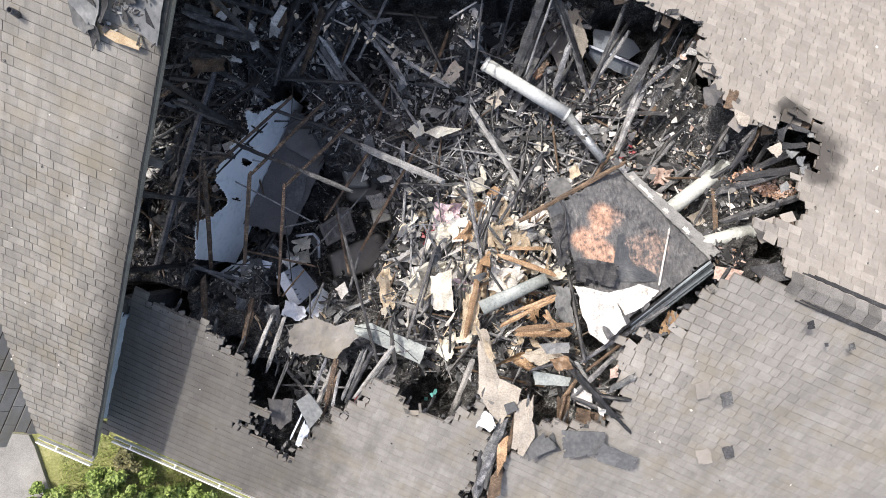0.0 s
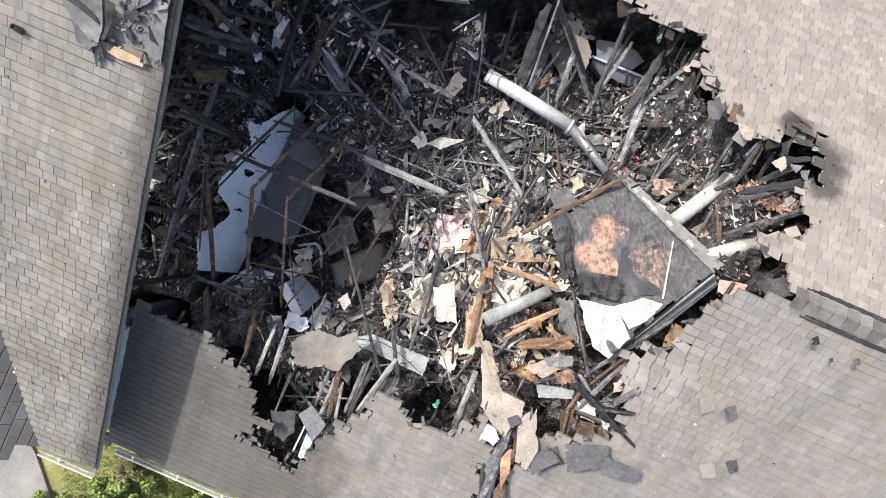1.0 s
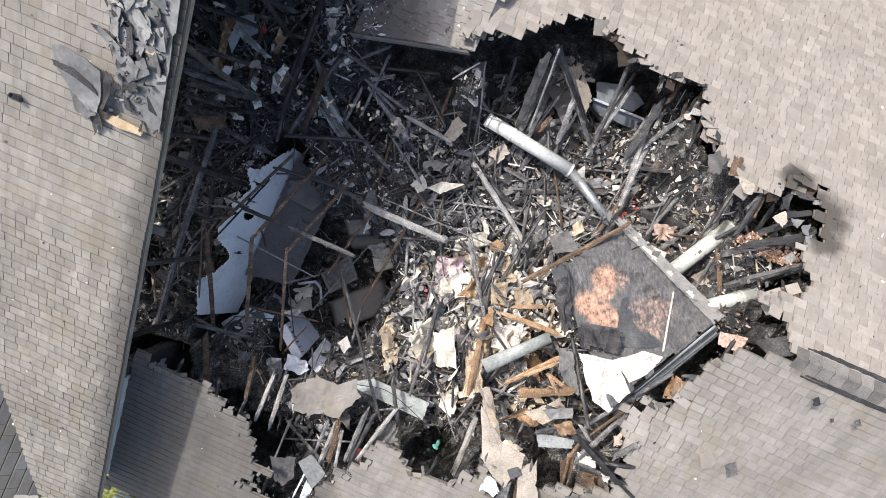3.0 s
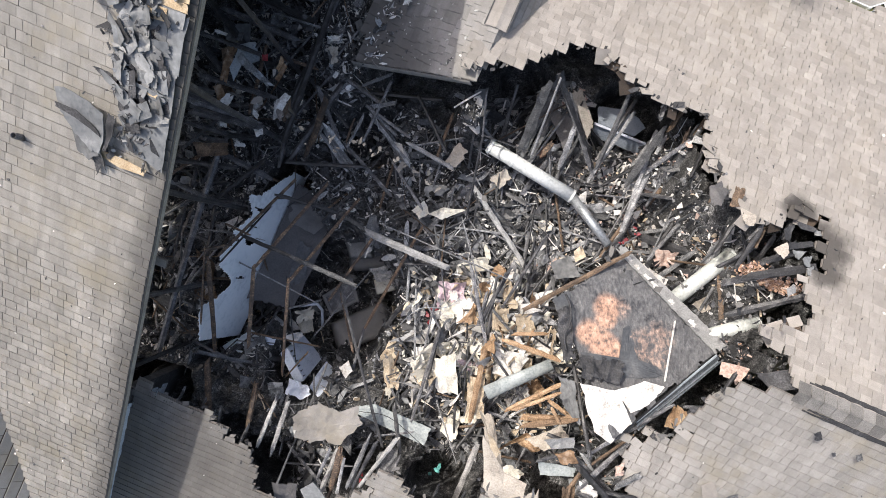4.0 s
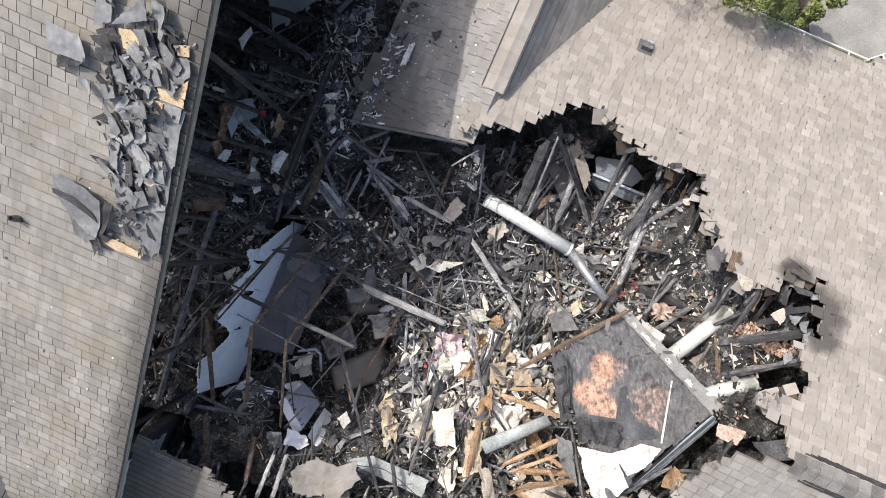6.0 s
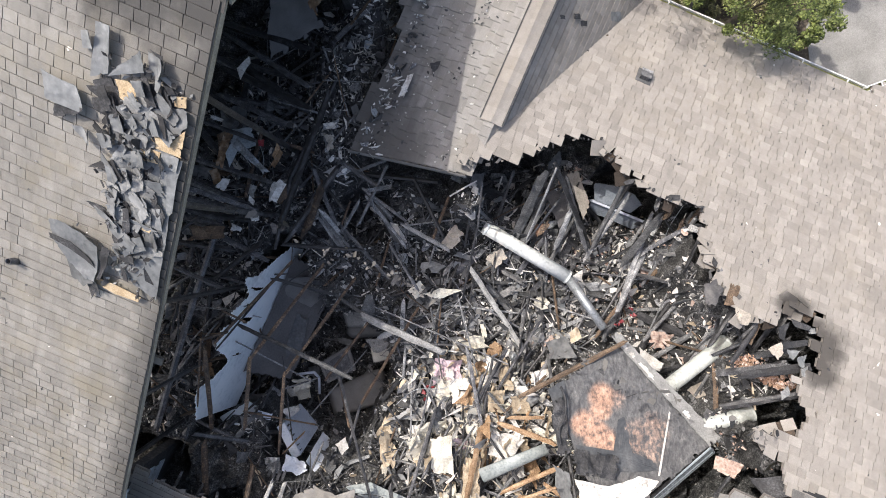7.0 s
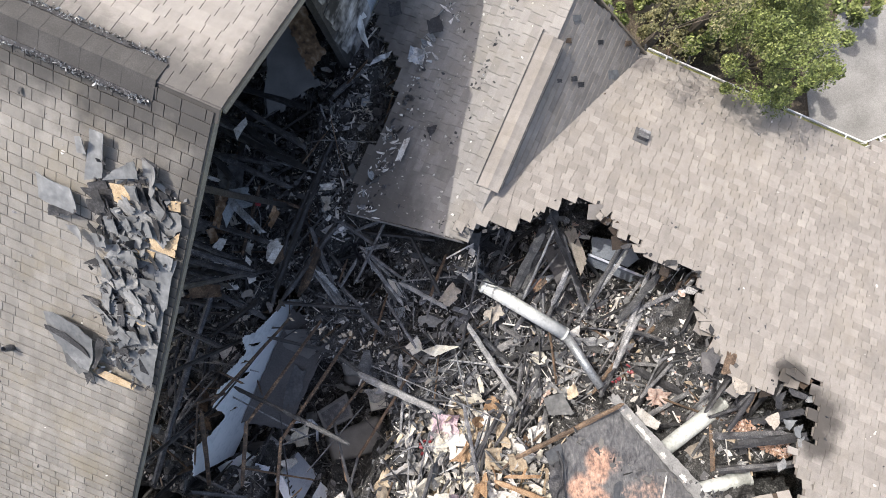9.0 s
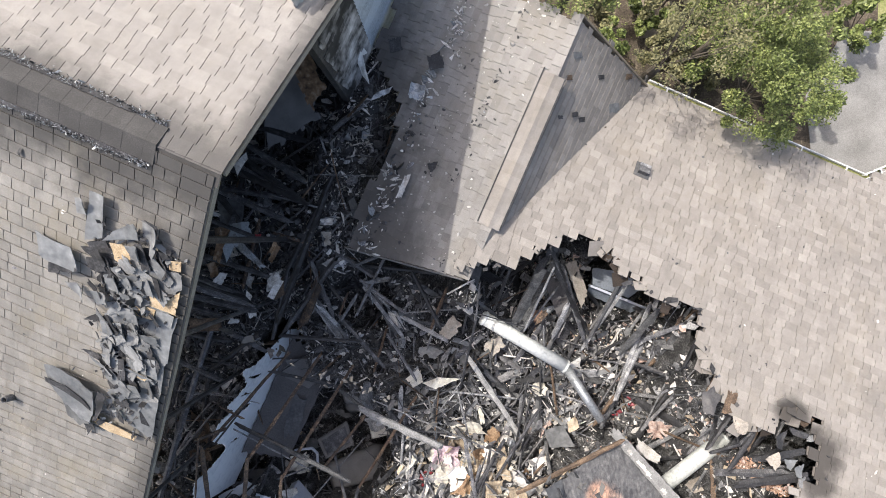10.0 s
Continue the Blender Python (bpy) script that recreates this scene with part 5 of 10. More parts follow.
edge_grey.done("shingle_crumbs", UNDER_W, "broken grey shingle crumbs along the burnt roof edge", "shingles")
edge_black.done("burnt_crumbs", FELTDARK, "burnt black crumbs of felt along the roof edge", "felt")

# ---- large timbers that stand out ----
def rafter(p, q, w, kind="black", bend=0.0, h=None):
    mats = {"black": (CHAR, "charred_rafter", "charred black rafter across the burnt room"), "grey": (CHAR_GREY, "ashen_rafter", "ash-grey burnt rafter across the wreckage"),
            "brown": (CHAR_BROWN, "scorched_rafter", "scorched brown rafter, its edges charred black"), "raw": (RAW, "split_pine_timber", "split raw pine timber showing orange wood")}
    m, n, l = mats[kind]
    if kind == "brown" and p[0] < -0.8:
        m = SCORCHED
    if kind == "grey" and p[0] < 0.6 and w >= 0.07:
        m = PALEBEAM
    timber(p, q, w, h or w * 0.8, m, n, l, bend)


rafter((-2.56, 2.58, 3.16), (-3.639, 1.298, 3.79), 0.05, "brown")
rafter((-2.959, 2.13, 3.2), (-3.628, 1.204, 3.7), 0.03, "black")
rafter((-2.059, 2.527, 2.99), (-2.939, 1.116, 4.19), 0.055, "brown")
rafter((-1.554, 2.267, 2.79), (-2.367, 0.918, 4.38), 0.05, "brown")
rafter((-2.367, 0.96, 4.38), (-2.882, -0.791, 2.82), 0.05, "brown")
rafter((-1.256, 1.561, 3.37), (-2.044, 0.521, 2.92), 0.045, "brown")
rafter((-0.439, 1.77, 2.99), (-1.508, -0.049, 2.4), 0.05, "brown")
rafter((-1.508, -0.029, 2.4), (-1.714, -0.788, 2.4), 0.05, "black")
rafter((-1.894, 0.617, 2.6), (-1.698, -0.44, 2.5), 0.045, "brown")
rafter((-3.175, 1.612, 3.97), (-2.374, 1.284, 4.12), 0.06, "black")
rafter((-2.391, 1.293, 4.12), (-1.367, 0.863, 4.33), 0.065, "grey")
rafter((-2.823, 2.308, 3.38), (-1.817, 2.01, 3.1), 0.055, "black")
rafter((-1.836, 2.01, 3.1), (-1.132, 1.599, 3.4), 0.06, "grey")
rafter((-1.299, 1.673, 3.4), (-0.042, 1.12, 3.5), 0.11, "grey")
rafter((-1.133, 1.841, 3.39), (1.087, 0.873, 3.3), 0.022, "grey")
rafter((-3.732, 1.413, 4.07), (-4.107, 0.169, 3.3), 0.03, "brown")
rafter((-3.708, 1.236, 4.0), (-4.021, -0.33, 2.91), 0.07, "brown")
rafter((-3.766, 1.395, 4.05), (-3.438, 1.477, 3.8), 0.05, "brown")
rafter((-2.939, 1.159, 4.19), (-3.349, -0.227, 3.2), 0.06, "brown")
rafter((-3.537, 1.809, 3.7), (-3.142, 1.628, 3.75), 0.035, "brown")
rafter((-4.182, -0.302, 3.3), (-3.418, -0.557, 2.9), 0.06, "black")
rafter((-1.855, 0.775, 2.900), (-1.117, -1.916, 3.100), 0.05, "black", 0.05)
rafter((0.400, 1.106, 3.200), (0.648, -0.181, 3.200), 0.06)
rafter((0.599, 3.829, 4.100), (0.553, 3.135, 3.700), 0.03)
rafter((0.553, 3.180, 3.700), (0.327, 1.954, 3.100), 0.035)
rafter((1.208, 0.442, 3.750), (2.833, 1.350, 3.950), 0.075, "brown")
rafter((0.469, 2.452, 2.950), (1.391, 1.045, 2.850), 0.085, "grey")
rafter((2.039, 3.992, 3.300), (2.428, 2.796, 3.050), 0.075)
rafter((1.878, 4.121, 3.400), (2.520, 2.628, 2.950), 0.05, "grey")
rafter((3.189, 3.723, 3.000), (2.446, 2.594, 2.850), 0.06, "grey")
rafter((3.723, 3.334, 3.000), (3.004, 1.698, 2.900), 0.08, "grey")
rafter((4.268, 3.424, 3.250), (3.575, 2.305, 2.950), 0.085, "brown")
rafter((4.246, 2.416, 3.100), (3.526, 1.329, 2.950), 0.08, "black")
rafter((1.911, 3.962, 2.700), (1.222, 2.484, 2.600), 0.15, "grey", 0, 0.05)
rafter((2.012, 3.673, 2.950), (1.397, 2.834, 2.800), 0.035, "grey")
rafter((2.181, 3.147, 2.750), (1.789, 2.372, 2.650), 0.07, "grey")
rafter((-2.049, 3.880, 3.250), (-2.407, 2.975, 3.100), 0.075, "brown")
rafter((-2.127, 3.363, 3.150), (-1.722, 2.767, 3.050), 0.06, "grey")
rafter((-3.136, 3.460, 3.200), (-4.360, 3.992, 3.300), 0.1)
rafter((-4.200, 3.043, 3.000), (-4.861, 2.615, 3.000), 0.06, "brown")
rafter((-3.804, 3.155, 3.200), (-4.986, -0.334, 2.900), 0.1, "black", 0.1)
rafter((-3.023, 2.609, 3.100), (-4.371, 3.331, 3.100), 0.09)
rafter((-1.737, 4.162, 3.300), (-2.686, 2.898, 3.100), 0.09)
rafter((-1.734, 5.585, 3.473), (-2.567, 3.987, 3.211), 0.085)
rafter((-2.567, 3.99, 3.21), (-2.855, 2.816, 3.100), 0.07)
rafter((-2.044, 3.910, 3.200), (-2.403, 3.011, 3.100), 0.07, "brown")
rafter((-2.092, 3.483, 3.200), (-1.588, 2.800, 3.100), 0.05, "grey")
rafter((-1.332, 3.797, 3.200), (-0.868, 3.329, 3.100), 0.05, "grey")
rafter((-1.570, 3.578, 3.200), (-1.731, 3.185, 3.100), 0.035, "brown")
rafter((-3.608, 6.537, 3.300), (-2.251, 6.117, 3.300), 0.1)
rafter((-3.742, 5.992, 3.200), (-2.465, 5.662, 3.200), 0.1)
rafter((-3.927, 5.387, 3.100), (-2.683, 5.196, 3.100), 0.09)
rafter((-4.122, 4.813, 3.100), (-2.973, 4.527, 3.100), 0.09)
rafter((-4.274, 3.423, 3.100), (-3.219, 3.280, 3.100), 0.09)
rafter((-4.266, 3.946, 3.000), (-3.297, 3.850, 3.000), 0.07)
rafter((-3.287, 5.974, 3.000), (-3.732, 4.043, 3.000), 0.08)
rafter((-0.965, 2.320, 3.100), (-1.731, 3.185, 3.100), 0.06)
rafter((-0.772, 2.897, 3.100), (-1.250, 3.761, 3.100), 0.08)
rafter((0.510, -1.831, 3.300), (0.125, -2.830, 3.100), 0.09, "grey")
rafter((-0.905, -1.242, 3.100), (-0.801, -1.992, 3.200), 0.07)
rafter((-0.136, 0.010, 3.000), (-0.616, -1.531, 3.100), 0.06)
rafter((0.156, -0.185, 3.000), (-0.375, -1.146, 3.100), 0.05)
rafter((1.694, 1.646, 3.100), (0.924, 0.395, 3.100), 0.05)
rafter((1.069, 1.069, 3.100), (0.441, -0.038, 3.150), 0.07)
rafter((-2.114, -2.633, 3.300), (-1.830, -1.945, 3.200), 0.08, "grey")
rafter((-2.001, -2.775, 3.300), (-1.754, -2.088, 3.200), 0.05, "brown")
rafter((-1.623, -2.558, 3.300), (-1.296, -1.706, 3.200), 0.045, "grey")
rafter((-1.453, -2.558, 3.300), (-0.896, -1.802, 3.200), 0.05, "grey")
rafter((-2.879, -1.134, 3.200), (-3.203, -1.897, 3.200), 0.07, "grey")
rafter((-2.669, -1.134, 3.200), (-2.974, -2.040, 3.200), 0.07, "grey")
rafter((-2.593, -1.897, 3.200), (-2.955, -2.664, 3.000), 0.03, "grey")
rafter((-4.062, -0.450, 3.150), (-3.974, -1.265, 3.300), 0.1, "brown")
rafter((-3.190, -0.859, 3.300), (-3.256, -1.471, 3.500), 0.085, "brown")
rafter((4.260, 0.421, 4.200), (5.052, 0.734, 4.750), 0.1)
rafter((4.266, 0.887, 4.000), (5.041, 1.144, 4.700), 0.11)
rafter((4.441, 1.080, 4.000), (5.000, 1.372, 4.700), 0.09)
rafter((4.741, 1.615, 4.100), (4.358, 0.995, 3.800), 0.09)
rafter((4.947, 1.598, 4.200), (4.578, 0.896, 3.900), 0.07)
rafter((5.075, 1.487, 4.500), (4.775, 1.125, 4.200), 0.07)
rafter((1.984, -1.835, 4.000), (2.848, -2.640, 4.100), 0.07)
rafter((2.072, -1.747, 4.000), (2.642, -2.712, 4.000), 0.06, "grey")
rafter((2.769, -1.436, 4.300), (2.006, -2.249, 4.100), 0.08)
rafter((1.896, -2.273, 4.000), (2.159, -1.922, 4.000), 0.06, "brown")
rafter((0.948, -0.103, 3.350), (1.813, -0.411, 3.400), 0.085, "raw")
rafter((1.084, 0.009, 3.400), (1.645, 0.009, 3.400), 0.06, "raw")
rafter((1.000, -1.265, 3.300), (1.859, -0.795, 3.500), 0.075, "raw")
rafter((1.277, -1.420, 3.200), (2.133, -1.425, 3.300), 0.1, "raw")
rafter((1.700, -1.118, 3.350), (2.075, -1.399, 3.350), 0.07, "raw")
rafter((0.623, -0.274, 3.300), (0.387, -1.406, 3.300), 0.1, "raw", 0, 0.04)
rafter((1.940, -0.342, 4.000), (2.085, -1.653, 4.500), 0.06)
rafter((0.630, -2.830, 3.900), (0.553, -3.887, 3.700), 0.09)
rafter((0.887, -2.712, 4.000), (0.685, -3.777, 3.750), 0.07, "grey")

for p, q, w, k in (((-4.242, 3.815, 3.200), (-3.180, 3.474, 3.250), 0.1, "black"), ((-3.443, 5.928, 3.300), (-2.221, 5.063, 3.300), 0.11, "black"), ((-4.102, 5.723, 3.300), (-3.367, 4.797, 3.250), 0.11, "black"), ((-3.800, 5.983, 3.350), (-2.865, 5.403, 3.350), 0.1, "black"), ((-4.382, 5.192, 3.200), (-3.576, 4.147, 3.200), 0.11, "black"),
                   ((-2.055, 3.386, 3.200), (-1.691, 2.825, 3.100), 0.06, "grey"), ((-1.300, 3.679, 3.150), (-0.635, 2.824, 3.100), 0.06, "grey"), ((-4.613, 2.923, 3.100), (-3.538, 2.774, 3.150), 0.09, "black"), ((-3.042, 4.811, 3.200), (-3.329, 3.672, 3.200), 0.06, "brown"), ((-1.789, 4.311, 3.300), (-1.047, 3.813, 3.200), 0.08, "black"),
                   ((-2.176, 4.135, 3.250), (-1.808, 3.196, 3.200), 0.07, "black"), ((-0.942, 4.170, 3.300), (-1.428, 3.196, 3.200), 0.05, "grey"), ((-0.472, 3.934, 3.300), (-0.002, 3.005, 3.200), 0.06, "black"), ((-2.777, 4.594, 3.300), (-2.165, 4.405, 3.300), 0.05, "brown"), ((-3.941, 2.250, 3.100), (-3.045, 2.912, 3.200), 0.08, "black"),
                   ((0.093, 3.669, 3.200), (-0.194, 2.920, 3.100), 0.05, "brown"), ((-0.667, 3.195, 3.200), (0.094, 2.776, 3.100), 0.07, "grey"), ((-4.377, 3.340, 3.200), (-3.711, 3.197, 3.200), 0.1, "black")):
    rafter(p, q, w, k)

rafter((-3.639, 5.307, 3.6), (-2.395, 4.753, 3.65), 0.09)
rafter((-4.116, 3.618, 3.68), (-2.966, 3.346, 3.73), 0.1)
rafter((-4.098, 4.943, 3.6), (-2.987, 4.526, 3.65), 0.07)
rafter((-3.546, 5.716, 3.6), (-2.167, 5.069, 3.65), 0.1)
rafter((-3.498, 6.26, 3.6), (-2.212, 5.431, 3.65), 0.09)
rafter((-4.316, 3.111, 3.4), (-3.658, 3.624, 3.45), 0.06)
rafter((-4.094, 4.277, 3.4), (-2.82, 3.883, 3.45), 0.08)
rafter((-4.522, 2.486, 3.2), (-3.645, 2.111, 3.25), 0.08)
rafter((-2.706, 2.869, 3.2), (-1.365, 2.777, 3.25), 0.06)
rafter((-1.37, 3.82, 3.2), (-0.607, 3.251, 3.25), 0.05)
rafter((-0.915, 2.86, 3.0), (-0.427, 2.089, 3.05), 0.05)
rafter((-1.768, 4.113, 3.1), (-0.04, 3.918, 3.15), 0.07)
rafter((-2.344, 4.304, 3.1), (-1.665, 3.441, 3.15), 0.05)
rafter((0.952, -2.68, 4.05), (0.494, -4.056, 3.6), 0.17, "black")
rafter((1.051, -2.857, 4.1), (0.765, -4.017, 3.65), 0.05, "brown")
rafter((1.145, -2.255, 4.25), (1.018, -3.151, 4.0), 0.06, "brown")
rafter((1.283, -2.2, 4.3), (1.205, -3.222, 4.05), 0.035, "grey")
rafter((1.896, -1.747, 4.0), (1.369, -1.878, 4.0), 0.05, "black")
rafter((1.919, -1.815, 4.1), (2.754, -2.737, 4.35), 0.075, "black")
rafter((1.896, -2.273, 4.0), (1.764, -2.844, 4.0), 0.04, "brown")
rafter((2.017, -2.174, 4.05), (2.542, -2.396, 4.2), 0.05, "grey")
rafter((2.113, -1.709, 4.2), (3.252, -0.854, 4.6), 0.06, "black")
rafter((2.199, -1.838, 4.2), (2.708, -1.321, 4.5), 0.045, "brown")
rafter((2.499, -2.139, 4.2), (2.864, -1.84, 4.4), 0.05, "black")
rafter((1.578, -1.515, 3.8), (2.247, -1.747, 4.0), 0.06, "black")
rafter((3.289, -1.321, 4.5), (3.539, -1.634, 4.6), 0.03, "black")
rafter((3.576, -1.261, 4.9), (3.932, -1.578, 4.9), 0.03, "black")
rafter((3.377, -0.844, 4.7), (3.948, -0.82, 4.95), 0.05, "black")
rafter((1.878, 4.312, 3.1), (2.474, 2.867, 2.9), 0.07, "grey")
rafter((3.225, 3.95, 3.0), (2.572, 2.926, 2.9), 0.06, "black")
rafter((3.538, 3.381, 3.1), (3.091, 1.821, 2.8), 0.09, "grey")
rafter((4.087, 3.484, 3.9), (3.582, 2.249, 2.75), 0.09, "brown")
rafter((4.037, 3.406, 3.6), (3.466, 2.147, 2.8), 0.05, "grey")
rafter((1.824, 4.117, 2.7), (1.292, 3.026, 2.65), 0.14, "grey")
rafter((1.965, 4.096, 3.0), (1.431, 3.007, 2.8), 0.03, "grey")
rafter((2.376, 3.513, 2.9), (1.935, 2.711, 2.8), 0.05, "grey")
rafter((3.041, 2.603, 2.9), (3.726, 2.358, 2.9), 0.05, "black")
rafter((4.092, 2.052, 3.2), (3.447, 1.237, 3.0), 0.06, "grey")
rafter((4.566, 1.672, 3.6), (4.056, 0.927, 3.4), 0.06, "black")
rafter((4.429, 2.087, 3.5), (4.239, 1.531, 3.3), 0.05, "brown")
rafter((2.992, 1.771, 2.9), (2.649, 1.282, 2.9), 0.06, "brown")
rafter((3.787, 2.739, 3.0), (4.427, 1.86, 3.3), 0.045, "black")
rafter((3.496, 3.029, 3.0), (4.045, 2.718, 3.2), 0.05, "black")
rafter((4.622, 1.415, 4.2), (4.018, 0.942, 3.6), 0.06, "black")
rafter((4.739, 1.248, 4.3), (4.381, 0.733, 3.8), 0.07, "black")
rafter((4.462, 0.797, 4.0), (5.046, 1.174, 4.5), 0.07, "black")

# ---- the tilted chimney-chase top ----
A_, B_, C_, D_ = Vector((2.80, 1.37, 3.66)), Vector((4.10, -0.10, 4.22)), Vector((2.36, -1.30, 4.72)), Vector((1.62, 0.62, 4.02))
chase = empty("chimney_chase", None, "toppled chimney chase top with blistered grey decking and orange scorched patches", "chimney chase")
nrm = (B_ - A_).cross(D_ - A_).normalized()
nrm = nrm if nrm.z > 0 else -nrm
bm = bmesh.new()
sheet_mesh(bm, [A_, B_, C_, D_], 44, 44, 0.03, 0.07, 0.035, 77, 0.0, 3.0)
part("deck_panel", bm, SCORCHED_TOP, chase)


def on_deck(a, b, up=0.0):
    return (A_ * (1 - a) + B_ * a) * (1 - b) + (D_ * (1 - a) + C_ * a) * b + nrm * up


for ring, m, lab in (([(0.38, 1.015), (0.491, 0.895), (0.63, 0.705), (0.447, 0.499), (0.473, 0.437), (0.703, 0.555), (0.835, 0.452), (0.904, 0.46), (0.819, 0.654), (0.577, 1.009)], SLATE, "smooth dark felt patch"), ([(0.02, 0.80), (0.16, 0.86), (0.30, 0.97), (0.20, 1.02), (0.0, 1.0)], SLATE, "smooth dark felt patch")):
    SEEDS[0] += 1
    bm = bmesh.new()
    up = 0.04
    leaf_mesh(bm, [on_deck(a_, b_, up) for a_, b_ in ring], 0.008, 0.05, 0.045, SEEDS[0], 3.0, 0.0, 8, 7)
    part("patch", bm, m, chase, lab)
bm = bmesh.new()
sheet_mesh(bm, [on_deck(-0.04, -0.045, 0.05), on_deck(1.01, -0.045, 0.05), on_deck(1.01, 0.06, 0.05), on_deck(-0.04, 0.06, 0.05)], 40, 6, 0.02, 0.02, 0.02, 80)
part("flashing", bm, FLASHING, chase, "dull grey flashing along one edge")
for a0, a1 in ((0.06, 0.12), (0.14, 0.2), (0.23, 0.42), (0.5, 0.56), (0.7, 0.78)):
    bm = bmesh.new()
    sheet_mesh(bm, [on_deck(a0, 0.0, 0.066), on_deck(a1, 0.0, 0.066), on_deck(a1, 0.05, 0.066), on_deck(a0, 0.05, 0.066)], 12, 5, 0.006, 0.0, 0.3, 82)
    part("paint_scrap", bm, PLASTER, chase, "flaking white paint")
bm = bmesh.new()
stick_mesh(bm, on_deck(0.652, 0.121, 0.07), on_deck(0.924, 0.483, 0.07), 0.028, 0.02, 0.08, (1, 1))
part("lath", bm, PLASTER, chase, "thin white lath")
# boards down its side
bd = (C_ - B_)
for i in range(5):
    p, q = B_ + bd * 0.02 - nrm * 0.0, B_ + bd * 0.82
    off = Vector((0.57, -0.82, 0)) * (0.045 + 0.05 * i) + Vector((0, 0, 0.01 - 0.05 * i))
    skew = Vector((0.57, -0.82, 0)) * RND.uniform(-0.035, 0.02)
    bm = bmesh.new()
    add_box(bm, along(p + off, q + off + skew + Vector((0, 0, -0.03))) @ pose(0, 0, 0, 66), (q - p).length * RND.uniform(0.86, 1.0), 0.01, 0.036)
    part("siding_board", bm, SIDING_WALL if i in (0, 3) else SIDING, chase, "smoked blue lap board")
bm = bmesh.new()
add_box(bm, along(B_ + Vector((0.03, 0, -0.02)), C_ + Vector((0.03, 0, -0.02))), bd.length, 0.028, 0.04)
part("edge_trim", bm, CHAR, chase)
torn_sheet("drywall_flap", [(1.872, -0.484, 4.600), (2.466, -0.631, 4.620), (2.656, -1.093, 4.720), (2.327, -1.391, 4.680), (2.088, -1.215, 4.660)], PLASTER, "torn white plasterboard hanging off the chase top", "plasterboard", 0.014, 0.07, 0.05)
torn_sheet("drywall_flap", [(2.359, -0.631, 4.620), (2.867, -0.489, 4.520), (3.230, -0.608, 4.480), (2.930, -0.856, 4.580), (2.624, -0.989, 4.640)], PLASTER, "torn white plasterboard hanging off the chase top", "plasterboard", 0.014, 0.07, 0.06)
sheet("felt_fold", [(1.649, 0.484, 4.150), (1.876, 0.599, 4.100), (1.888, -0.242, 4.450), (1.707, -0.331, 4.300)], FELTDARK, "crumpled black felt folded over the edge of decking", "felt", 0.02, 0.25, 0.1, (8, 24), freq=4)
sheet("felt_fold", [(1.894, -0.116, 4.500), (2.625, -0.241, 4.500), (2.513, -0.550, 4.600), (1.892, -0.442, 4.620)], FELTDARK, "crumpled black felt folded over the edge of decking", "felt", 0.02, 0.2, 0.1, (18, 10), freq=4)

# ---- ducts ----
def tube(bm, p, q, r0, r1, seg=24, rings=2, thick=0.006, squash=1.0, start=0.0, sweep=6.2832):
    m = along(p, q)
    n = (Vector(q) - Vector(p)).length
    full = sweep > 6.2
    cnt = seg if full else seg + 1
    grid = []
    for k in range(rings + 1):
        x = n * (k / rings - 0.5)
        r = r0 + (r1 - r0) * k / rings
        grid.append([[bm.verts.new(m @ Vector((x, (r - d) * math.cos(start + sweep * j / seg), (r - d) * squash * math.sin(start + sweep * j / seg)))) for j in range(cnt)] for d in (0, thick)])
    for k in range(rings):
        for j in range(seg):
            j2 = (j + 1) % cnt
            bm.faces.new((grid[k][0][j], grid[k][0][j2], grid[k + 1][0][j2], grid[k + 1][0][j]))
            bm.faces.new((grid[k][1][j], grid[k + 1][1][j], grid[k + 1][1][j2], grid[k][1][j2]))
    for k in (0, rings):
        for j in range(seg):
            j2 = (j + 1) % cnt
            bm.faces.new((grid[k][0][j], grid[k][1][j], grid[k][1][j2], grid[k][0][j2]))
    if not full:
        for j in (0, seg):
            for k in range(rings):
                bm.faces.new((grid[k][0][j], grid[k + 1][0][j], grid[k + 1][1][j], grid[k][1][j]))


def duct(name, pieces, collars, label):
    e = empty(name, None, label, "duct", "fallen ducts")
    pipes = []
    for nm, p, q, r0, r1, m in pieces:
        bm = bmesh.new()
        tube(bm, p, q, r0, r1)
        pipes.append(part(nm, bm, m, e, smooth_it=True))
    for p, q, r in collars:
        d = (Vector(q) - Vector(p)).normalized() * 0.018
        bm = bmesh.new()
        tube(bm, Vector(p) - d, Vector(p) + d, r, r, 24, 1, 0.012)
        part("collar", bm, pieces[0][5], pipes[0])
    return e


a, b, c = Vector((0.695, 3.174, 3.080)), Vector((2.129, 2.314, 3.000)), Vector((2.667, 1.474, 3.350))
duct("flue_duct", [("wide_pipe", a, b, 0.115, 0.115, PIPE), ("narrow_pipe", b + (c - b) * -0.02, c, 0.085, 0.07, STEEL)],
     [(a + (b - a) * 0.03, b, 0.13), (a + (b - a) * 0.30, b, 0.123), (b, a, 0.12)], "long pale metal flue duct lying across the debris")
a, b = Vector((3.596, 0.613, 3.75)), Vector((4.548, 1.338, 3.72))
duct("vent_duct", [("pipe", a, b, 0.12, 0.12, PIPE_DULL)], [(a.lerp(b, 0.74), b, 0.13), (a.lerp(b, 0.97), b, 0.135)], "short dented pale metal vent duct leaning out of the rubble")
a, b = Vector((3.916, 0.069, 4.100)), Vector((4.741, 0.287, 4.100))
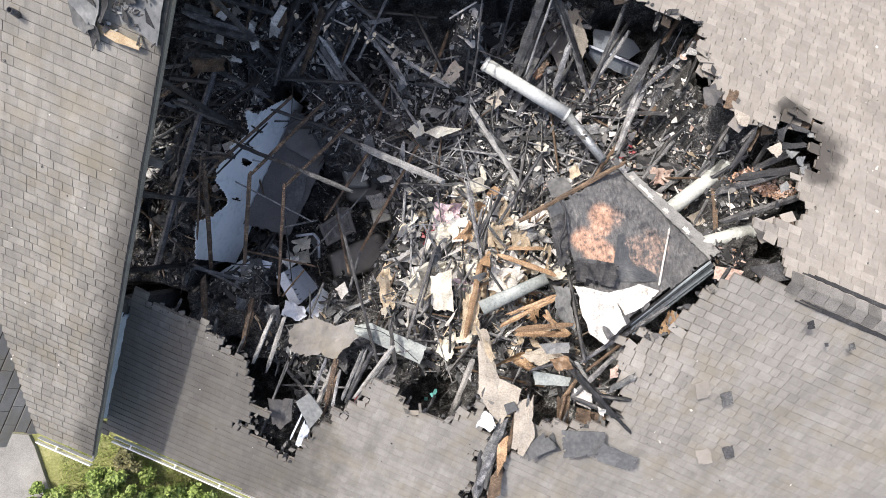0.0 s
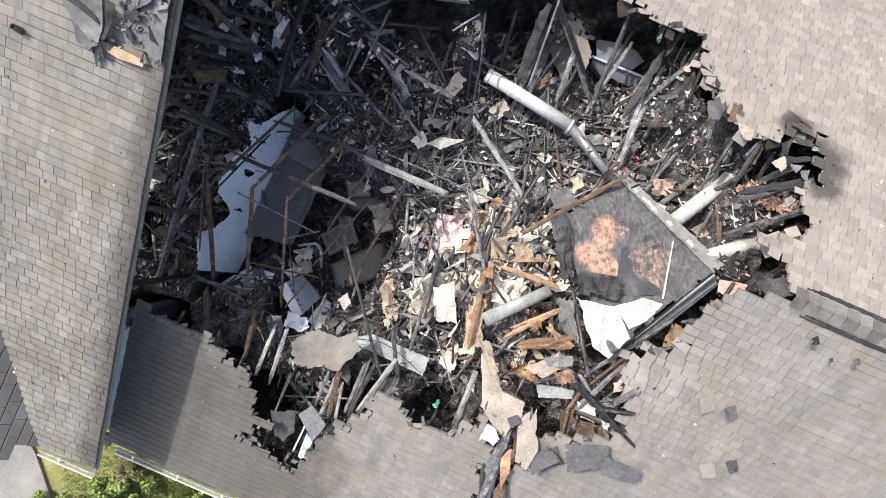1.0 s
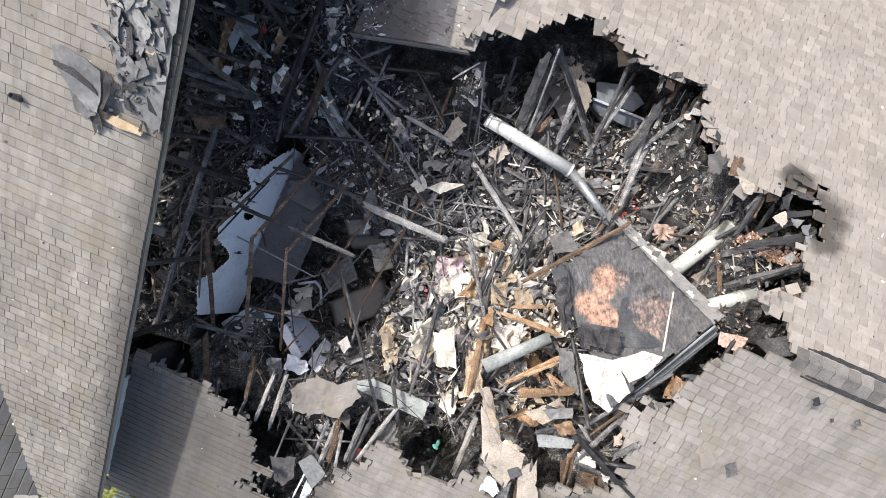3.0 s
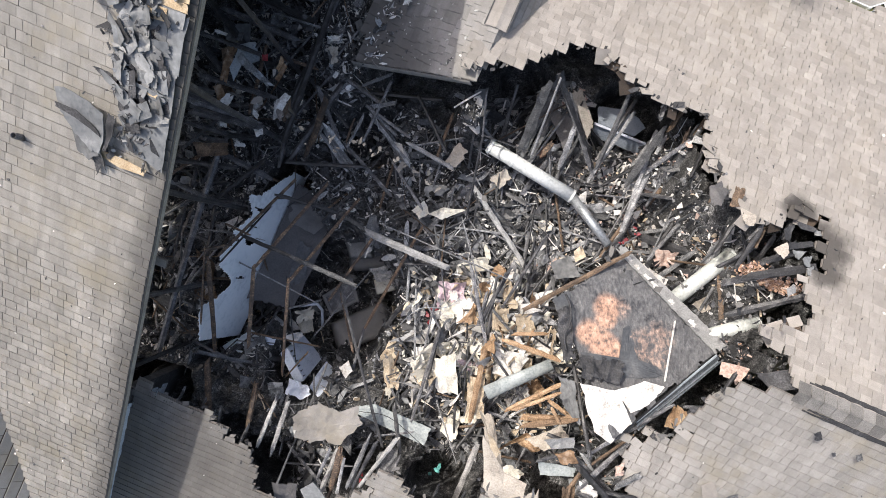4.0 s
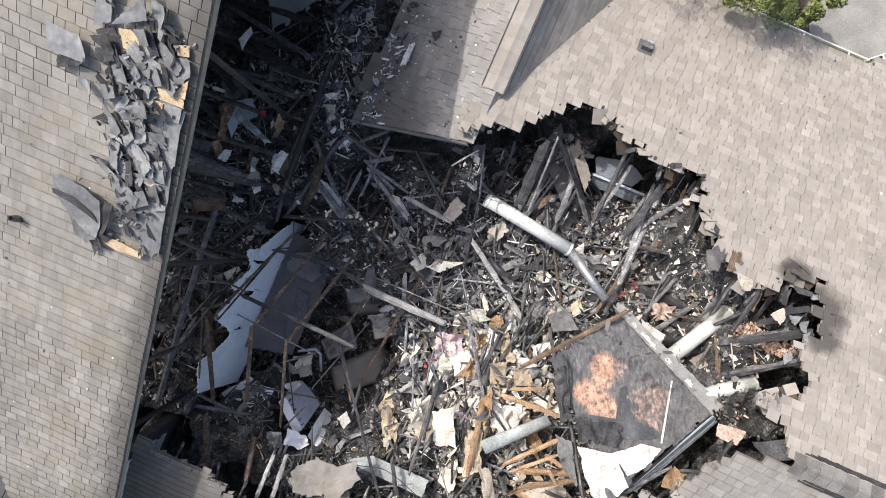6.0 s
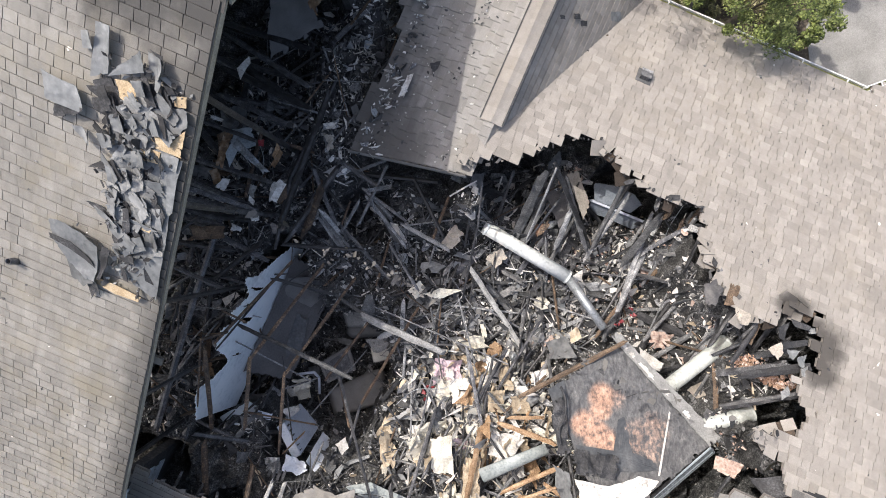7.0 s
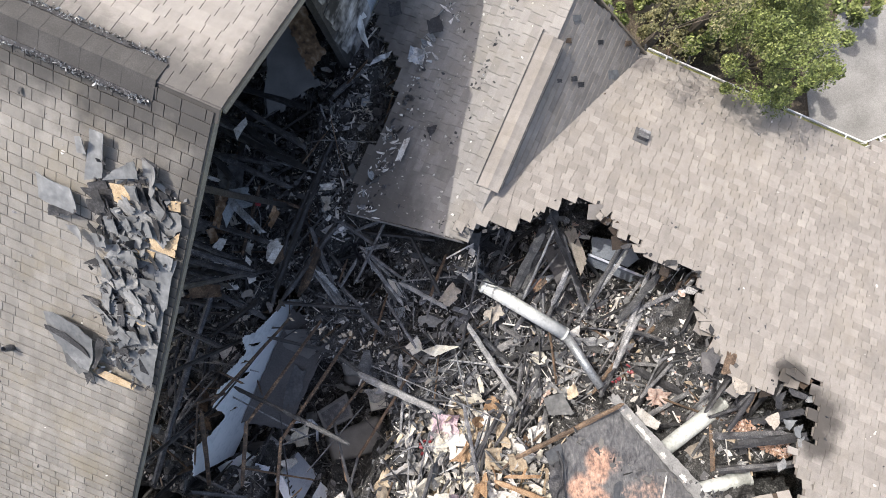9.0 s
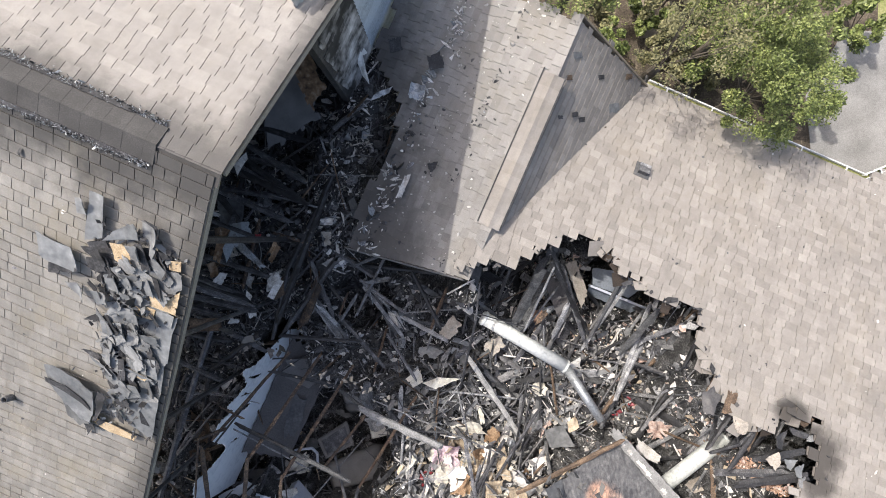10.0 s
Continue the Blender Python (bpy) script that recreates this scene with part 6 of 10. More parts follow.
duct("vent_duct", [("pipe", a, b, 0.105, 0.11, PIPE_DULL)], [(a.lerp(b, 0.66), b, 0.119), (a.lerp(b, 0.72), b, 0.119), (a.lerp(b, 0.99), b, 0.12)], "white metal vent duct with double clamp rings")
bm = bmesh.new()
tube(bm, (0.642, -0.982, 3.300), (1.711, -0.474, 3.450), 0.13, 0.1, 14, 2, 0.01, 0.7, 0.3, 2.6)
obj("gutter_length", bm, TROUGH, None, "bent length of pale green-grey metal trough on the rubble", "trough", smooth_it=True)

# ---- the open room ----
top0, top1 = W(-3.94, -1.86, 3.45), W(-3.94, 1.46, 3.45)
low0, low1 = W(-3.59, -1.86, 1.65), W(-3.59, 1.46, 1.65)
BURNT_TOP = [(-1.86, 2.95), (-1.25, 3.38), (-1.06, 3.0), (-0.8, 2.76), (-0.62, 2.94), (-0.49, 3.32), (-0.3, 3.44), (-0.08, 3.36), (0.01, 3.0), (0.13, 3.34), (0.49, 3.0), (0.8, 3.32), (0.86, 2.98), (1.12, 2.68), (1.46, 2.2)]


def burnt_wall(bm, c, nx, ny, thick):
    """A board wall whose top is eaten away by fire, deepest where the window stood."""
    c = [Vector(p) for p in c]
    out = (c[1] - c[0]).cross(c[3] - c[0]).normalized() * thick / 2
    front, rear, alive = {}, {}, set()
    for i in range(nx):
        for j in range(ny):
            a, b = (i + 0.5) / nx, (j + 0.5) / ny
            v, z = -1.86 + 3.32 * a, 1.65 + 1.8 * b
            k = next((n for n in range(1, len(BURNT_TOP)) if BURNT_TOP[n][0] >= v), len(BURNT_TOP) - 1)
            (v0, z0), (v1, z1) = BURNT_TOP[k - 1], BURNT_TOP[k]
            rim = z0 + (z1 - z0) * (v - v0) / (v1 - v0) + 0.10 * fbm(v * 9, 2.0, 1.0, 3)
            pin = min(math.hypot((v - x) / rx, (z - y) / ry) for x, y, rx, ry in ((0.62, 2.82, 0.03, 0.2), (0.02, 2.72, 0.07, 0.16), (-0.66, 2.55, 0.025, 0.16), (0.3, 2.9, 0.03, 0.2)))
            if z > rim or pin < 1 + 0.7 * fbm(a * 30, b * 12, 3.0, 2):
                continue
            alive.add((i, j))

    def vert(i, j):
        if (i, j) not in front:
            a, b = (i + RND.uniform(-0.25, 0.25)) / nx, (j + RND.uniform(-0.25, 0.25)) / ny
            p = (c[0] * (1 - a) + c[1] * a) * (1 - b) + (c[3] * (1 - a) + c[2] * a) * b
            p += out.normalized() * 0.05 * fbm(p.x * 1.5, p.y * 1.5, p.z, 2)
            front[i, j], rear[i, j] = bm.verts.new(p + out), bm.verts.new(p - out)
        return front[i, j], rear[i, j]

    for i, j in sorted(alive):
        q = [vert(i, j), vert(i + 1, j), vert(i + 1, j + 1), vert(i, j + 1)]
        bm.faces.new([x[0] for x in q])
        bm.faces.new([x[1] for x in q][::-1])
        for (di, dj), (a, b) in (((0, -1), (0, 1)), ((1, 0), (1, 2)), ((0, 1), (2, 3)), ((-1, 0), (3, 0))):
            if (i + di, j + dj) not in alive:
                bm.faces.new((q[a][0], q[b][0], q[b][1], q[a][1]))


bm = bmesh.new()
burnt_wall(bm, [low0, low1, top1, top0], 110, 64, 0.014)
room_wall = obj("room_wall", bm, WALLBLUE, None, "pale blue plasterboard wall, its top burnt ragged", "wall", kind="structure")
off = W(-0.09, 0.0)
for k in (0.04, 0.2, 0.34, 0.48, 0.62, 0.78, 0.92):
    bm = bmesh.new()
    p, q = low0.lerp(low1, k) + off, top0.lerp(top1, k) + off
    stick_mesh(bm, p, p.lerp(q, RND.uniform(0.6, 0.95)), 0.045, 0.09, 0.1, (1, 0.5))
    part("stud", bm, CHAR_BROWN, room_wall, "scorched wall stud")
panel = sheet("fallen_panel", [(-2.806, 2.61, 2.0), (-1.979, 2.266, 1.85), (-2.978, 0.249, 1.7), (-3.765, 0.489, 2.0)], DARKPANEL, "large smoke-blackened panel leaning in the open room", "panel", 0.04, 0.03, 0.02, (22, 22))
bm = bmesh.new()
leaf_mesh(bm, [(-2.961, 2.264, 2.080), (-2.024, 2.272, 2.000), (-2.188, 1.905, 1.980), (-2.509, 1.669, 1.980), (-2.971, 1.918, 2.050)], 0.01, 0.05, 0.06, 3, 3.0, 0.0, 5, 8)
part("facing", bm, FOAM, panel, "paler grey facing board")
bm = bmesh.new()
leaf_mesh(bm, [(-2.782, 1.600, 1.960), (-2.519, 1.520, 1.940), (-2.702, 0.797, 1.860), (-3.054, 0.573, 1.840), (-2.960, 1.133, 1.900)], 0.01, 0.08, 0.14, 4, 3.0, 0.0, 5, 8)
part("facing", bm, FELTMID, panel, "blistered grey facing")
sheet("fallen_panel", [(-2.84, 7.261, 3.5), (-2.38, 7.443, 3.5), (-1.983, 6.49, 3.3), (-2.953, 5.875, 3.2)], FOAM, "smooth sooty brown-grey panel lying beside the gable wall", "panel", 0.03, 0.03, 0.06, (18, 18))
sheet("rusty_sheet", [(-2.455, 7.385, 3.9), (-2.123, 7.607, 4.0), (-1.747, 6.879, 3.7), (-2.067, 6.503, 3.6)], RUST, "brown rust-stained sheet hanging at the wall", "sheet", 0.02, 0.1, 0.12, (12, 12))


def cushion(name, c, thick, mat, label, cat="cushion"):
    """A padded block over four corners, with a rounded rim."""
    bm = bmesh.new()
    c = [Vector(p) for p in c]
    n = 10
    for side in (1, -1):
        g = {}
        for i in range(n + 1):
            for j in range(n + 1):
                a, b = i / n, j / n
                p = (c[0] * (1 - a) + c[1] * a) * (1 - b) + (c[3] * (1 - a) + c[2] * a) * b
                e = min(a, b, 1 - a, 1 - b)
                g[i, j] = bm.verts.new(p + Vector((0, 0, side * thick / 2 * min(1, math.sqrt(e * 9)) + 0.01 * noise.noise(p * 6))))
        for i in range(n):
            for j in range(n):
                bm.faces.new((g[i, j], g[i + 1, j], g[i + 1, j + 1], g[i, j + 1]))
    bmesh.ops.remove_doubles(bm, verts=bm.verts[:], dist=0.002)
    return obj(name, bm, mat, None, label, cat, smooth_it=True)


cushion("sofa_cushion", [(-2.391, -0.128, 1.000), (-1.244, 0.380, 1.100), (-1.059, -0.311, 1.100), (-2.229, -0.708, 1.000)], 0.2, FOAM, "sooty dark grey square sofa cushion on the room floor")
cushion("sofa_cushion", [(-1.995, 2.053, 1.150), (-0.711, 1.961, 1.150), (-0.740, 1.029, 1.050), (-1.989, 0.937, 1.050)], 0.25, FOAM, "burnt dark grey seat cushion under fallen rafters")
cushion("sofa_cushion", [(-1.461, 0.781, 1.300), (-1.065, 0.895, 1.300), (-1.019, 0.578, 1.300), (-1.404, 0.487, 1.300)], 0.06, CLOTH, "small grey pad lying on the wreckage", "pad")
cushion("seat_block", [(-2.040, 1.630, 1.350), (-1.600, 1.676, 1.350), (-1.431, 1.224, 1.350), (-1.936, 1.191, 1.300)], 0.22, FLASHING, "dusty grey padded block beside fallen rafters", "seat")
torn_sheet("board_scrap", [(-1.502, 1.032, 1.750), (-1.164, 1.087, 1.750), (-1.016, 0.856, 1.700), (-1.388, 0.724, 1.700)], PALEBEAM, "crumpled ash-grey board on sooty furniture", "board", 0.014, 0.3, 0.2)
torn_sheet("cloth_scrap", [(-3.036, 0.161, 1.400), (-2.619, 0.286, 1.400), (-2.665, 0.022, 1.350), (-2.970, -0.103, 1.350)], CLOTH, "crumpled pale cloth among sooty furniture", "cloth", 0.014, 0.35, 0.25)
# a burnt screen frame
e = empty("screen", None, "burnt flat screen with a dark frame on the floor", "screen")
scr = [Vector((-2.459, 0.449, 1.250)), Vector((-1.914, 0.804, 1.300)), Vector((-1.798, 0.382, 1.250)), Vector((-2.321, 0.103, 1.200))]
for i in range(4):
    bm = bmesh.new()
    stick_mesh(bm, scr[i], scr[(i + 1) % 4], 0.07, 0.04, 0.03, (1, 1))
    part("frame", bm, FOAM, e)
bm = bmesh.new()
sheet_mesh(bm, [p - Vector((0, 0, 0.01)) for p in scr], 4, 4, 0.01)
part("glass", bm, CHAR, e)
# bent white tube
e = empty("bent_tube", None, "bent white metal chair tube sticking out of debris", "tube")
for p, q in (((-2.945, 0.260, 1.300), (-2.594, 0.306, 1.300)), ((-2.594, 0.306, 1.300), (-2.502, 0.182, 1.250)), ((-2.502, 0.182, 1.250), (-2.522, -0.173, 1.100))):
    bm = bmesh.new()
    tube(bm, p, q, 0.028, 0.028, 12)
    part("tube_section", bm, WHITEMETAL, e, smooth_it=True)
# white unit leaning over in the room, a row of dark slots along its top edge
e = empty("appliance", None, "toppled white enamel appliance with a dark vent row along its top", "appliance")
a, b, c, d = [Vector(p) for p in [(-2.916, -0.420, 2.300), (-2.616, -1.010, 2.300), (-2.468, -0.767, 1.350), (-2.850, -0.317, 1.350)]]
out = (b - a).cross(d - a).normalized()
out = out if out.z > 0 else -out
bm = bmesh.new()
sheet_mesh(bm, [p - out * 0.09 for p in (a, b, c, d)], 10, 14, 0.18, 0.012, 0.0, 4)
part("body", bm, WHITEMETAL, e)
down = (d - a).normalized()
for k in range(6):
    p = a.lerp(b, 0.12 + 0.15 * k) + out * 0.006
    bm = bmesh.new()
    add_box(bm, along(p + down * 0.03, p + down * 0.13), 0.10, 0.035, 0.012)
    part("slot", bm, CHAR, e, "dark vent slot")
torn_sheet("metal_sheet", [(-2.542, -1.111, 2.350), (-2.321, -0.743, 1.750), (-2.160, -0.883, 1.800), (-1.902, -1.280, 2.300), (-2.305, -1.400, 2.450)], WHITEMETAL, "bent white metal sheet beside the appliance", "sheet", 0.012, 0.04, 0.03)
torn_sheet("wall_board", [(-4.354, -0.451, 1.8), (-3.736, -0.128, 1.85), (-3.201, -0.443, 1.75), (-3.254, -0.685, 1.72), (-3.781, -0.631, 1.72), (-4.155, -0.731, 1.75)], WALLBLUE, "pale blue wall board lying at the wall foot", "board", 0.014, 0.05, 0.05)
torn_sheet("wall_board", [(-3.795, -0.292, 2.0), (-3.391, -0.452, 2.0), (-3.306, -0.75, 2.0), (-3.71, -0.792, 2.0)], FLASHING, "dusty grey wall board fallen beside the bench", "board", 0.014, 0.05, 0.08)
torn_sheet("metal_sheet", [(-1.696, -1.391, 2.850), (-1.322, -1.233, 2.850), (-0.275, -1.708, 2.900), (-0.334, -2.052, 2.900)], TROUGH, "long blue-grey metal sheet under the rubble", "sheet", 0.012, 0.05, 0.04)
torn_sheet("metal_sheet", [(1.384, -1.899, 3.900), (2.023, -2.014, 3.900), (1.987, -2.156, 3.900), (1.428, -2.138, 3.900)], TROUGH, "white metal strip across a burnt gap", "sheet", 0.012, 0.05, 0.04)
# grey cabinet under the north slope
e = empty("metal_cabinet", None, "fallen blue-grey metal cabinet half buried in ash", "cabinet")
bm = bmesh.new()
leaf_mesh(bm, [(2.681, 4.013, 2.450), (3.110, 3.951, 2.450), (3.458, 3.767, 2.450), (3.652, 3.563, 2.450), (3.376, 3.430, 2.450), (2.681, 3.665, 2.450)], 0.03, 0.03, 0.03, 7)
part("top_panel", bm, CABINET, e)
bm = bmesh.new()
sheet_mesh(bm, [(2.663, 3.674, 2.400), (3.741, 3.232, 2.400), (3.584, 3.115, 2.250), (2.690, 3.490, 2.250)], 20, 5, 0.03, 0.03, 0.02, 8)
part("front_panel", bm, CABINET, e)
bm = bmesh.new()
add_box(bm, along(Vector((2.646, 3.672, 2.47)), Vector((3.726, 3.234, 2.47))), 1.165, 0.045, 0.03, 0.006)
part("edge_rail", bm, WHITEMETAL, e, "pale bent edge rail")
# Dark panel colour here carries the shadow that the roof edge drops.
sheet("dusty_sheet", [(1.692, 3.974, 2.750), (2.129, 4.153, 2.750), (2.268, 3.477, 2.750), (2.129, 2.951, 2.750)], DARKPANEL, "smooth grey metal sheet toned dark for the roof edge's shadow", "sheet", 0.012, 0.05, 0.06, (12, 12))
sheet("board_plank", [(2.100, 4.112, 3.000), (2.294, 4.132, 3.000), (2.532, 3.563, 2.900), (2.415, 3.308, 2.900)], TANPAPER, "tan scorched plank standing among black timbers", "plank", 0.03, 0.03, 0.05, (6, 20))

# ---- boards, cloths and scraps on the heap ----
def shingle_slab(c, mat, label, seed, keep=0.9):
    """A loose piece of roof: rows of shingles on a torn board."""
    rnd = random.Random(seed)
    c = [Vector(p) for p in c]
    e = empty("shingle_slab", None, label, "shingles")
    SEEDS[0] += 1
    bm = bmesh.new()
    leaf_mesh(bm, c, 0.02, 0.05, 0.07, SEEDS[0], 2.0)
    part("board", bm, DECKING, e, "scorched board")
    nu, nv = max(2, round((c[1] - c[0]).length / 0.17)), max(2, round((c[3] - c[0]).length / 0.12))
    for i in range(nu):
        for j in range(nv):
            if rnd.random() > keep and (i in (0, nu - 1) or j in (0, nv - 1)):
                continue
            a, b = (i + 0.5 + (0.25 if j % 2 else -0.25) * (0 < i < nu - 1)) / nu, (j + 0.5) / nv
            p = (c[0] * (1 - a) + c[1] * a) * (1 - b) + (c[3] * (1 - a) + c[2] * a) * b
            du = (c[1] - c[0]).normalized()
            dn = du.cross(c[3] - c[0]).normalized()
            dn = dn if dn.z > 0 else -dn
            m = Matrix((du, dn.cross(du), dn)).transposed().to_4x4()
            m.translation = p + dn * (0.035 + 0.05 * fbm(p.x * 2, p.y * 2))
            bm = bmesh.new()
            add_box(bm, m @ pose(0, 0, 0, 4 + rnd.uniform(-4, 6), rnd.uniform(-5, 5), rnd.uniform(-6, 6)), 0.165, 0.15, 0.011)
            part("shingle", bm, mat, e)
    return e


def scrap(c, mat, label, cat="board", n=(14, 14), curl=0.1, ragged=0.08, thick=0.012, name="board_scrap", roll=0.0):
    wild = 2.0 if mat in (PLASTER, CREAM, TANPAPER, RAW) else 1.0
    return torn_sheet(name, c, mat, label, cat, thick, curl * wild, ragged * 1.1 * wild, roll)


scrap([(-0.332, 2.012, 2.950), (-0.059, 2.120, 2.950), (0.332, 2.081, 2.950), (-0.088, 1.905, 2.950)], CLOTH, "crumpled cream cloth on grey ash", "cloth", (24, 10), 0.22, 0.08, 0.008, "cloth")
scrap([(-0.609, 2.071, 2.900), (-0.383, 2.248, 2.900), (-0.314, 2.022, 2.900), (-0.481, 1.944, 2.900)], CLOTH, "torn cream cloth scrap on grey ash", "cloth", (12, 10), 0.2, 0.12, 0.008, "cloth")
scrap([(-0.920, 3.251, 2.700), (-0.800, 3.231, 2.700), (-0.620, 2.911, 2.700), (-0.760, 2.911, 2.700)], PLASTER, "white splintered board in a black hollow", "board", (8, 14))
scrap([(-0.039, 2.898, 3.100), (0.202, 3.235, 3.100), (0.395, 3.042, 3.100), (0.154, 2.801, 3.100)], TANPAPER, "broken tan board scraps by the duct")
scrap([(0.753, 2.636, 2.800), (1.001, 2.805, 2.800), (1.130, 2.636, 2.800), (0.902, 2.438, 2.800)], TANPAPER, "broken tan board scraps by the duct")
scrap([(-0.231, -0.472, 3.100), (0.153, -0.354, 3.150), (0.202, -1.097, 3.100), (-0.155, -1.006, 3.050)], CLOTH, "broken white plasterboard with stained edges", curl=0.22, ragged=0.16, roll=0.2)
scrap([(-0.640, -0.340, 2.700), (-0.390, -0.290, 2.700), (-0.390, -1.040, 2.700), (-0.620, -0.890, 2.700)], PLASTER, "broken white plasterboard with stained edges")
scrap([(0.343, -0.753, 3.200), (0.629, -0.705, 3.200), (0.610, -1.516, 3.200), (0.296, -1.497, 3.200)], CREAM, "cream board sheet standing on the heap")
scrap([(0.820, -0.276, 3.200), (1.439, -0.372, 3.200), (1.106, -0.753, 3.200), (0.724, -0.705, 3.200)], PLASTER, "broken white plasterboard with stained edges")
scrap([(1.106, 0.343, 3.200), (1.439, 0.372, 3.200), (1.487, 0.010, 3.200), (1.153, -0.038, 3.200)], CREAM, "curled tan paper board on the heap")
scrap([(0.732, 0.395, 3.100), (1.069, 0.443, 3.100), (1.020, 0.010, 3.100), (0.751, 0.010, 3.100)], CREAM, "curled tan paper board on the heap")
scrap([(0.108, 0.501, 2.900), (0.501, 0.599, 2.900), (0.550, 0.206, 2.900), (0.157, 0.108, 2.900)], PLASTER, "broken white plasterboard with stained edges")
scrap([(1.296, -1.802, 3.200), (1.916, -1.516, 3.200), (2.086, -1.784, 3.300), (1.567, -1.973, 3.300)], TANPAPER, "sagging tan board under splintered pine")
scrap([(1.695, -0.523, 3.900), (1.877, -0.544, 4.300), (1.982, -1.252, 4.400), (1.828, -1.056, 3.900)], FELT, "grey dusty felt sliding off the chase top", "felt", (10, 18))
scrap([(0.529, -1.265, 3.300), (0.736, -1.406, 3.300), (0.950, -2.233, 3.800), (0.699, -2.008, 3.800)], TANPAPER, "long tan board strip bridging to the roof edge")
scrap([(1.777, 1.188, 2.900), (2.120, 1.286, 2.900), (2.294, 0.933, 3.000), (1.875, 0.893, 2.900)], FELT, "blue-grey board beside the decking")
scrap([(2.148, 1.371, 3.000), (2.294, 1.468, 3.000), (2.372, 1.274, 3.000), (2.197, 1.196, 3.000)], CREAM, "cream insulation scrap beside the decking", n=(8, 8))
scrap([(3.298, 1.153, 3.200), (3.643, 0.906, 3.300), (3.596, 0.765, 3.300), (3.298, 0.915, 3.200)], PLASTER, "broken white plasterboard by the flashing")
scrap([(3.523, 1.454, 3.100), (3.909, 1.357, 3.100), (3.812, 1.069, 3.100), (3.523, 1.117, 3.100)], PINKISH, "pinkish insulation scrap in the ash", curl=0.35, ragged=0.3)
scrap([(3.946, 0.513, 3.600), (4.404, 0.742, 3.600), (4.376, 0.449, 3.600), (4.083, 0.357, 3.600)], TANPAPER, "tan board scrap between two ducts")
shingle_slab([(3.996, 2.489, 3.000), (4.390, 2.609, 3.100), (4.438, 2.272, 3.100), (4.190, 2.100, 3.000)], SHINGLE_N, "torn flap of beige shingles hanging into the hole", 47)
scrap([(3.033, 2.537, 2.800), (3.280, 2.606, 2.800), (3.379, 2.388, 2.800), (3.112, 2.289, 2.800)], PLASTER, "pale plaster scrap in the ash")
scrap([(3.429, 2.636, 2.800), (3.726, 2.587, 2.800), (3.677, 2.339, 2.800), (3.449, 2.339, 2.800)], PINKISH, "pinkish board scrap in the ash")
scrap([(-2.879, 3.918, 3.200), (-2.688, 3.994, 3.200), (-2.784, 3.537, 3.200), (-2.936, 3.613, 3.200)], PLASTER, "white board on end among black timbers", "board", (6, 14), 0.03)
scrap([(-2.740, 3.842, 3.150), (-2.606, 3.889, 3.150), (-2.673, 3.535, 3.150), (-2.778, 3.554, 3.150)], CHAR_BROWN, "brown board on end among black timbers", "board", (6, 10), 0.03)
scrap([(-3.312, 3.909, 3.100), (-3.167, 3.860, 3.100), (-3.196, 3.668, 3.100), (-3.331, 3.716, 3.100)], PLASTER, "white scrap among black timbers", n=(6, 6))
scrap([(-3.746, 5.236, 3.200), (-3.272, 5.189, 3.200), (-3.304, 4.602, 3.200), (-3.749, 4.640, 3.200)], FELT, "pale grey board between charred joists")
scrap([(-0.836, 3.196, 2.750), (-0.932, 3.379, 2.800), (-1.217, 3.642, 2.900), (-1.335, 3.720, 2.900)], CHAR_GREY, "crumpled corrugated tube in the black hollow", "tube", (6, 20))
scrap([(1.575, 3.242, 2.600), (1.828, 3.242, 2.600), (1.727, 2.989, 2.600), (1.626, 2.959, 2.600)], ORANGE, "rust-orange scrap of thin metal sheet")
rnd = random.Random(83)
bricks, pinks = Heap(), Heap()
r0, r1, r2 = Vector((4.431, 1.127, 4.050)), Vector((5.056, 0.737, 4.400)), Vector((4.614, 1.250, 4.200))
for i in range(480):
    p = r0.lerp(r1, rnd.random()) + (r2 - r0) * rnd.uniform(-0.5, 1.2) * rnd.random() + Vector((0, 0, 0.06))
    (bricks if rnd.random() < 0.7 else pinks).lump(p + Vector((0, 0, rnd.uniform(0, 0.06))), rnd.uniform(0.02, 0.075), rnd, rnd.uniform(0.4, 0.9), rnd.uniform(1, 1.8))
dross = Heap()
r0, r1, r2 = Vector((4.331, 0.012, 3.950)), Vector((5.097, -0.272, 4.300)), Vector((4.343, -0.634, 4.200))
for i in range(420):
    a_, b_ = rnd.random(), rnd.random()
    if a_ + b_ > 1.15:
        continue
    p = r0 + (r1 - r0) * a_ + (r2 - r0) * b_
    p.z = max(p.z - 0.25, bed(p.x, p.y)) + rnd.uniform(0.02, 0.1)
    t = rnd.random()
    if t < 0.55:
        dross.lump(p, rnd.uniform(0.03, 0.1), rnd, rnd.uniform(0.2, 0.7), rnd.uniform(1, 2.6))
    elif t < 0.8:
        dross.plate(p, rnd.uniform(0.05, 0.16), rnd, 0.6, rnd.uniform(1, 2.5))
    else:
        (pinks if t < 0.93 else bricks).lump(p + Vector((0, 0, 0.03)), rnd.uniform(0.02, 0.07), rnd, 0.5, 1.6)
shreds = Heap()
r0, r1, r2 = Vector((0.804, -1.953, 3.400)), Vector((2.892, -1.766, 3.900)), Vector((0.879, -3.012, 3.600))
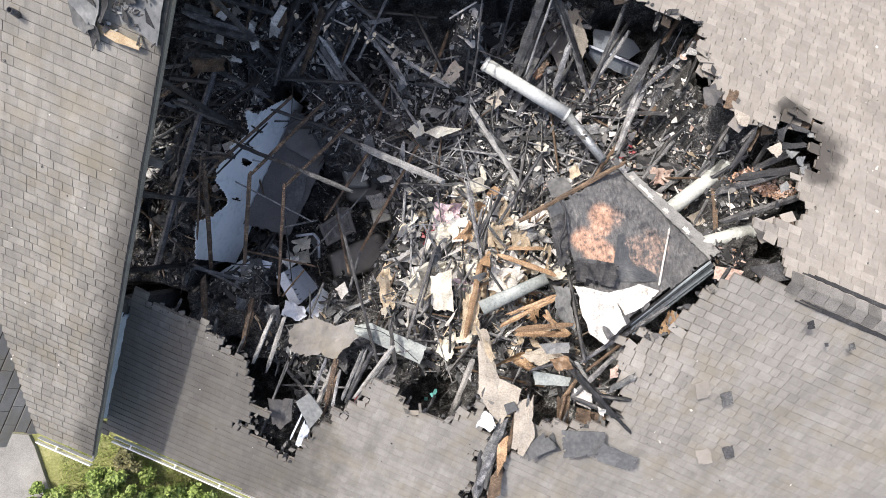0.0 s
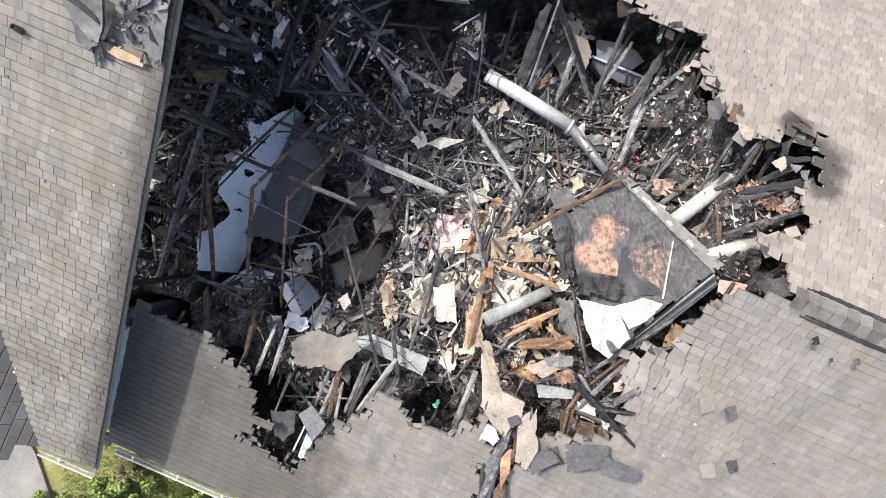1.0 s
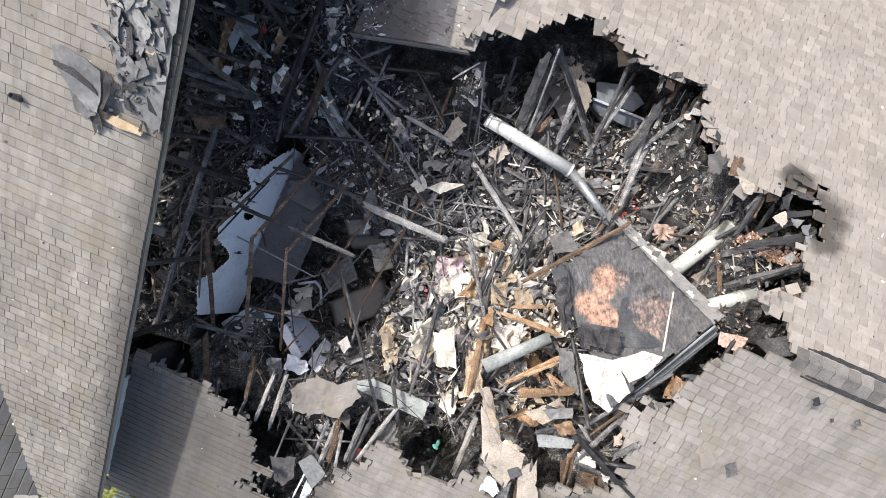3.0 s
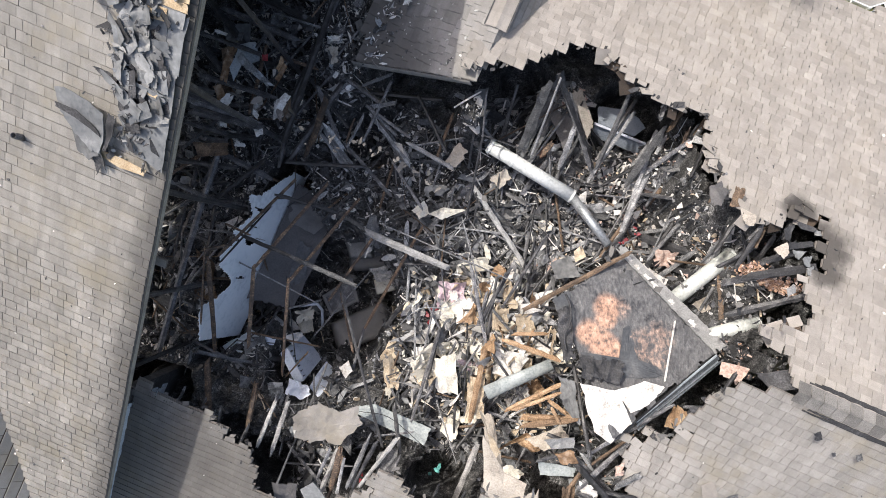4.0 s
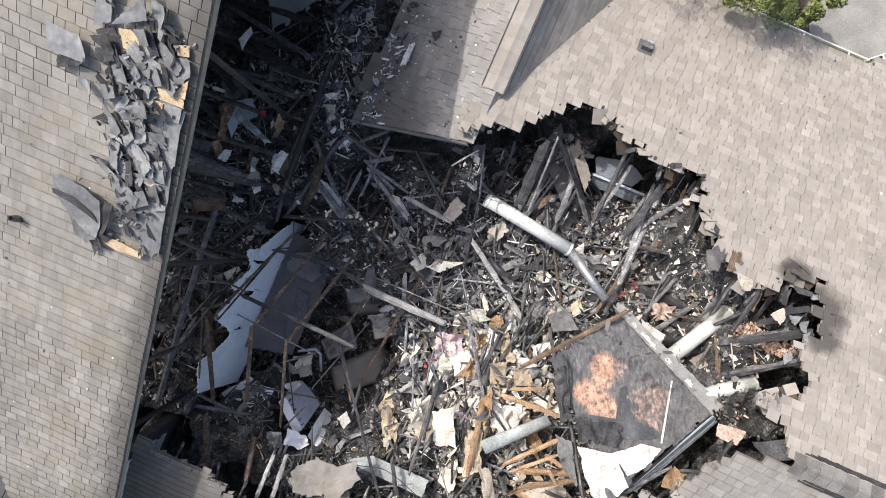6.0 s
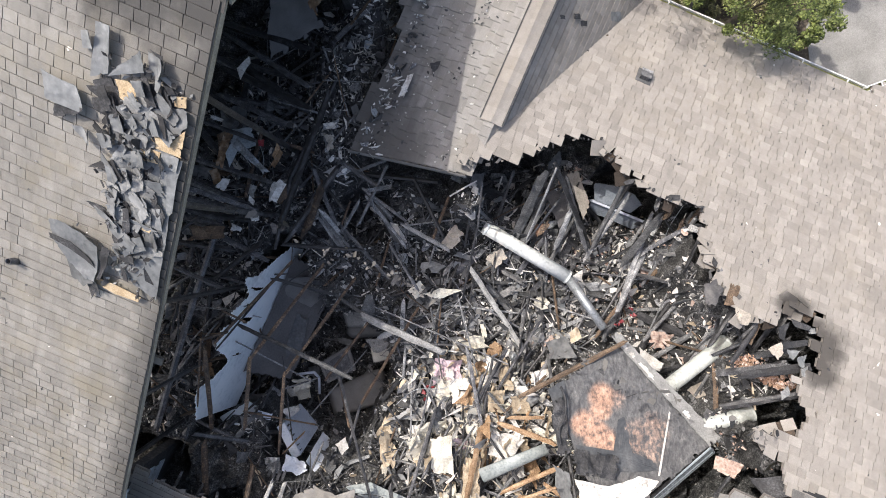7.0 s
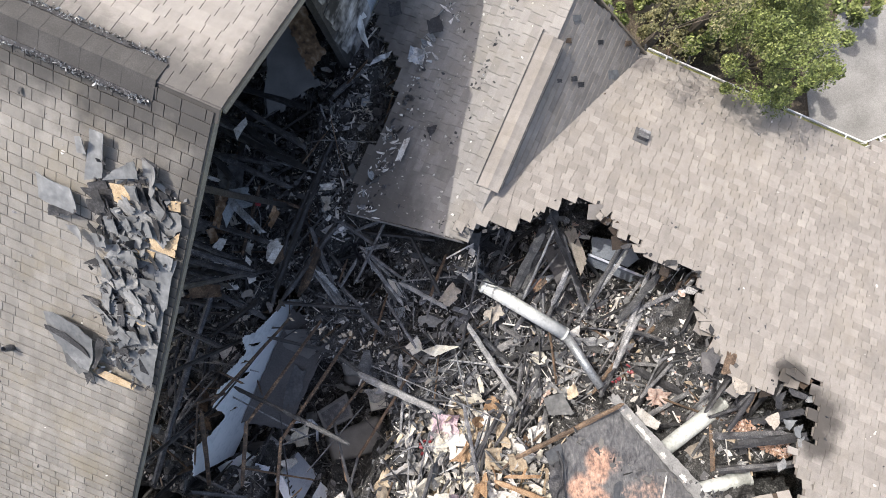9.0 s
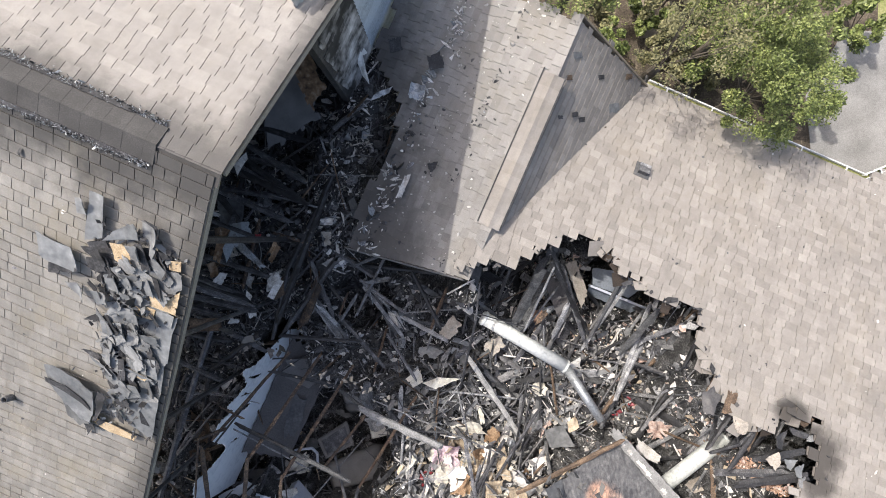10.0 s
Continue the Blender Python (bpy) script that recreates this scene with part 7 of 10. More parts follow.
for i in range(900):
    p = r0 + (r1 - r0) * rnd.random() + (r2 - r0) * rnd.random()
    u, v = to_uv(p.x, p.y)
    if not ok_uv(u, v, 0.05):
        continue
    p.z = bed(p.x, p.y) + rnd.uniform(0.02, 0.12)
    t = rnd.random()
    if t < 0.4:
        dross.lump(p, rnd.uniform(0.03, 0.11), rnd, rnd.uniform(0.2, 0.7), rnd.uniform(1, 2.6))
    elif t < 0.6:
        shreds.plate(p, rnd.uniform(0.05, 0.18), rnd, 0.6, rnd.uniform(1, 2.5))
    elif t < 0.9:
        a = rnd.uniform(0, 6.28)
        d = Vector((math.cos(a), math.sin(a), rnd.uniform(-0.3, 0.3))) * rnd.uniform(0.06, 0.25)
        (dross if t < 0.78 else shreds).bar(p - d, p + d + Vector((0, 0, 0.05)), rnd.uniform(0.012, 0.04), rnd)
    else:
        pinks.lump(p + Vector((0, 0, 0.03)), rnd.uniform(0.02, 0.06), rnd, 0.5, 2.0)
shreds.done("shingle_shreds", FELT, "torn grey shreds of shingle and felt in the gap", "scraps")
dross.done("black_dross", SOOT_CHUNK, "black flakes and cinders heaped under the broken roof", "cinders")
bricks.done("brick_rubble", BRICKBIT, "pink-brown brick rubble under the roof edge", "rubble")
pinks.done("plaster_crumbs", PINKISH, "pinkish crumbs of plaster among brick rubble", "rubble")
scrap([(4.040, -0.244, 4.400), (4.401, -0.320, 4.600), (4.237, -0.526, 4.600), (3.998, -0.454, 4.400)], PINKISH, "splintered pale wood and insulation at the roof edge")
scrap([(3.364, -0.883, 4.300), (3.580, -0.947, 4.500), (3.494, -1.336, 4.400), (3.272, -1.280, 4.200)], RAW, "splintered raw wood below the roof edge", "wood")
for c, m_, l_ in (([(-3.552, -0.128, 1.000), (-3.123, 0.012, 1.000), (-2.972, -0.244, 1.000), (-3.413, -0.337, 1.000)], PLASTER, "crumpled white sheet among sooty furniture"), ([(-3.065, -0.104, 1.000), (-2.740, 0.012, 1.000), (-2.693, -0.290, 1.000), (-2.972, -0.337, 1.000)], CLOTH, "crumpled pale cloth among sooty furniture"),
                  ([(-4.100, -0.160, 1.200), (-3.586, -0.103, 1.200), (-3.217, -0.668, 1.300), (-3.896, -0.668, 1.300)], FOAM, "sooty grey board leaning at the wall foot"), ([(-1.590, -0.707, 1.600), (-1.237, -0.563, 1.600), (-1.148, -0.740, 1.600), (-1.480, -0.894, 1.600)], PLASTER, "broken white plasterboard on sooty furniture"),
                  ([(-4.526, 0.673, 2.500), (-4.138, 0.775, 2.500), (-4.098, 0.499, 2.500), (-4.475, 0.469, 2.500)], CHAR_BROWN, "scorched brown sheathing behind the burnt wall"), ([(-4.526, 1.437, 2.500), (-4.200, 1.131, 2.500), (-4.138, 0.805, 2.500), (-4.475, 0.826, 2.500)], CHAR_BROWN, "scorched brown sheathing behind the burnt wall"),
                  ([(-3.662, 4.718, 3.100), (-3.260, 4.766, 3.100), (-3.299, 4.546, 3.100), (-3.625, 4.526, 3.100)], BLUESTEEL, "pale blue-grey board between charred joists"), ([(-3.952, 4.354, 3.100), (-3.569, 4.287, 3.100), (-3.551, 3.999, 3.100), (-3.935, 4.028, 3.100)], CHAR_BROWN, "scorched brown sheathing between charred joists"),
                  ([(-2.899, 3.933, 3.100), (-2.688, 3.971, 3.100), (-2.737, 3.645, 3.100), (-2.958, 3.616, 3.100)], PLASTER, "white plasterboard scrap between charred joists"), ([(-3.860, 3.644, 3.100), (-3.697, 3.712, 3.100), (-3.746, 3.471, 3.100), (-3.842, 3.471, 3.100)], PLASTER, "white plasterboard scrap between charred joists"),
                  ([(-1.994, 4.763, 3.200), (-1.852, 4.792, 3.200), (-1.862, 4.508, 3.200), (-1.976, 4.479, 3.200)], TANPAPER, "yellowish folded scrap on black cinders"), ([(-0.925, 3.270, 3.000), (-0.780, 3.212, 3.000), (-0.722, 2.930, 3.000), (-0.829, 2.979, 3.000)], PLASTER, "splintered white board on black cinders"),
                  ([(-3.066, 5.177, 3.100), (-2.856, 5.148, 3.100), (-2.895, 5.024, 3.100), (-3.019, 5.024, 3.100)], CHAR_GREY, "ash-grey scrap between charred joists"), ([(-2.969, 5.435, 3.100), (-2.682, 5.463, 3.100), (-2.702, 5.292, 3.100), (-2.922, 5.292, 3.100)], CHAR_GREY, "ash-grey scrap between charred joists")):
    torn_sheet("board_scrap", c, m_, l_, "board", 0.012, 0.16, 0.12, 0.1)

scrap([(-1.194, -2.060, 3.100), (-0.809, -1.916, 3.100), (-0.896, -2.374, 3.200), (-1.230, -2.469, 3.200)], CHAR_GREY, "grey burnt scrap of roof decking")
timber((1.565, 3.986, 3.9), (1.251, 3.06, 3.1), 0.16, 0.05, CHAR_GREY, "ashen_timber", "ash-grey burnt timber lying in the wreckage")
timber((1.75, 4.051, 4.0), (1.4, 2.954, 3.2), 0.035, 0.03, CHAR_GREY, "ashen_timber", "ash-grey burnt timber lying in the wreckage")
timber((2.11, 3.414, 3.3), (1.932, 2.789, 2.9), 0.09, 0.05, CHAR_GREY, "ashen_timber", "ash-grey burnt timber lying in the wreckage")
timber((1.742, 4.119, 3.9), (2.446, 2.994, 3.0), 0.07, 0.06, CHAR, "charred_timber", "charred black roof timber lying in the burnt wreckage")
timber((2.937, 3.94, 3.7), (2.568, 2.789, 2.9), 0.075, 0.06, CHAR_GREY, "ashen_timber", "ash-grey burnt timber lying in the wreckage")
timber((3.488, 3.322, 3.6), (3.106, 2.544, 2.9), 0.12, 0.05, CHAR_GREY, "ashen_timber", "ash-grey burnt timber lying in the wreckage")
timber((3.791, 3.266, 3.8), (3.833, 2.896, 3.3), 0.06, 0.05, SCORCHED, "scorched_timber", "half-burnt orange-brown timber in the wreckage")
timber((3.996, 3.293, 3.8), (3.833, 2.849, 3.3), 0.07, 0.05, CHAR_GREY, "ashen_timber", "ash-grey burnt timber lying in the wreckage")
timber((3.847, 2.968, 3.5), (3.694, 2.299, 2.9), 0.11, 0.07, CHAR_GREY, "ashen_timber", "ash-grey burnt timber lying in the wreckage")
timber((3.579, 3.276, 3.6), (4.115, 2.66, 3.3), 0.03, 0.03, CHAR, "charred_timber", "charred black roof timber lying in the burnt wreckage")
timber((1.133, 4.053, 3.6), (0.953, 3.377, 2.9), 0.05, 0.05, CHAR, "charred_timber", "charred black roof timber lying in the burnt wreckage")
timber((3.222, 2.829, 3.0), (2.666, 2.495, 2.9), 0.05, 0.05, CHAR, "charred_timber", "charred black roof timber lying in the burnt wreckage")
timber((3.498, 3.278, 2.9), (3.285, 2.896, 2.8), 0.05, 0.04, CHAR_GREY, "ashen_timber", "ash-grey burnt timber lying in the wreckage")
timber((1.667, 3.064, 2.9), (1.796, 3.224, 2.95), 0.09, 0.05, SCORCHED, "scorched_timber", "half-burnt orange-brown timber in the wreckage")
timber((-1.74, 5.145, 4.2), (-2.629, 3.187, 3.6), 0.1, 0.08, CHAR, "charred_timber", "charred black roof timber lying in the burnt wreckage")
timber((-1.885, 3.784, 3.9), (-2.263, 3.074, 3.4), 0.1, 0.05, SCORCHED, "scorched_timber", "half-burnt tan timber on end among black joists")
timber((-1.971, 3.415, 3.6), (-1.721, 3.057, 3.3), 0.07, 0.05, CHAR_GREY, "ashen_timber", "ash-grey burnt timber lying in the wreckage")
timber((-2.008, 3.415, 3.6), (-2.239, 3.18, 3.3), 0.06, 0.05, CHAR_GREY, "ashen_timber", "ash-grey burnt timber lying in the wreckage")
timber((-1.364, 3.587, 3.5), (-1.671, 3.145, 3.2), 0.05, 0.04, CHAR_GREY, "ashen_timber", "ash-grey burnt timber lying in the wreckage")
timber((-4.138, 3.789, 3.7), (-3.009, 3.427, 3.7), 0.08, 0.06, CHAR, "charred_timber", "charred black roof timber lying in the burnt wreckage")
timber((-4.181, 3.443, 3.6), (-3.542, 3.26, 3.6), 0.07, 0.06, CHAR, "charred_timber", "charred black roof timber lying in the burnt wreckage")
timber((-0.903, 4.261, 3.5), (-1.364, 4.076, 3.5), 0.05, 0.03, CHAR_GREY, "ashen_timber", "ash-grey burnt timber lying in the wreckage")
torn_sheet("joist_scrap", [(-3.523, 4.329, 3.600), (-3.377, 4.666, 3.600), (-3.249, 4.557, 3.600), (-3.450, 4.100, 3.600)], BLUESTEEL, "pale blue metal strip among charred joists", "scrap", 0.012, 0.05, 0.08)
torn_sheet("joist_scrap", [(-3.370, 4.642, 3.620), (-2.805, 4.050, 3.620), (-2.860, 3.968, 3.620), (-3.407, 4.460, 3.620)], STEEL, "bent thin metal strip among charred joists", "scrap", 0.012, 0.15, 0.1)
torn_sheet("joist_scrap", [(-3.559, 4.754, 3.550), (-3.413, 4.681, 3.550), (-3.578, 4.112, 3.550), (-3.706, 4.158, 3.550)], RUST, "rust-stained board edge among charred joists", "scrap", 0.012, 0.12, 0.14)
torn_sheet("joist_scrap", [(-2.575, 3.876, 3.800), (-2.486, 3.822, 3.800), (-2.647, 3.536, 3.800), (-2.736, 3.590, 3.800)], PLASTER, "white board on end among charred joists", "scrap", 0.012, 0.04, 0.06)
torn_sheet("joist_scrap", [(-2.499, 3.814, 3.750), (-2.463, 3.616, 3.750), (-2.624, 3.509, 3.750), (-2.651, 3.545, 3.750)], CHAR_BROWN, "brown side of a board among charred joists", "scrap", 0.012, 0.04, 0.06)
torn_sheet("joist_scrap", [(-2.656, 4.484, 3.700), (-2.602, 4.439, 3.700), (-2.692, 4.240, 3.700), (-2.746, 4.276, 3.700)], RAW, "pale wood splinter among charred joists", "scrap", 0.012, 0.12, 0.14)
torn_sheet("joist_scrap", [(-2.827, 5.207, 3.700), (-2.710, 5.143, 3.700), (-2.692, 5.017, 3.700), (-2.818, 4.999, 3.700)], CHAR_GREY, "ash-grey lump of board among charred joists", "scrap", 0.012, 0.3, 0.3)
torn_sheet("joist_scrap", [(-3.359, 4.876, 3.600), (-3.267, 4.904, 3.600), (-3.286, 4.739, 3.600), (-3.377, 4.721, 3.600)], ASH_CHUNK, "ash-grey scrap among charred joists", "scrap", 0.012, 0.3, 0.3)
torn_sheet("joist_scrap", [(-3.131, 3.680, 3.600), (-3.040, 3.571, 3.600), (-3.067, 3.498, 3.600), (-3.140, 3.571, 3.600)], PLASTER, "white scrap among charred joists", "scrap", 0.012, 0.12, 0.14)
torn_sheet("joist_scrap", [(-3.502, 3.214, 3.400), (-3.353, 3.158, 3.400), (-3.372, 3.083, 3.400), (-3.502, 3.102, 3.400)], PLASTER, "crumpled white scrap under black timbers", "scrap", 0.012, 0.3, 0.3)
torn_sheet("joist_scrap", [(-2.446, 3.753, 3.600), (-2.355, 3.826, 3.600), (-2.337, 3.753, 3.600), (-2.419, 3.689, 3.600)], PLASTER, "white scrap among charred joists", "scrap", 0.012, 0.3, 0.3)
torn_sheet("joist_scrap", [(-1.897, 4.619, 3.700), (-1.734, 4.601, 3.700), (-1.752, 4.393, 3.700), (-1.861, 4.366, 3.700)], TANPAPER, "yellowed crumpled scrap on the black drift", "scrap", 0.012, 0.35, 0.3)
torn_sheet("joist_scrap", [(-1.924, 4.800, 3.700), (-1.698, 4.836, 3.700), (-1.716, 4.709, 3.700), (-1.861, 4.728, 3.700)], PLASTER, "white flaked scrap on the black drift", "scrap", 0.012, 0.35, 0.3)
torn_sheet("joist_scrap", [(-3.770, 4.968, 3.600), (-3.541, 4.904, 3.600), (-3.560, 4.849, 3.600), (-3.724, 4.886, 3.600)], PLASTER, "white splinter among charred joists", "scrap", 0.012, 0.2, 0.3)
torn_sheet("joist_scrap", [(-0.826, 3.885, 3.300), (-1.297, 3.791, 3.300), (-1.250, 3.735, 3.300), (-0.827, 3.791, 3.300)], CHAR_GREY, "ribbed grey flexible tube crushed in cinders", "scrap", 0.012, 0.2, 0.1)
torn_sheet("joist_scrap", [(0.497, 3.905, 3.200), (0.164, 4.048, 3.200), (0.116, 3.981, 3.200), (0.421, 3.810, 3.200)], STEEL, "bent grey metal scrap in cinders", "scrap", 0.012, 0.2, 0.2)
torn_sheet("wall_board", [(-3.772, -0.295, 2.250), (-3.304, -0.326, 2.250), (-3.221, -0.566, 2.250), (-3.387, -0.743, 2.250), (-3.699, -0.690, 2.250)], FLASHING, "dusty grey wall board fallen beside the bench", "board", 0.014, 0.12, 0.12)
torn_sheet("wall_board", [(-4.083, -0.441, 2.050), (-3.808, -0.504, 2.050), (-3.808, -0.716, 2.050), (-4.084, -0.653, 2.050)], WALLBLUE, "pale blue wall board lying at the wall foot", "board", 0.014, 0.06, 0.06)
torn_sheet("metal_sheet", [(-3.444, -0.161, 2.300), (-3.134, -0.244, 2.300), (-3.165, -0.368, 2.300), (-3.341, -0.327, 2.300)], WHITEMETAL, "bent white metal sheet beside the appliance", "sheet", 0.014, 0.15, 0.12)
torn_sheet("metal_sheet", [(-3.005, -0.201, 2.200), (-2.692, -0.117, 2.200), (-2.608, -0.180, 2.200), (-2.880, -0.410, 2.200)], STEEL, "bent grey metal sheet behind the appliance", "sheet", 0.014, 0.15, 0.12)
torn_sheet("metal_sheet", [(-2.861, -0.904, 2.550), (-2.456, -1.045, 2.550), (-2.426, -1.207, 2.550), (-2.608, -1.298, 2.550), (-2.912, -1.177, 2.550)], WHITEMETAL, "crumpled white metal grille beside the appliance", "sheet", 0.014, 0.3, 0.12)
torn_sheet("metal_sheet", [(-3.260, -1.015, 2.400), (-2.952, -0.984, 2.400), (-3.003, -1.322, 2.400), (-3.260, -1.292, 2.400)], STEEL, "bent grey metal sheet behind the appliance", "sheet", 0.014, 0.2, 0.12)
torn_sheet("board_scrap", [(-1.941, -0.709, 2.600), (-1.750, -0.568, 2.600), (-1.689, -0.760, 2.600), (-1.810, -0.911, 2.600)], PLASTER, "broken white plasterboard on sooty furniture", "board", 0.014, 0.12, 0.1)
torn_sheet("board_scrap", [(-1.065, -0.878, 2.800), (-0.927, -0.819, 2.800), (-0.887, -0.957, 2.800), (-1.026, -1.017, 2.800)], CREAM, "gold-stained crumpled scrap on the heap", "board", 0.014, 0.35, 0.3)
bench = empty("bench", None, "burnt bench with ash-grey slats in the open room", "bench")
for p, q in (((-3.1, -1.193, 2.6), (-3.393, -1.88, 2.3)), ((-3.009, -1.193, 2.6), (-3.3, -1.88, 2.3)), ((-2.918, -1.193, 2.6), (-3.207, -1.88, 2.3)), ((-2.828, -1.193, 2.6), (-3.113, -1.88, 2.3))):
    bm = bmesh.new()
    stick_mesh(bm, p, q, 0.05, 0.02, 0.1, (1, 0.8))
    part("slat", bm, CHAR_GREY, bench)
timber((-3.297, -1.076, 2.9), (-3.617, -1.801, 2.5), 0.05, 0.04, SCORCHED, "scorched_timber", "half-burnt orange-brown timber in the wreckage")
torn_sheet("joist_scrap", [(-3.467, 4.775, 3.5), (-3.117, 4.784, 3.5), (-3.062, 4.471, 3.5), (-3.451, 4.379, 3.5)], BLUESTEEL, "pale blue board among charred joists", "scrap", 0.012, 0.12, 0.12)
torn_sheet("joist_scrap", [(-3.69, 4.673, 3.5), (-3.523, 4.729, 3.5), (-3.469, 4.36, 3.5), (-3.673, 4.25, 3.5)], CHAR_BROWN, "scorched board scrap among charred joists", "scrap", 0.012, 0.12, 0.12)
torn_sheet("joist_scrap", [(-2.647, 4.441, 3.6), (-2.574, 4.368, 3.6), (-2.721, 4.104, 3.6), (-2.803, 4.14, 3.6)], RUST, "scorched splinter of board among charred joists", "scrap", 0.012, 0.12, 0.12)
torn_sheet("joist_scrap", [(-3.601, 3.955, 3.5), (-3.471, 3.936, 3.5), (-3.583, 3.733, 3.5), (-3.712, 3.798, 3.5)], PLASTER, "white board scrap among charred joists", "scrap", 0.012, 0.12, 0.12)
torn_sheet("joist_scrap", [(-3.843, 4.072, 3.4), (-3.712, 4.128, 3.4), (-3.657, 3.886, 3.4), (-3.788, 3.849, 3.4)], RUST, "brown scrap among charred joists", "scrap", 0.012, 0.12, 0.12)
torn_sheet("joist_scrap", [(-2.843, 3.761, 3.5), (-2.676, 3.955, 3.5), (-2.602, 3.881, 3.5), (-2.714, 3.604, 3.5)], PLASTER, "white board on end among charred joists", "scrap", 0.012, 0.12, 0.12)
torn_sheet("joist_scrap", [(-1.951, 4.823, 3.6), (-1.677, 4.878, 3.6), (-1.696, 4.75, 3.6), (-1.933, 4.714, 3.6)], CHAR_GREY, "grey scrap on the black drift", "scrap", 0.012, 0.12, 0.12)
torn_sheet("joist_scrap", [(-1.934, 4.605, 3.6), (-1.787, 4.641, 3.6), (-1.806, 4.423, 3.6), (-1.898, 4.386, 3.6)], CHAR_GREY, "grey scrap on the black drift", "scrap", 0.012, 0.12, 0.12)
torn_sheet("joist_scrap", [(-3.301, 5.673, 3.7), (-3.102, 5.871, 3.7), (-3.066, 5.781, 3.7), (-3.248, 5.511, 3.7)], PLASTER, "white curl of board by the gable wall", "scrap", 0.012, 0.12, 0.12)
torn_sheet("joist_scrap", [(-3.018, 4.575, 3.55), (-2.917, 4.575, 3.55), (-2.918, 4.465, 3.55), (-3.019, 4.465, 3.55)], REDBIT, "small red plastic scrap among charred joists", "scrap", 0.012, 0.12, 0.12)
torn_sheet("joist_scrap", [(-3.145, 3.392, 3.6), (-2.98, 3.392, 3.6), (-2.962, 3.254, 3.6), (-3.09, 3.2, 3.6)], PLASTER, "white scrap on a charred joist", "scrap", 0.012, 0.12, 0.12)
torn_sheet("joist_scrap", [(-4.284, 3.203, 3.3), (-3.622, 3.175, 3.3), (-3.661, 2.967, 3.3), (-4.143, 2.948, 3.3)], CHAR_BROWN, "scorched brown board under the gable edge", "scrap", 0.012, 0.12, 0.12)
timber((-2.53, -1.82, 3.54), (-2.84, -2.51, 3.32), 0.03, 0.03, CHAR_GREY, "ashen_timber", "ash-grey burnt timber lying in the wreckage")
timber((-1.86, -1.75, 3.79), (-2.15, -2.38, 3.44), 0.05, 0.04, CHAR, "charred_timber", "charred black roof timber lying in the burnt wreckage")
timber((-1.72, -1.82, 3.73), (-1.9, -2.48, 3.54), 0.09, 0.04, SCORCHED, "scorched_timber", "half-burnt orange-brown timber in the wreckage")
timber((-1.66, -1.97, 3.68), (-1.79, -2.54, 3.59), 0.05, 0.04, CHAR_GREY, "ashen_timber", "ash-grey burnt timber lying in the wreckage")
timber((-1.25, -1.58, 3.9), (-1.62, -2.41, 3.71), 0.06, 0.05, CHAR_GREY, "ashen_timber", "ash-grey burnt timber lying in the wreckage")
timber((-1.11, -1.59, 3.92), (-1.51, -2.39, 3.73), 0.06, 0.05, CHAR, "charred_timber", "charred black roof timber lying in the burnt wreckage")
timber((-0.78, -1.51, 4.06), (-1.41, -2.36, 3.78), 0.06, 0.05, PALEBEAM, "ash_dusted_timber", "pale ash-dusted timber over a burnt hollow")
torn_sheet("edge_plate", [(-2.38, -2.46, 3.62), (-2.13, -2.26, 3.79), (-1.92, -2.61, 3.72), (-2.18, -2.93, 3.51)], FELTPALE, "smooth blue-grey metal plate at the hole", "plate", 0.012, 0.03, 0.03, 0)
torn_sheet("edge_plate", [(-2.27, -2.76, 3.42), (-2.21, -2.99, 3.34), (-2.31, -3.28, 3.21), (-2.47, -3.25, 3.2)], WHITEMETAL, "crumpled white metal scrap at the hole", "plate", 0.012, 0.25, 0.12, 0)
timber((-2.28, -2.66, 3.56), (-2.56, -3.19, 3.25), 0.03, 0.02, WHITEMETAL, "metal_strip", "narrow white metal strip at the hole")
torn_sheet("burnt_board", [(-2.94, -2.53, 3.2), (-2.48, -2.48, 3.29), (-2.57, -2.89, 3.12), (-2.81, -3.13, 2.99), (-2.96, -3.03, 3.0)], DARKPANEL, "smoke-darkened board sagging into the hole", "board", 0.012, 0.1, 0.08, 0)
torn_sheet("edge_board", [(0.53, -1.38, 4.38), (0.62, -1.53, 4.36), (0.85, -1.94, 4.28), (1.21, -2.09, 4.37), (1.15, -2.32, 4.3), (0.98, -2.48, 4.23), (0.89, -2.68, 4.13), (0.69, -2.56, 4.15), (0.5, -2.19, 4.24)], TANPAPER, "pale beige roof board laid bare at the broken edge", "board", 0.012, 0.06, 0.04, 0)
torn_sheet("loose_shingle", [(0.92, -2.35, 4.29), (1.07, -2.27, 4.35), (1.13, -2.41, 4.31), (0.97, -2.5, 4.25)], FELTMID, "small grey shingle lying on bare board", "shingle", 0.012, 0.02, 0.02, 0)
torn_sheet("edge_plate", [(0.62, -2.44, 4.21), (0.82, -2.58, 4.19), (0.75, -2.74, 4.12), (0.51, -2.75, 4.08)], WHITEMETAL, "crumpled white metal scrap at the hole", "plate", 0.012, 0.3, 0.15, 0.3)
timber((0.89, -2.72, 4.13), (0.65, -3.38, 3.82), 0.15, 0.09, CHAR_GREY, "ashen_timber", "ash-grey burnt timber lying in the wreckage")
timber((1.1, -1.19, 4.45), (1.88, -1.13, 4.38), 0.09, 0.04, RAW, "pine_plank", "splintered raw pine plank on the heap")
timber((1.51, -0.9, 4.58), (1.65, -1.17, 4.43), 0.05, 0.03, RAW, "pine_plank", "splintered raw pine plank on the heap")
timber((0.97, -0.97, 4.43), (1.64, -0.68, 4.56), 0.05, 0.04, RAW, "pine_plank", "splintered raw pine plank on the heap")
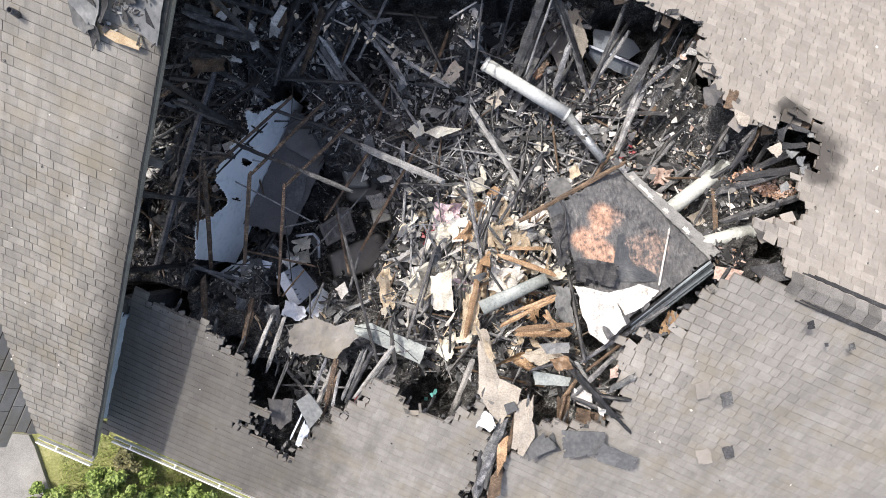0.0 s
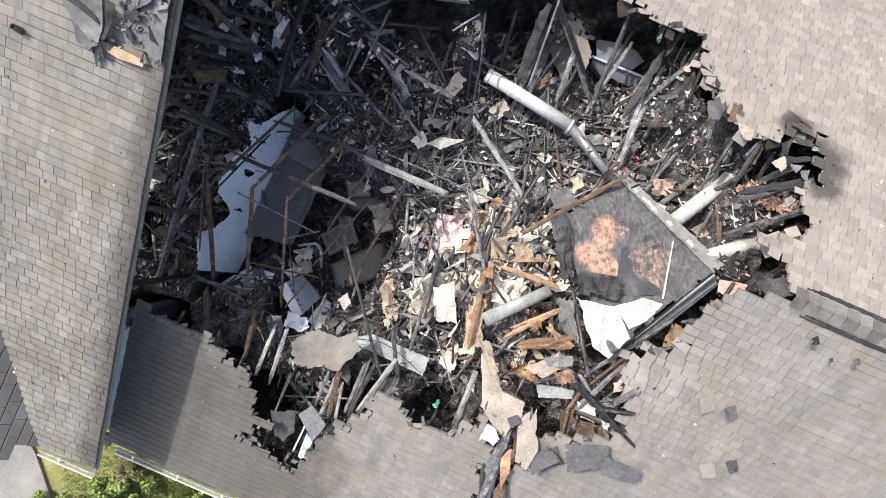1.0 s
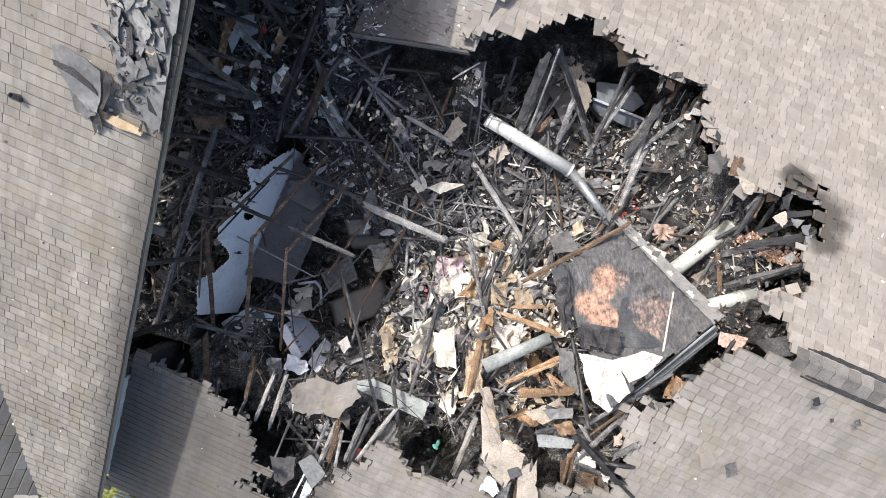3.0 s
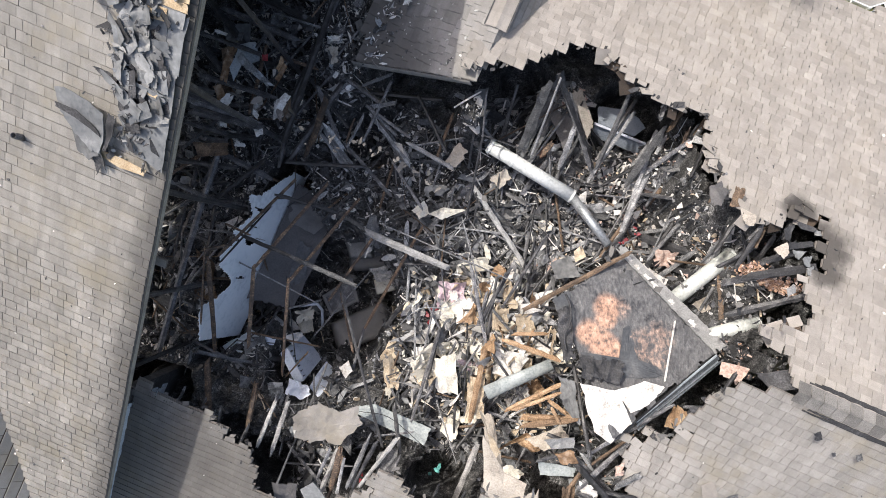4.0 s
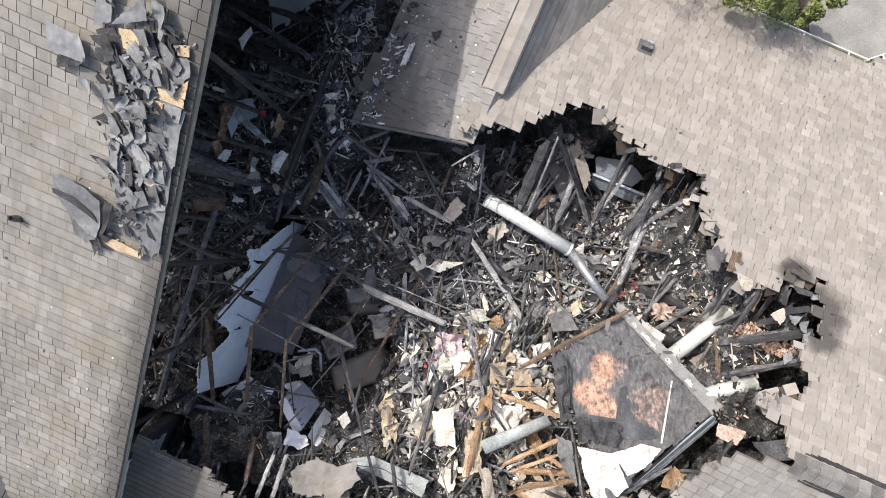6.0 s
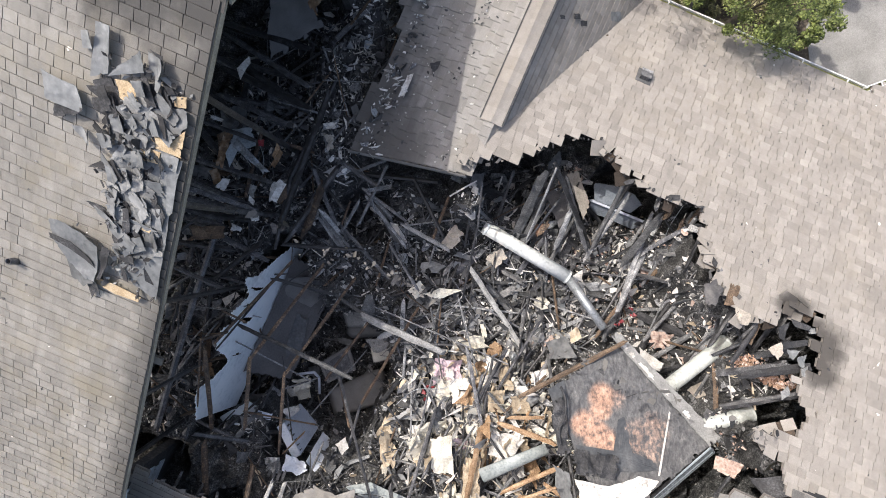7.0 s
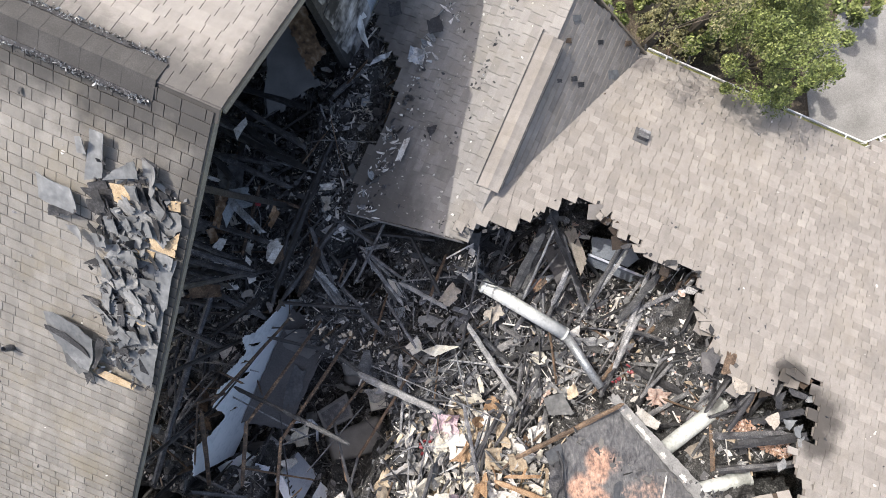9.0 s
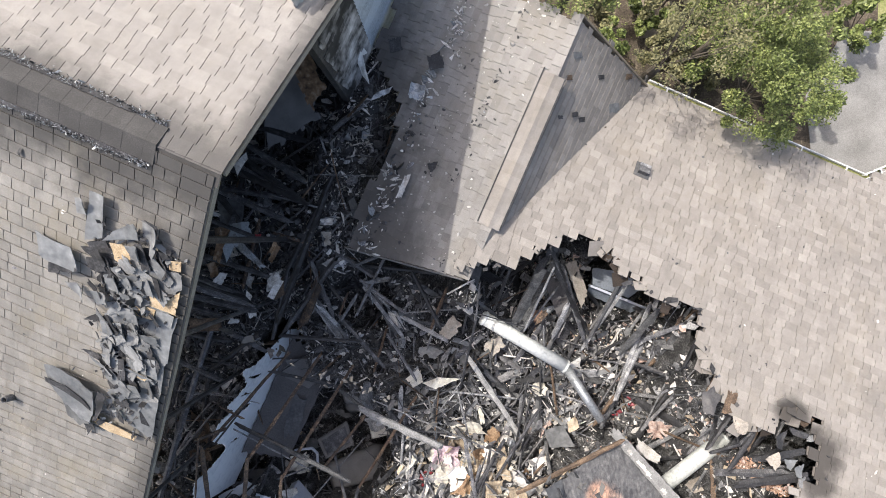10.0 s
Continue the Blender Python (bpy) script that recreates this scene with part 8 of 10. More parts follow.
torn_sheet("edge_board", [(1.41, -1.41, 4.42), (1.9, -1.39, 4.37), (1.87, -1.55, 4.35), (1.53, -1.56, 4.37)], FLASHING, "dusty grey board scrap in the burnt gap", "board", 0.012, 0.1, 0.1, 0)
torn_sheet("edge_board", [(1.57, -1.65, 4.29), (1.87, -1.6, 4.29), (1.96, -1.81, 4.26), (1.72, -1.84, 4.25)], RUST, "dark rusty plate in the burnt gap", "board", 0.012, 0.15, 0.12, 0)
torn_sheet("edge_board", [(0.58, -1.28, 4.45), (0.69, -1.41, 4.42), (0.8, -1.64, 4.34), (0.72, -1.73, 4.3), (0.61, -1.5, 4.37)], CREAM, "stained cream board edge in the burnt gap", "board", 0.012, 0.15, 0.12, 0)
timber((1.94, -1.81, 4.48), (2.58, -2.52, 4.51), 0.09, 0.07, CHAR, "charred_timber", "charred black roof timber lying in the burnt wreckage")
timber((1.94, -2.22, 4.37), (2.61, -2.47, 4.49), 0.07, 0.06, CHAR, "charred_timber", "charred black roof timber lying in the burnt wreckage")
timber((2.17, -2.16, 4.43), (2.7, -2.19, 4.61), 0.06, 0.06, CHAR, "charred_timber", "charred black roof timber lying in the burnt wreckage")
timber((2.44, -2.08, 4.51), (2.77, -1.82, 4.69), 0.08, 0.06, CHAR_GREY, "ashen_timber", "ash-grey burnt timber lying in the wreckage")
timber((2.57, -2.5, 4.5), (2.77, -2.71, 4.44), 0.05, 0.03, CHAR, "charred_timber", "charred black roof timber lying in the burnt wreckage")
torn_sheet("edge_scrap", [(2.06, -2.07, 4.53), (2.19, -2.14, 4.54), (2.13, -2.24, 4.51)], PLASTER, "white board scrap in the burnt gap", "scrap", 0.012, 0.1, 0.1, 0)
torn_sheet("edge_scrap", [(2.27, -2.3, 4.51), (2.4, -2.35, 4.52), (2.37, -2.48, 4.48), (2.29, -2.43, 4.48)], PLASTER, "white board scrap in the burnt gap", "scrap", 0.012, 0.2, 0.2, 0)
torn_sheet("edge_scrap", [(2.0, -2.35, 4.36), (2.19, -2.43, 4.37), (2.27, -2.73, 4.29), (2.13, -2.78, 4.25), (2.01, -2.63, 4.28)], CHAR_BROWN, "scorched sawtooth of shingles over the gap", "scrap", 0.012, 0.1, 0.3, 0)
torn_sheet("edge_scrap", [(2.42, -1.75, 4.57), (2.55, -1.7, 4.61), (2.54, -1.84, 4.59), (2.43, -1.9, 4.56)], PINKISH, "pink-brown splintered rubble at the roof edge", "scrap", 0.012, 0.35, 0.35, 0)
torn_sheet("felt_sheet", [(1.34, -3.05, 4.08), (1.55, -2.89, 4.17), (1.67, -2.77, 4.24), (1.73, -2.92, 4.19), (1.81, -3.08, 4.15), (1.62, -3.15, 4.09), (1.49, -3.25, 4.02)], FELTMID, "dark sheet of torn roofing felt lying on shingles", "felt", 0.012, 0.05, 0.07, 0)
timber((4.2, 1.01, 4.78), (5.16, 1.15, 4.83), 0.11, 0.07, FELTDARK, "charred_timber", "charred black roof timber lying in the burnt wreckage")
timber((4.33, 1.53, 4.61), (4.51, 1.73, 4.65), 0.07, 0.05, CHAR, "charred_timber", "charred black roof timber lying in the burnt wreckage")
timber((4.16, 1.16, 4.63), (4.5, 1.69, 4.67), 0.07, 0.04, FELTDARK, "charred_timber", "charred black roof timber lying in the burnt wreckage")
torn_sheet("edge_scrap", [(4.56, 1.42, 4.9), (4.76, 1.52, 4.83), (4.78, 1.35, 4.89), (4.66, 1.25, 4.95)], TANPAPER, "beige shingle bent down at the hole", "scrap", 0.012, 0.12, 0.14, 0)
torn_sheet("edge_scrap", [(4.84, 1.4, 4.86), (5.05, 1.38, 4.83), (4.89, 1.26, 4.91), (4.83, 1.29, 4.91)], FELTPALE, "ash-white curled shingle edge at the hole", "scrap", 0.012, 0.12, 0.14, 0)
torn_sheet("edge_scrap", [(4.97, 1.3, 4.88), (5.16, 1.34, 4.83), (5.05, 1.14, 4.93), (4.96, 1.18, 4.93)], FELTPALE, "ash-white curled shingle edge at the hole", "scrap", 0.012, 0.12, 0.14, 0)
torn_sheet("edge_scrap", [(4.99, 1.14, 4.94), (5.13, 1.18, 4.9), (5.04, 1.03, 4.97), (4.98, 1.05, 4.98)], FLASHING, "ash-grey curled shingle edge at the hole", "scrap", 0.012, 0.12, 0.14, 0)
torn_sheet("edge_scrap", [(5.23, 1.67, 4.69), (5.38, 1.69, 4.66), (5.34, 1.6, 4.7), (5.23, 1.6, 4.72)], FLASHING, "ash-grey curled shingle edge at the hole", "scrap", 0.012, 0.12, 0.14, 0)
torn_sheet("edge_scrap", [(4.6, 0.87, 5.11), (4.74, 0.95, 5.05), (4.73, 0.82, 5.1), (4.61, 0.76, 5.15)], FLASHING, "ash-grey crumb of plaster at the hole", "scrap", 0.012, 0.12, 0.14, 0)
torn_sheet("edge_scrap", [(4.95, 1.83, 4.68), (5.27, 1.69, 4.68), (5.21, 1.62, 4.72), (5.02, 1.71, 4.71)], FELTDARK, "burnt black shingle edge at the hole", "scrap", 0.012, 0.12, 0.14, 0)
torn_sheet("edge_scrap", [(4.78, 1.5, 4.83), (5.18, 1.53, 4.75), (5.19, 1.45, 4.79), (4.77, 1.4, 4.87)], FELTDARK, "burnt black shingle edge at the hole", "scrap", 0.012, 0.12, 0.14, 0)
torn_sheet("edge_scrap", [(4.74, 1.71, 4.76), (4.97, 1.78, 4.69), (4.83, 1.5, 4.82), (4.75, 1.54, 4.83)], FELTDARK, "burnt black shingle edge at the hole", "scrap", 0.012, 0.12, 0.14, 0)
torn_sheet("edge_scrap", [(4.16, 2.31, 4.63), (4.29, 2.25, 4.63), (4.2, 2.0, 4.74), (4.01, 2.03, 4.76)], CHAR_BROWN, "scorched sheathing under the roof edge", "scrap", 0.012, 0.12, 0.14, 0)
torn_sheet("edge_scrap", [(3.73, 2.29, 4.71), (3.91, 2.38, 4.64), (4.01, 2.24, 4.68), (3.83, 1.99, 4.81), (3.71, 2.02, 4.81)], DARKPANEL, "smoke-darkened board under the roof edge", "scrap", 0.012, 0.12, 0.14, 0)
torn_sheet("edge_scrap", [(4.14, 2.0, 4.75), (4.37, 1.87, 4.76), (4.32, 1.73, 4.82), (4.18, 1.76, 4.84)], TANPAPER, "bare tan sheathing at the roof edge", "scrap", 0.012, 0.12, 0.14, 0)
torn_sheet("edge_scrap", [(1.076, -2.255, 4.25), (1.367, -2.212, 4.25), (1.384, -2.853, 4.25), (1.204, -3.195, 4.25), (1.008, -3.066, 4.25)], TANPAPER, "torn tan underlay beside the burnt valley", "scrap", 0.012, 0.1, 0.1)
torn_sheet("edge_scrap", [(0.838, -3.047, 4.05), (1.03, -2.829, 4.05), (0.978, -3.265, 4.05), (0.821, -3.571, 4.05)], RAW, "splintered orange sheathing in the burnt valley", "scrap", 0.012, 0.1, 0.1)
torn_sheet("edge_scrap", [(0.745, -3.584, 3.9), (0.958, -3.318, 3.9), (0.896, -3.895, 3.9), (0.692, -3.93, 3.9)], CHAR_BROWN, "scorched sheathing edge in the burnt valley", "scrap", 0.012, 0.1, 0.1)
torn_sheet("edge_scrap", [(3.331, -1.196, 4.5), (3.497, -0.947, 4.5), (3.555, -1.238, 4.5), (3.455, -1.321, 4.5)], OSB, "splintered tan sheathing under the roof edge", "scrap", 0.012, 0.1, 0.1)
torn_sheet("edge_scrap", [(3.557, -1.069, 4.85), (3.812, -0.949, 4.85), (3.78, -1.188, 4.85), (3.621, -1.252, 4.85)], FELTMID, "bent grey shingle at the roof edge", "scrap", 0.012, 0.1, 0.1)
torn_sheet("edge_scrap", [(1.783, -2.298, 3.9), (2.005, -2.253, 3.9), (1.961, -2.741, 3.9), (1.783, -2.83, 3.9)], CHAR_BROWN, "scorched brown board in the burnt gap", "scrap", 0.012, 0.1, 0.1)
torn_sheet("edge_scrap", [(2.049, -2.423, 4.1), (2.527, -2.553, 4.1), (2.397, -2.727, 4.1), (2.049, -2.7, 4.1)], CHAR_BROWN, "rust-brown scrap in the burnt gap", "scrap", 0.012, 0.1, 0.1)
torn_sheet("edge_scrap", [(1.995, -2.107, 4.15), (2.297, -2.237, 4.15), (2.254, -2.453, 4.15), (2.055, -2.366, 4.15)], PLASTER, "white board scrap in the burnt gap", "scrap", 0.012, 0.1, 0.1)
# pink cloth and coloured bits
e = scrap([(-0.159, 0.797, 2.600), (0.315, 0.798, 2.600), (0.346, 0.311, 2.600), (-0.189, 0.340, 2.600)], PINKCLOTH, "pink patterned cloth in the heap", "cloth", (16, 16), 0.35, 0.3, 0.01, "pink_cloth")
scrap([(0.033, 0.674, 2.680), (0.193, 0.674, 2.680), (0.193, 0.493, 2.680), (0.023, 0.503, 2.680)], PLASTER, "white patch on pink cloth", "cloth", (8, 8), 0.02, 0.2, 0.006, "cloth")
rnd = random.Random(3)
bits = Heap()
for px, py, pz in ((-0.293, 0.263, 2.600), (-0.343, 0.162, 2.600), (-0.242, 0.333, 2.600), (4.541, 2.408, 3.600), (4.632, 2.298, 3.600), (-1.547, -2.814, 2.300), (-1.495, -2.855, 2.300), (-0.948, 0.125, 1.000), (-0.809, 0.090, 1.000), (3.021, 1.479, 3.100), (3.196, 1.717, 3.000)):
    for k in range(3):
        bits.lump(Vector((px + rnd.gauss(0, .05), py + rnd.gauss(0, .05), pz)), rnd.uniform(0.04, 0.1), rnd, 0.5, 1.5)
bits.done("red_scraps", REDBIT, "scattered red plastic scraps", "scraps")
bits = Heap()
for px, py, pz in ((-0.203, -2.762, 2.000), (-0.309, -2.816, 2.000), (-0.149, -2.709, 2.000)):
    bits.lump(Vector((px, py, pz)), 0.12, rnd, 0.5, 1.4)
bits.done("teal_scraps", TEAL, "teal cloth scraps in a burnt hollow", "scraps")
# heap of pale boards in the middle
rnd = random.Random(44)
for i in range(400):
    x, y = 0.7 + rnd.gauss(0, 0.75), -0.2 + rnd.gauss(0, 0.72)
    if x > 2.0 or not ok_uv(*to_uv(x, y)):
        continue
    o = Vector((x, y, bed(x, y) + rnd.uniform(0.06, 0.3)))
    e = Euler((rnd.gauss(0, 0.55), rnd.gauss(0, 0.55), rnd.uniform(0, 6.28))).to_matrix()
    n, s_, long = rnd.choice((4, 5, 5, 6)), 0.035 + 0.15 * rnd.random() ** 1.8, rnd.uniform(1.0, 2.4)
    k = rnd.uniform(0, 6.28)
    ring = [o + e @ Vector((math.cos(k + 6.2832 * j / n + rnd.uniform(-.3, .3)) * s_ * long, math.sin(k + 6.2832 * j / n + rnd.uniform(-.3, .3)) * s_, 0)) for j in range(n)]
    mat, lab = rnd.choice(((PLASTER, "broken white plasterboard with stained edges"), (CREAM, "curled tan paper board on the heap"), (CLOTH, "crumpled off-white paper on the heap"), (PLASTER, "broken white plasterboard with stained edges"),
                           (FELT, "bent grey sheet on the heap"), (CLOTH, "crumpled off-white paper on the heap"), (RAW, "splintered pine board on the heap") if x > 0.5 else (PINKCLOTH, "torn pink cloth scrap on the heap") if i % 4 == 0 else (PLASTER, "broken white plasterboard with stained edges")))
    torn_sheet("paper_scrap" if mat is CLOTH else "plaster_scrap" if mat is PLASTER else "board_scrap", ring, mat, lab, "paper" if mat is CLOTH else "board", 0.011, 0.3, 0.22, rnd.choice((0, 0.1, 0.3, 0.5)), None, "boards on the heap", 3, 4, 6)
# thin burnt scraps over the whole heap
rnd = random.Random(61)
for i in range(240):
    x, y = spot(rnd)
    if math.hypot(x - 2.9, y) < 1.3:
        continue
    o = Vector((x, y, bed(x, y) + rnd.uniform(0.05, 0.2)))
    e = Euler((rnd.gauss(0, 0.4), rnd.gauss(0, 0.4), rnd.uniform(0, 6.28))).to_matrix()
    n, s_, long = rnd.choice((3, 4, 4, 5)), rnd.uniform(0.04, 0.16), rnd.uniform(1.0, 3.0)
    k = rnd.uniform(0, 6.28)
    ring = [o + e @ Vector((math.cos(k + 6.2832 * j / n + rnd.uniform(-.3, .3)) * s_ * long, math.sin(k + 6.2832 * j / n + rnd.uniform(-.3, .3)) * s_, 0)) for j in range(n)]
    pale_ = rnd.random() < 0.25 + 0.5 * paleness(x, y)
    mat, lab = rnd.choice(((PLASTER, "small broken plasterboard scrap in the ash"), (FELT, "grey felt scrap in the ash"), (STEEL, "thin bent metal scrap in the ash"), (CHAR_GREY, "ash-grey board scrap in the ash"))) if pale_ else rnd.choice(
        ((CHAR_GREY, "ash-grey board scrap in the cinders"), (FELTDARK, "burnt black felt scrap in the cinders"), (FELT, "grey felt scrap in the cinders")))
    torn_sheet("burnt_scrap", ring, mat, lab, "scrap", 0.01, 0.1, 0.1, 0.0, None, "scraps in the burnt rooms", 3, 3, 5)
# flaps of shingles caught at the edge of the south slope
torn_sheet("shingle_flap", [(-2.578, -1.345, 3.450), (-2.346, -1.169, 3.450), (-2.114, -1.114, 3.450), (-1.743, -1.225, 3.450), (-1.511, -1.188, 3.450), (-1.410, -1.457, 3.450), (-1.632, -1.633, 3.450), (-1.771, -1.837, 3.450), (-2.040, -1.763, 3.450), (-2.300, -1.781, 3.450), (-2.494, -1.651, 3.450)], SHINGLE_S, "loose ragged slab of shingles bridging two holes", "shingles", 0.02, 0.08, 0.07, 0.0, None, "", 3.0, 7, 8)
sheet("felt_sheet", [(1.760, -2.690, 4.420), (2.370, -2.685, 4.520), (2.458, -2.982, 4.500), (1.794, -3.109, 4.420)], FELTMID, "dark sheet of torn roofing felt lying on shingles", "felt", 0.014, 0.05, 0.05, (20, 12))
sheet("felt_sheet", [(2.301, -2.823, 4.530), (2.841, -3.064, 4.550), (2.784, -3.273, 4.520), (2.209, -3.098, 4.500)], FELTMID, "dark sheet of torn roofing felt lying on shingles", "felt", 0.014, 0.05, 0.06, (18, 10))
scrap([(1.211, -3.015, 4.200), (1.537, -2.744, 4.300), (1.723, -2.965, 4.350), (1.290, -3.195, 4.250)], FELTMID, "dark sheet of torn roofing felt lying on shingles", "felt", (12, 10), 0.04, 0.1, 0.014, "felt_sheet")
shingle_slab([(4.303, 0.323, 4.950), (4.806, 0.549, 5.100), (4.742, 0.159, 5.300), (4.342, 0.070, 5.100)], SHINGLE_N, "slab of beige shingles hanging at the hole", 88)
scrap([(4.047, -0.219, 5.300), (4.593, -0.179, 5.400), (4.609, -0.398, 5.500), (4.194, -0.437, 5.450)], FELTDARK, "burnt black ridge felt", "felt", (16, 8), 0.15, 0.12, 0.02, "felt_sheet")
timber((-0.243, -2.893, 3.750), (0.450, -2.833, 3.950), 0.03, 0.03, CHAR, "metal_rod", "thin rusty rod lying on the shingles")
timber((0.450, -2.833, 3.950), (0.703, -2.579, 4.100), 0.03, 0.03, CHAR, "metal_rod", "thin rusty rod lying on the shingles")

# ---- torn felt on the high west roof ----
FELT_LABEL = {FELT: "curled strip of grey roofing felt torn up by fire", FELTDARK: "black strip in the torn, burnt roofing felt", FELTPALE: "curled blue-grey sheet of roofing felt torn up by fire", OSB: "bare tan roof sheathing where felt tore away", FLASHING: "bent grey metal edge strip"}


def felt(c, mat=None, curl=0.12, lift=0.03, roll=0.0, torn=0.1):
    m = mat or FELT
    return torn_sheet("sheathing_patch" if m is OSB else "felt_strip", [Vector(p) + Vector((0, 0, lift)) for p in c], m, FELT_LABEL[m], "sheathing" if m is OSB else "felt", 0.007, curl * 0.8, torn, roll * 0.16, None, "felt torn off the high roof", 4.0, 7, 9)


def on_west(u, v):
    return W(u, v, z_west_s(u, v) + 0.03)


# bared strip along the edge, then what curls over it
felt([on_west(-4.63, 2.53), on_west(-4.09, 2.71), on_west(-3.91, 2.48), on_west(-3.94, 2.05), on_west(-4.03, 1.61), on_west(-4.39, 1.67), on_west(-4.55, 1.99)], FELTPALE, 0.012, 0.036, 0, 0.05)
# Flat black under-sheet: shadow between the torn strips, put in as colour.
felt([on_west(-4.92, 2.68), on_west(-4.14, 2.98), on_west(-3.9, 2.93), on_west(-3.9, 2.47), on_west(-4.31, 2.3), on_west(-4.7, 2.41)], FELTDARK, 0.02, 0.033, 0, 0.1)
felt([on_west(-4.56, 1.98), on_west(-4.01, 2.32), on_west(-3.95, 1.7), on_west(-4.15, 1.63), on_west(-4.39, 1.7), on_west(-4.55, 1.78)], FELTPALE, 0.03, 0.035, 0.1, 0.04)
felt([on_west(-4.88, 3.25), on_west(-4.72, 3.28), on_west(-4.69, 2.88), on_west(-4.87, 2.75)], FELTPALE, 0.05, 0.07, 0.9, 0.04)
felt([on_west(-4.69, 2.84), on_west(-4.6, 2.97), on_west(-4.34, 3.2), on_west(-4.31, 3.01)], FELTPALE, 0.05, 0.08, 0.7, 0.05)
felt([on_west(-4.34, 3.19), on_west(-4.18, 3.19), on_west(-4.12, 3.08), on_west(-4.18, 2.98), on_west(-4.3, 3.01)], FELT, 0.1, 0.09, 1.4, 0.06)
felt([on_west(-4.32, 3.22), on_west(-4.18, 3.2), on_west(-4.11, 3.1), on_west(-4.17, 3.13)], FELTDARK, 0.08, 0.1, 0.6, 0.2)
felt([on_west(-5.36, 2.64), on_west(-4.98, 2.65), on_west(-4.83, 2.46), on_west(-4.9, 2.41), on_west(-5.3, 2.39)], FELTPALE, 0.06, 0.08, 0.6, 0.04)
felt([on_west(-5.22, 2.39), on_west(-5.07, 2.41), on_west(-5.08, 2.31), on_west(-5.22, 2.27)], FELTDARK, 0.08, 0.05, 0.3, 0.15)
felt([on_west(-4.87, 2.75), on_west(-4.68, 2.86), on_west(-4.64, 2.78), on_west(-4.81, 2.68)], FELTDARK, 0.04, 0.03, 0, 0.1)
felt([on_west(-4.79, 2.69), on_west(-4.67, 2.78), on_west(-4.59, 2.57), on_west(-4.71, 2.49)], FELTDARK, 0.1, 0.07, 0.5, 0.15)
felt([on_west(-4.48, 2.89), on_west(-4.29, 2.96), on_west(-4.25, 2.82), on_west(-4.39, 2.76)], FELTPALE, 0.1, 0.08, 0.9, 0.08)
felt([on_west(-5.03, 3.14), on_west(-4.88, 3.18), on_west(-4.87, 3.01), on_west(-5.0, 2.97)], FELT, 0.06, 0.05, 0.8, 0.05)
felt([on_west(-4.65, 2.85), on_west(-4.51, 2.87), on_west(-4.21, 2.76), on_west(-4.3, 2.62), on_west(-4.55, 2.7)], OSB, 0.03, 0.05, 0, 0.07)
felt([on_west(-4.03, 2.91), on_west(-3.91, 2.96), on_west(-3.89, 2.85), on_west(-4.02, 2.82)], OSB, 0.02, 0.05, 0, 0.04)
felt([on_west(-4.26, 2.53), on_west(-4.11, 2.55), on_west(-4.04, 2.47), on_west(-3.85, 2.47), on_west(-3.85, 2.39), on_west(-4.23, 2.38)], OSB, 0.02, 0.05, 0, 0.05)
felt([on_west(-4.01, 2.46), on_west(-3.86, 2.66), on_west(-3.85, 2.47)], OSB, 0.02, 0.052, 0, 0.06)
felt([on_west(-4.29, 2.36), on_west(-4.05, 2.37), on_west(-4.06, 2.24), on_west(-4.26, 2.22)], OSB, 0.01, 0.06, 0, 0.02)
felt([on_west(-4.22, 2.33), on_west(-4.11, 2.33), on_west(-4.12, 2.26), on_west(-4.21, 2.25)], FELT, 0.01, 0.072, 0, 0.03)
felt([on_west(-4.05, 2.36), on_west(-3.86, 2.39), on_west(-3.86, 2.23), on_west(-4.05, 2.21)], FELTPALE, 0.03, 0.055, 0.2, 0.04)
felt([on_west(-4.29, 2.72), on_west(-3.87, 2.87), on_west(-3.85, 2.69), on_west(-4.03, 2.46), on_west(-4.22, 2.54)], FELT, 0.04, 0.045, 0.2, 0.06)
felt([on_west(-4.61, 2.61), on_west(-4.5, 2.65), on_west(-4.26, 2.53), on_west(-4.36, 2.45)], FELTPALE, 0.05, 0.09, 0.8, 0.05)
felt([on_west(-4.74, 2.29), on_west(-4.49, 2.35), on_west(-4.49, 2.25), on_west(-4.65, 2.17)], FELTPALE, 0.08, 0.09, 1.0, 0.06)
felt([on_west(-4.51, 2.35), on_west(-4.44, 2.36), on_west(-4.46, 2.24), on_west(-4.51, 2.23)], FELTDARK, 0.05, 0.06, 0.2, 0.1)
felt([on_west(-4.59, 2.12), on_west(-4.27, 2.22), on_west(-4.17, 2.08), on_west(-4.4, 1.98)], FELT, 0.14, 0.06, 0.8, 0.15)
felt([on_west(-5.22, 2.4), on_west(-4.84, 2.5), on_west(-4.98, 2.36), on_west(-5.12, 2.33)], FELTDARK, 0.06, 0.06, 0.5, 0.1)
felt([on_west(-5.02, 2.27), on_west(-4.91, 2.29), on_west(-4.72, 2.19), on_west(-4.83, 2.16)], FELT, 0.1, 0.08, 0.8, 0.1)
felt([on_west(-4.44, 2.42), on_west(-4.31, 2.43), on_west(-4.27, 2.26), on_west(-4.37, 2.27)], FELTPALE, 0.1, 0.08, 0.8, 0.1)
felt([on_west(-4.65, 2.5), on_west(-4.48, 2.58), on_west(-4.43, 2.39), on_west(-4.59, 2.37)], FELTPALE, 0.05, 0.07, 0.7, 0.05)
felt([on_west(-4.4, 2.58), on_west(-4.16, 2.67), on_west(-4.05, 2.53), on_west(-4.16, 2.47), on_west(-4.36, 2.46)], FELTPALE, 0.06, 0.07, 0.5, 0.05)
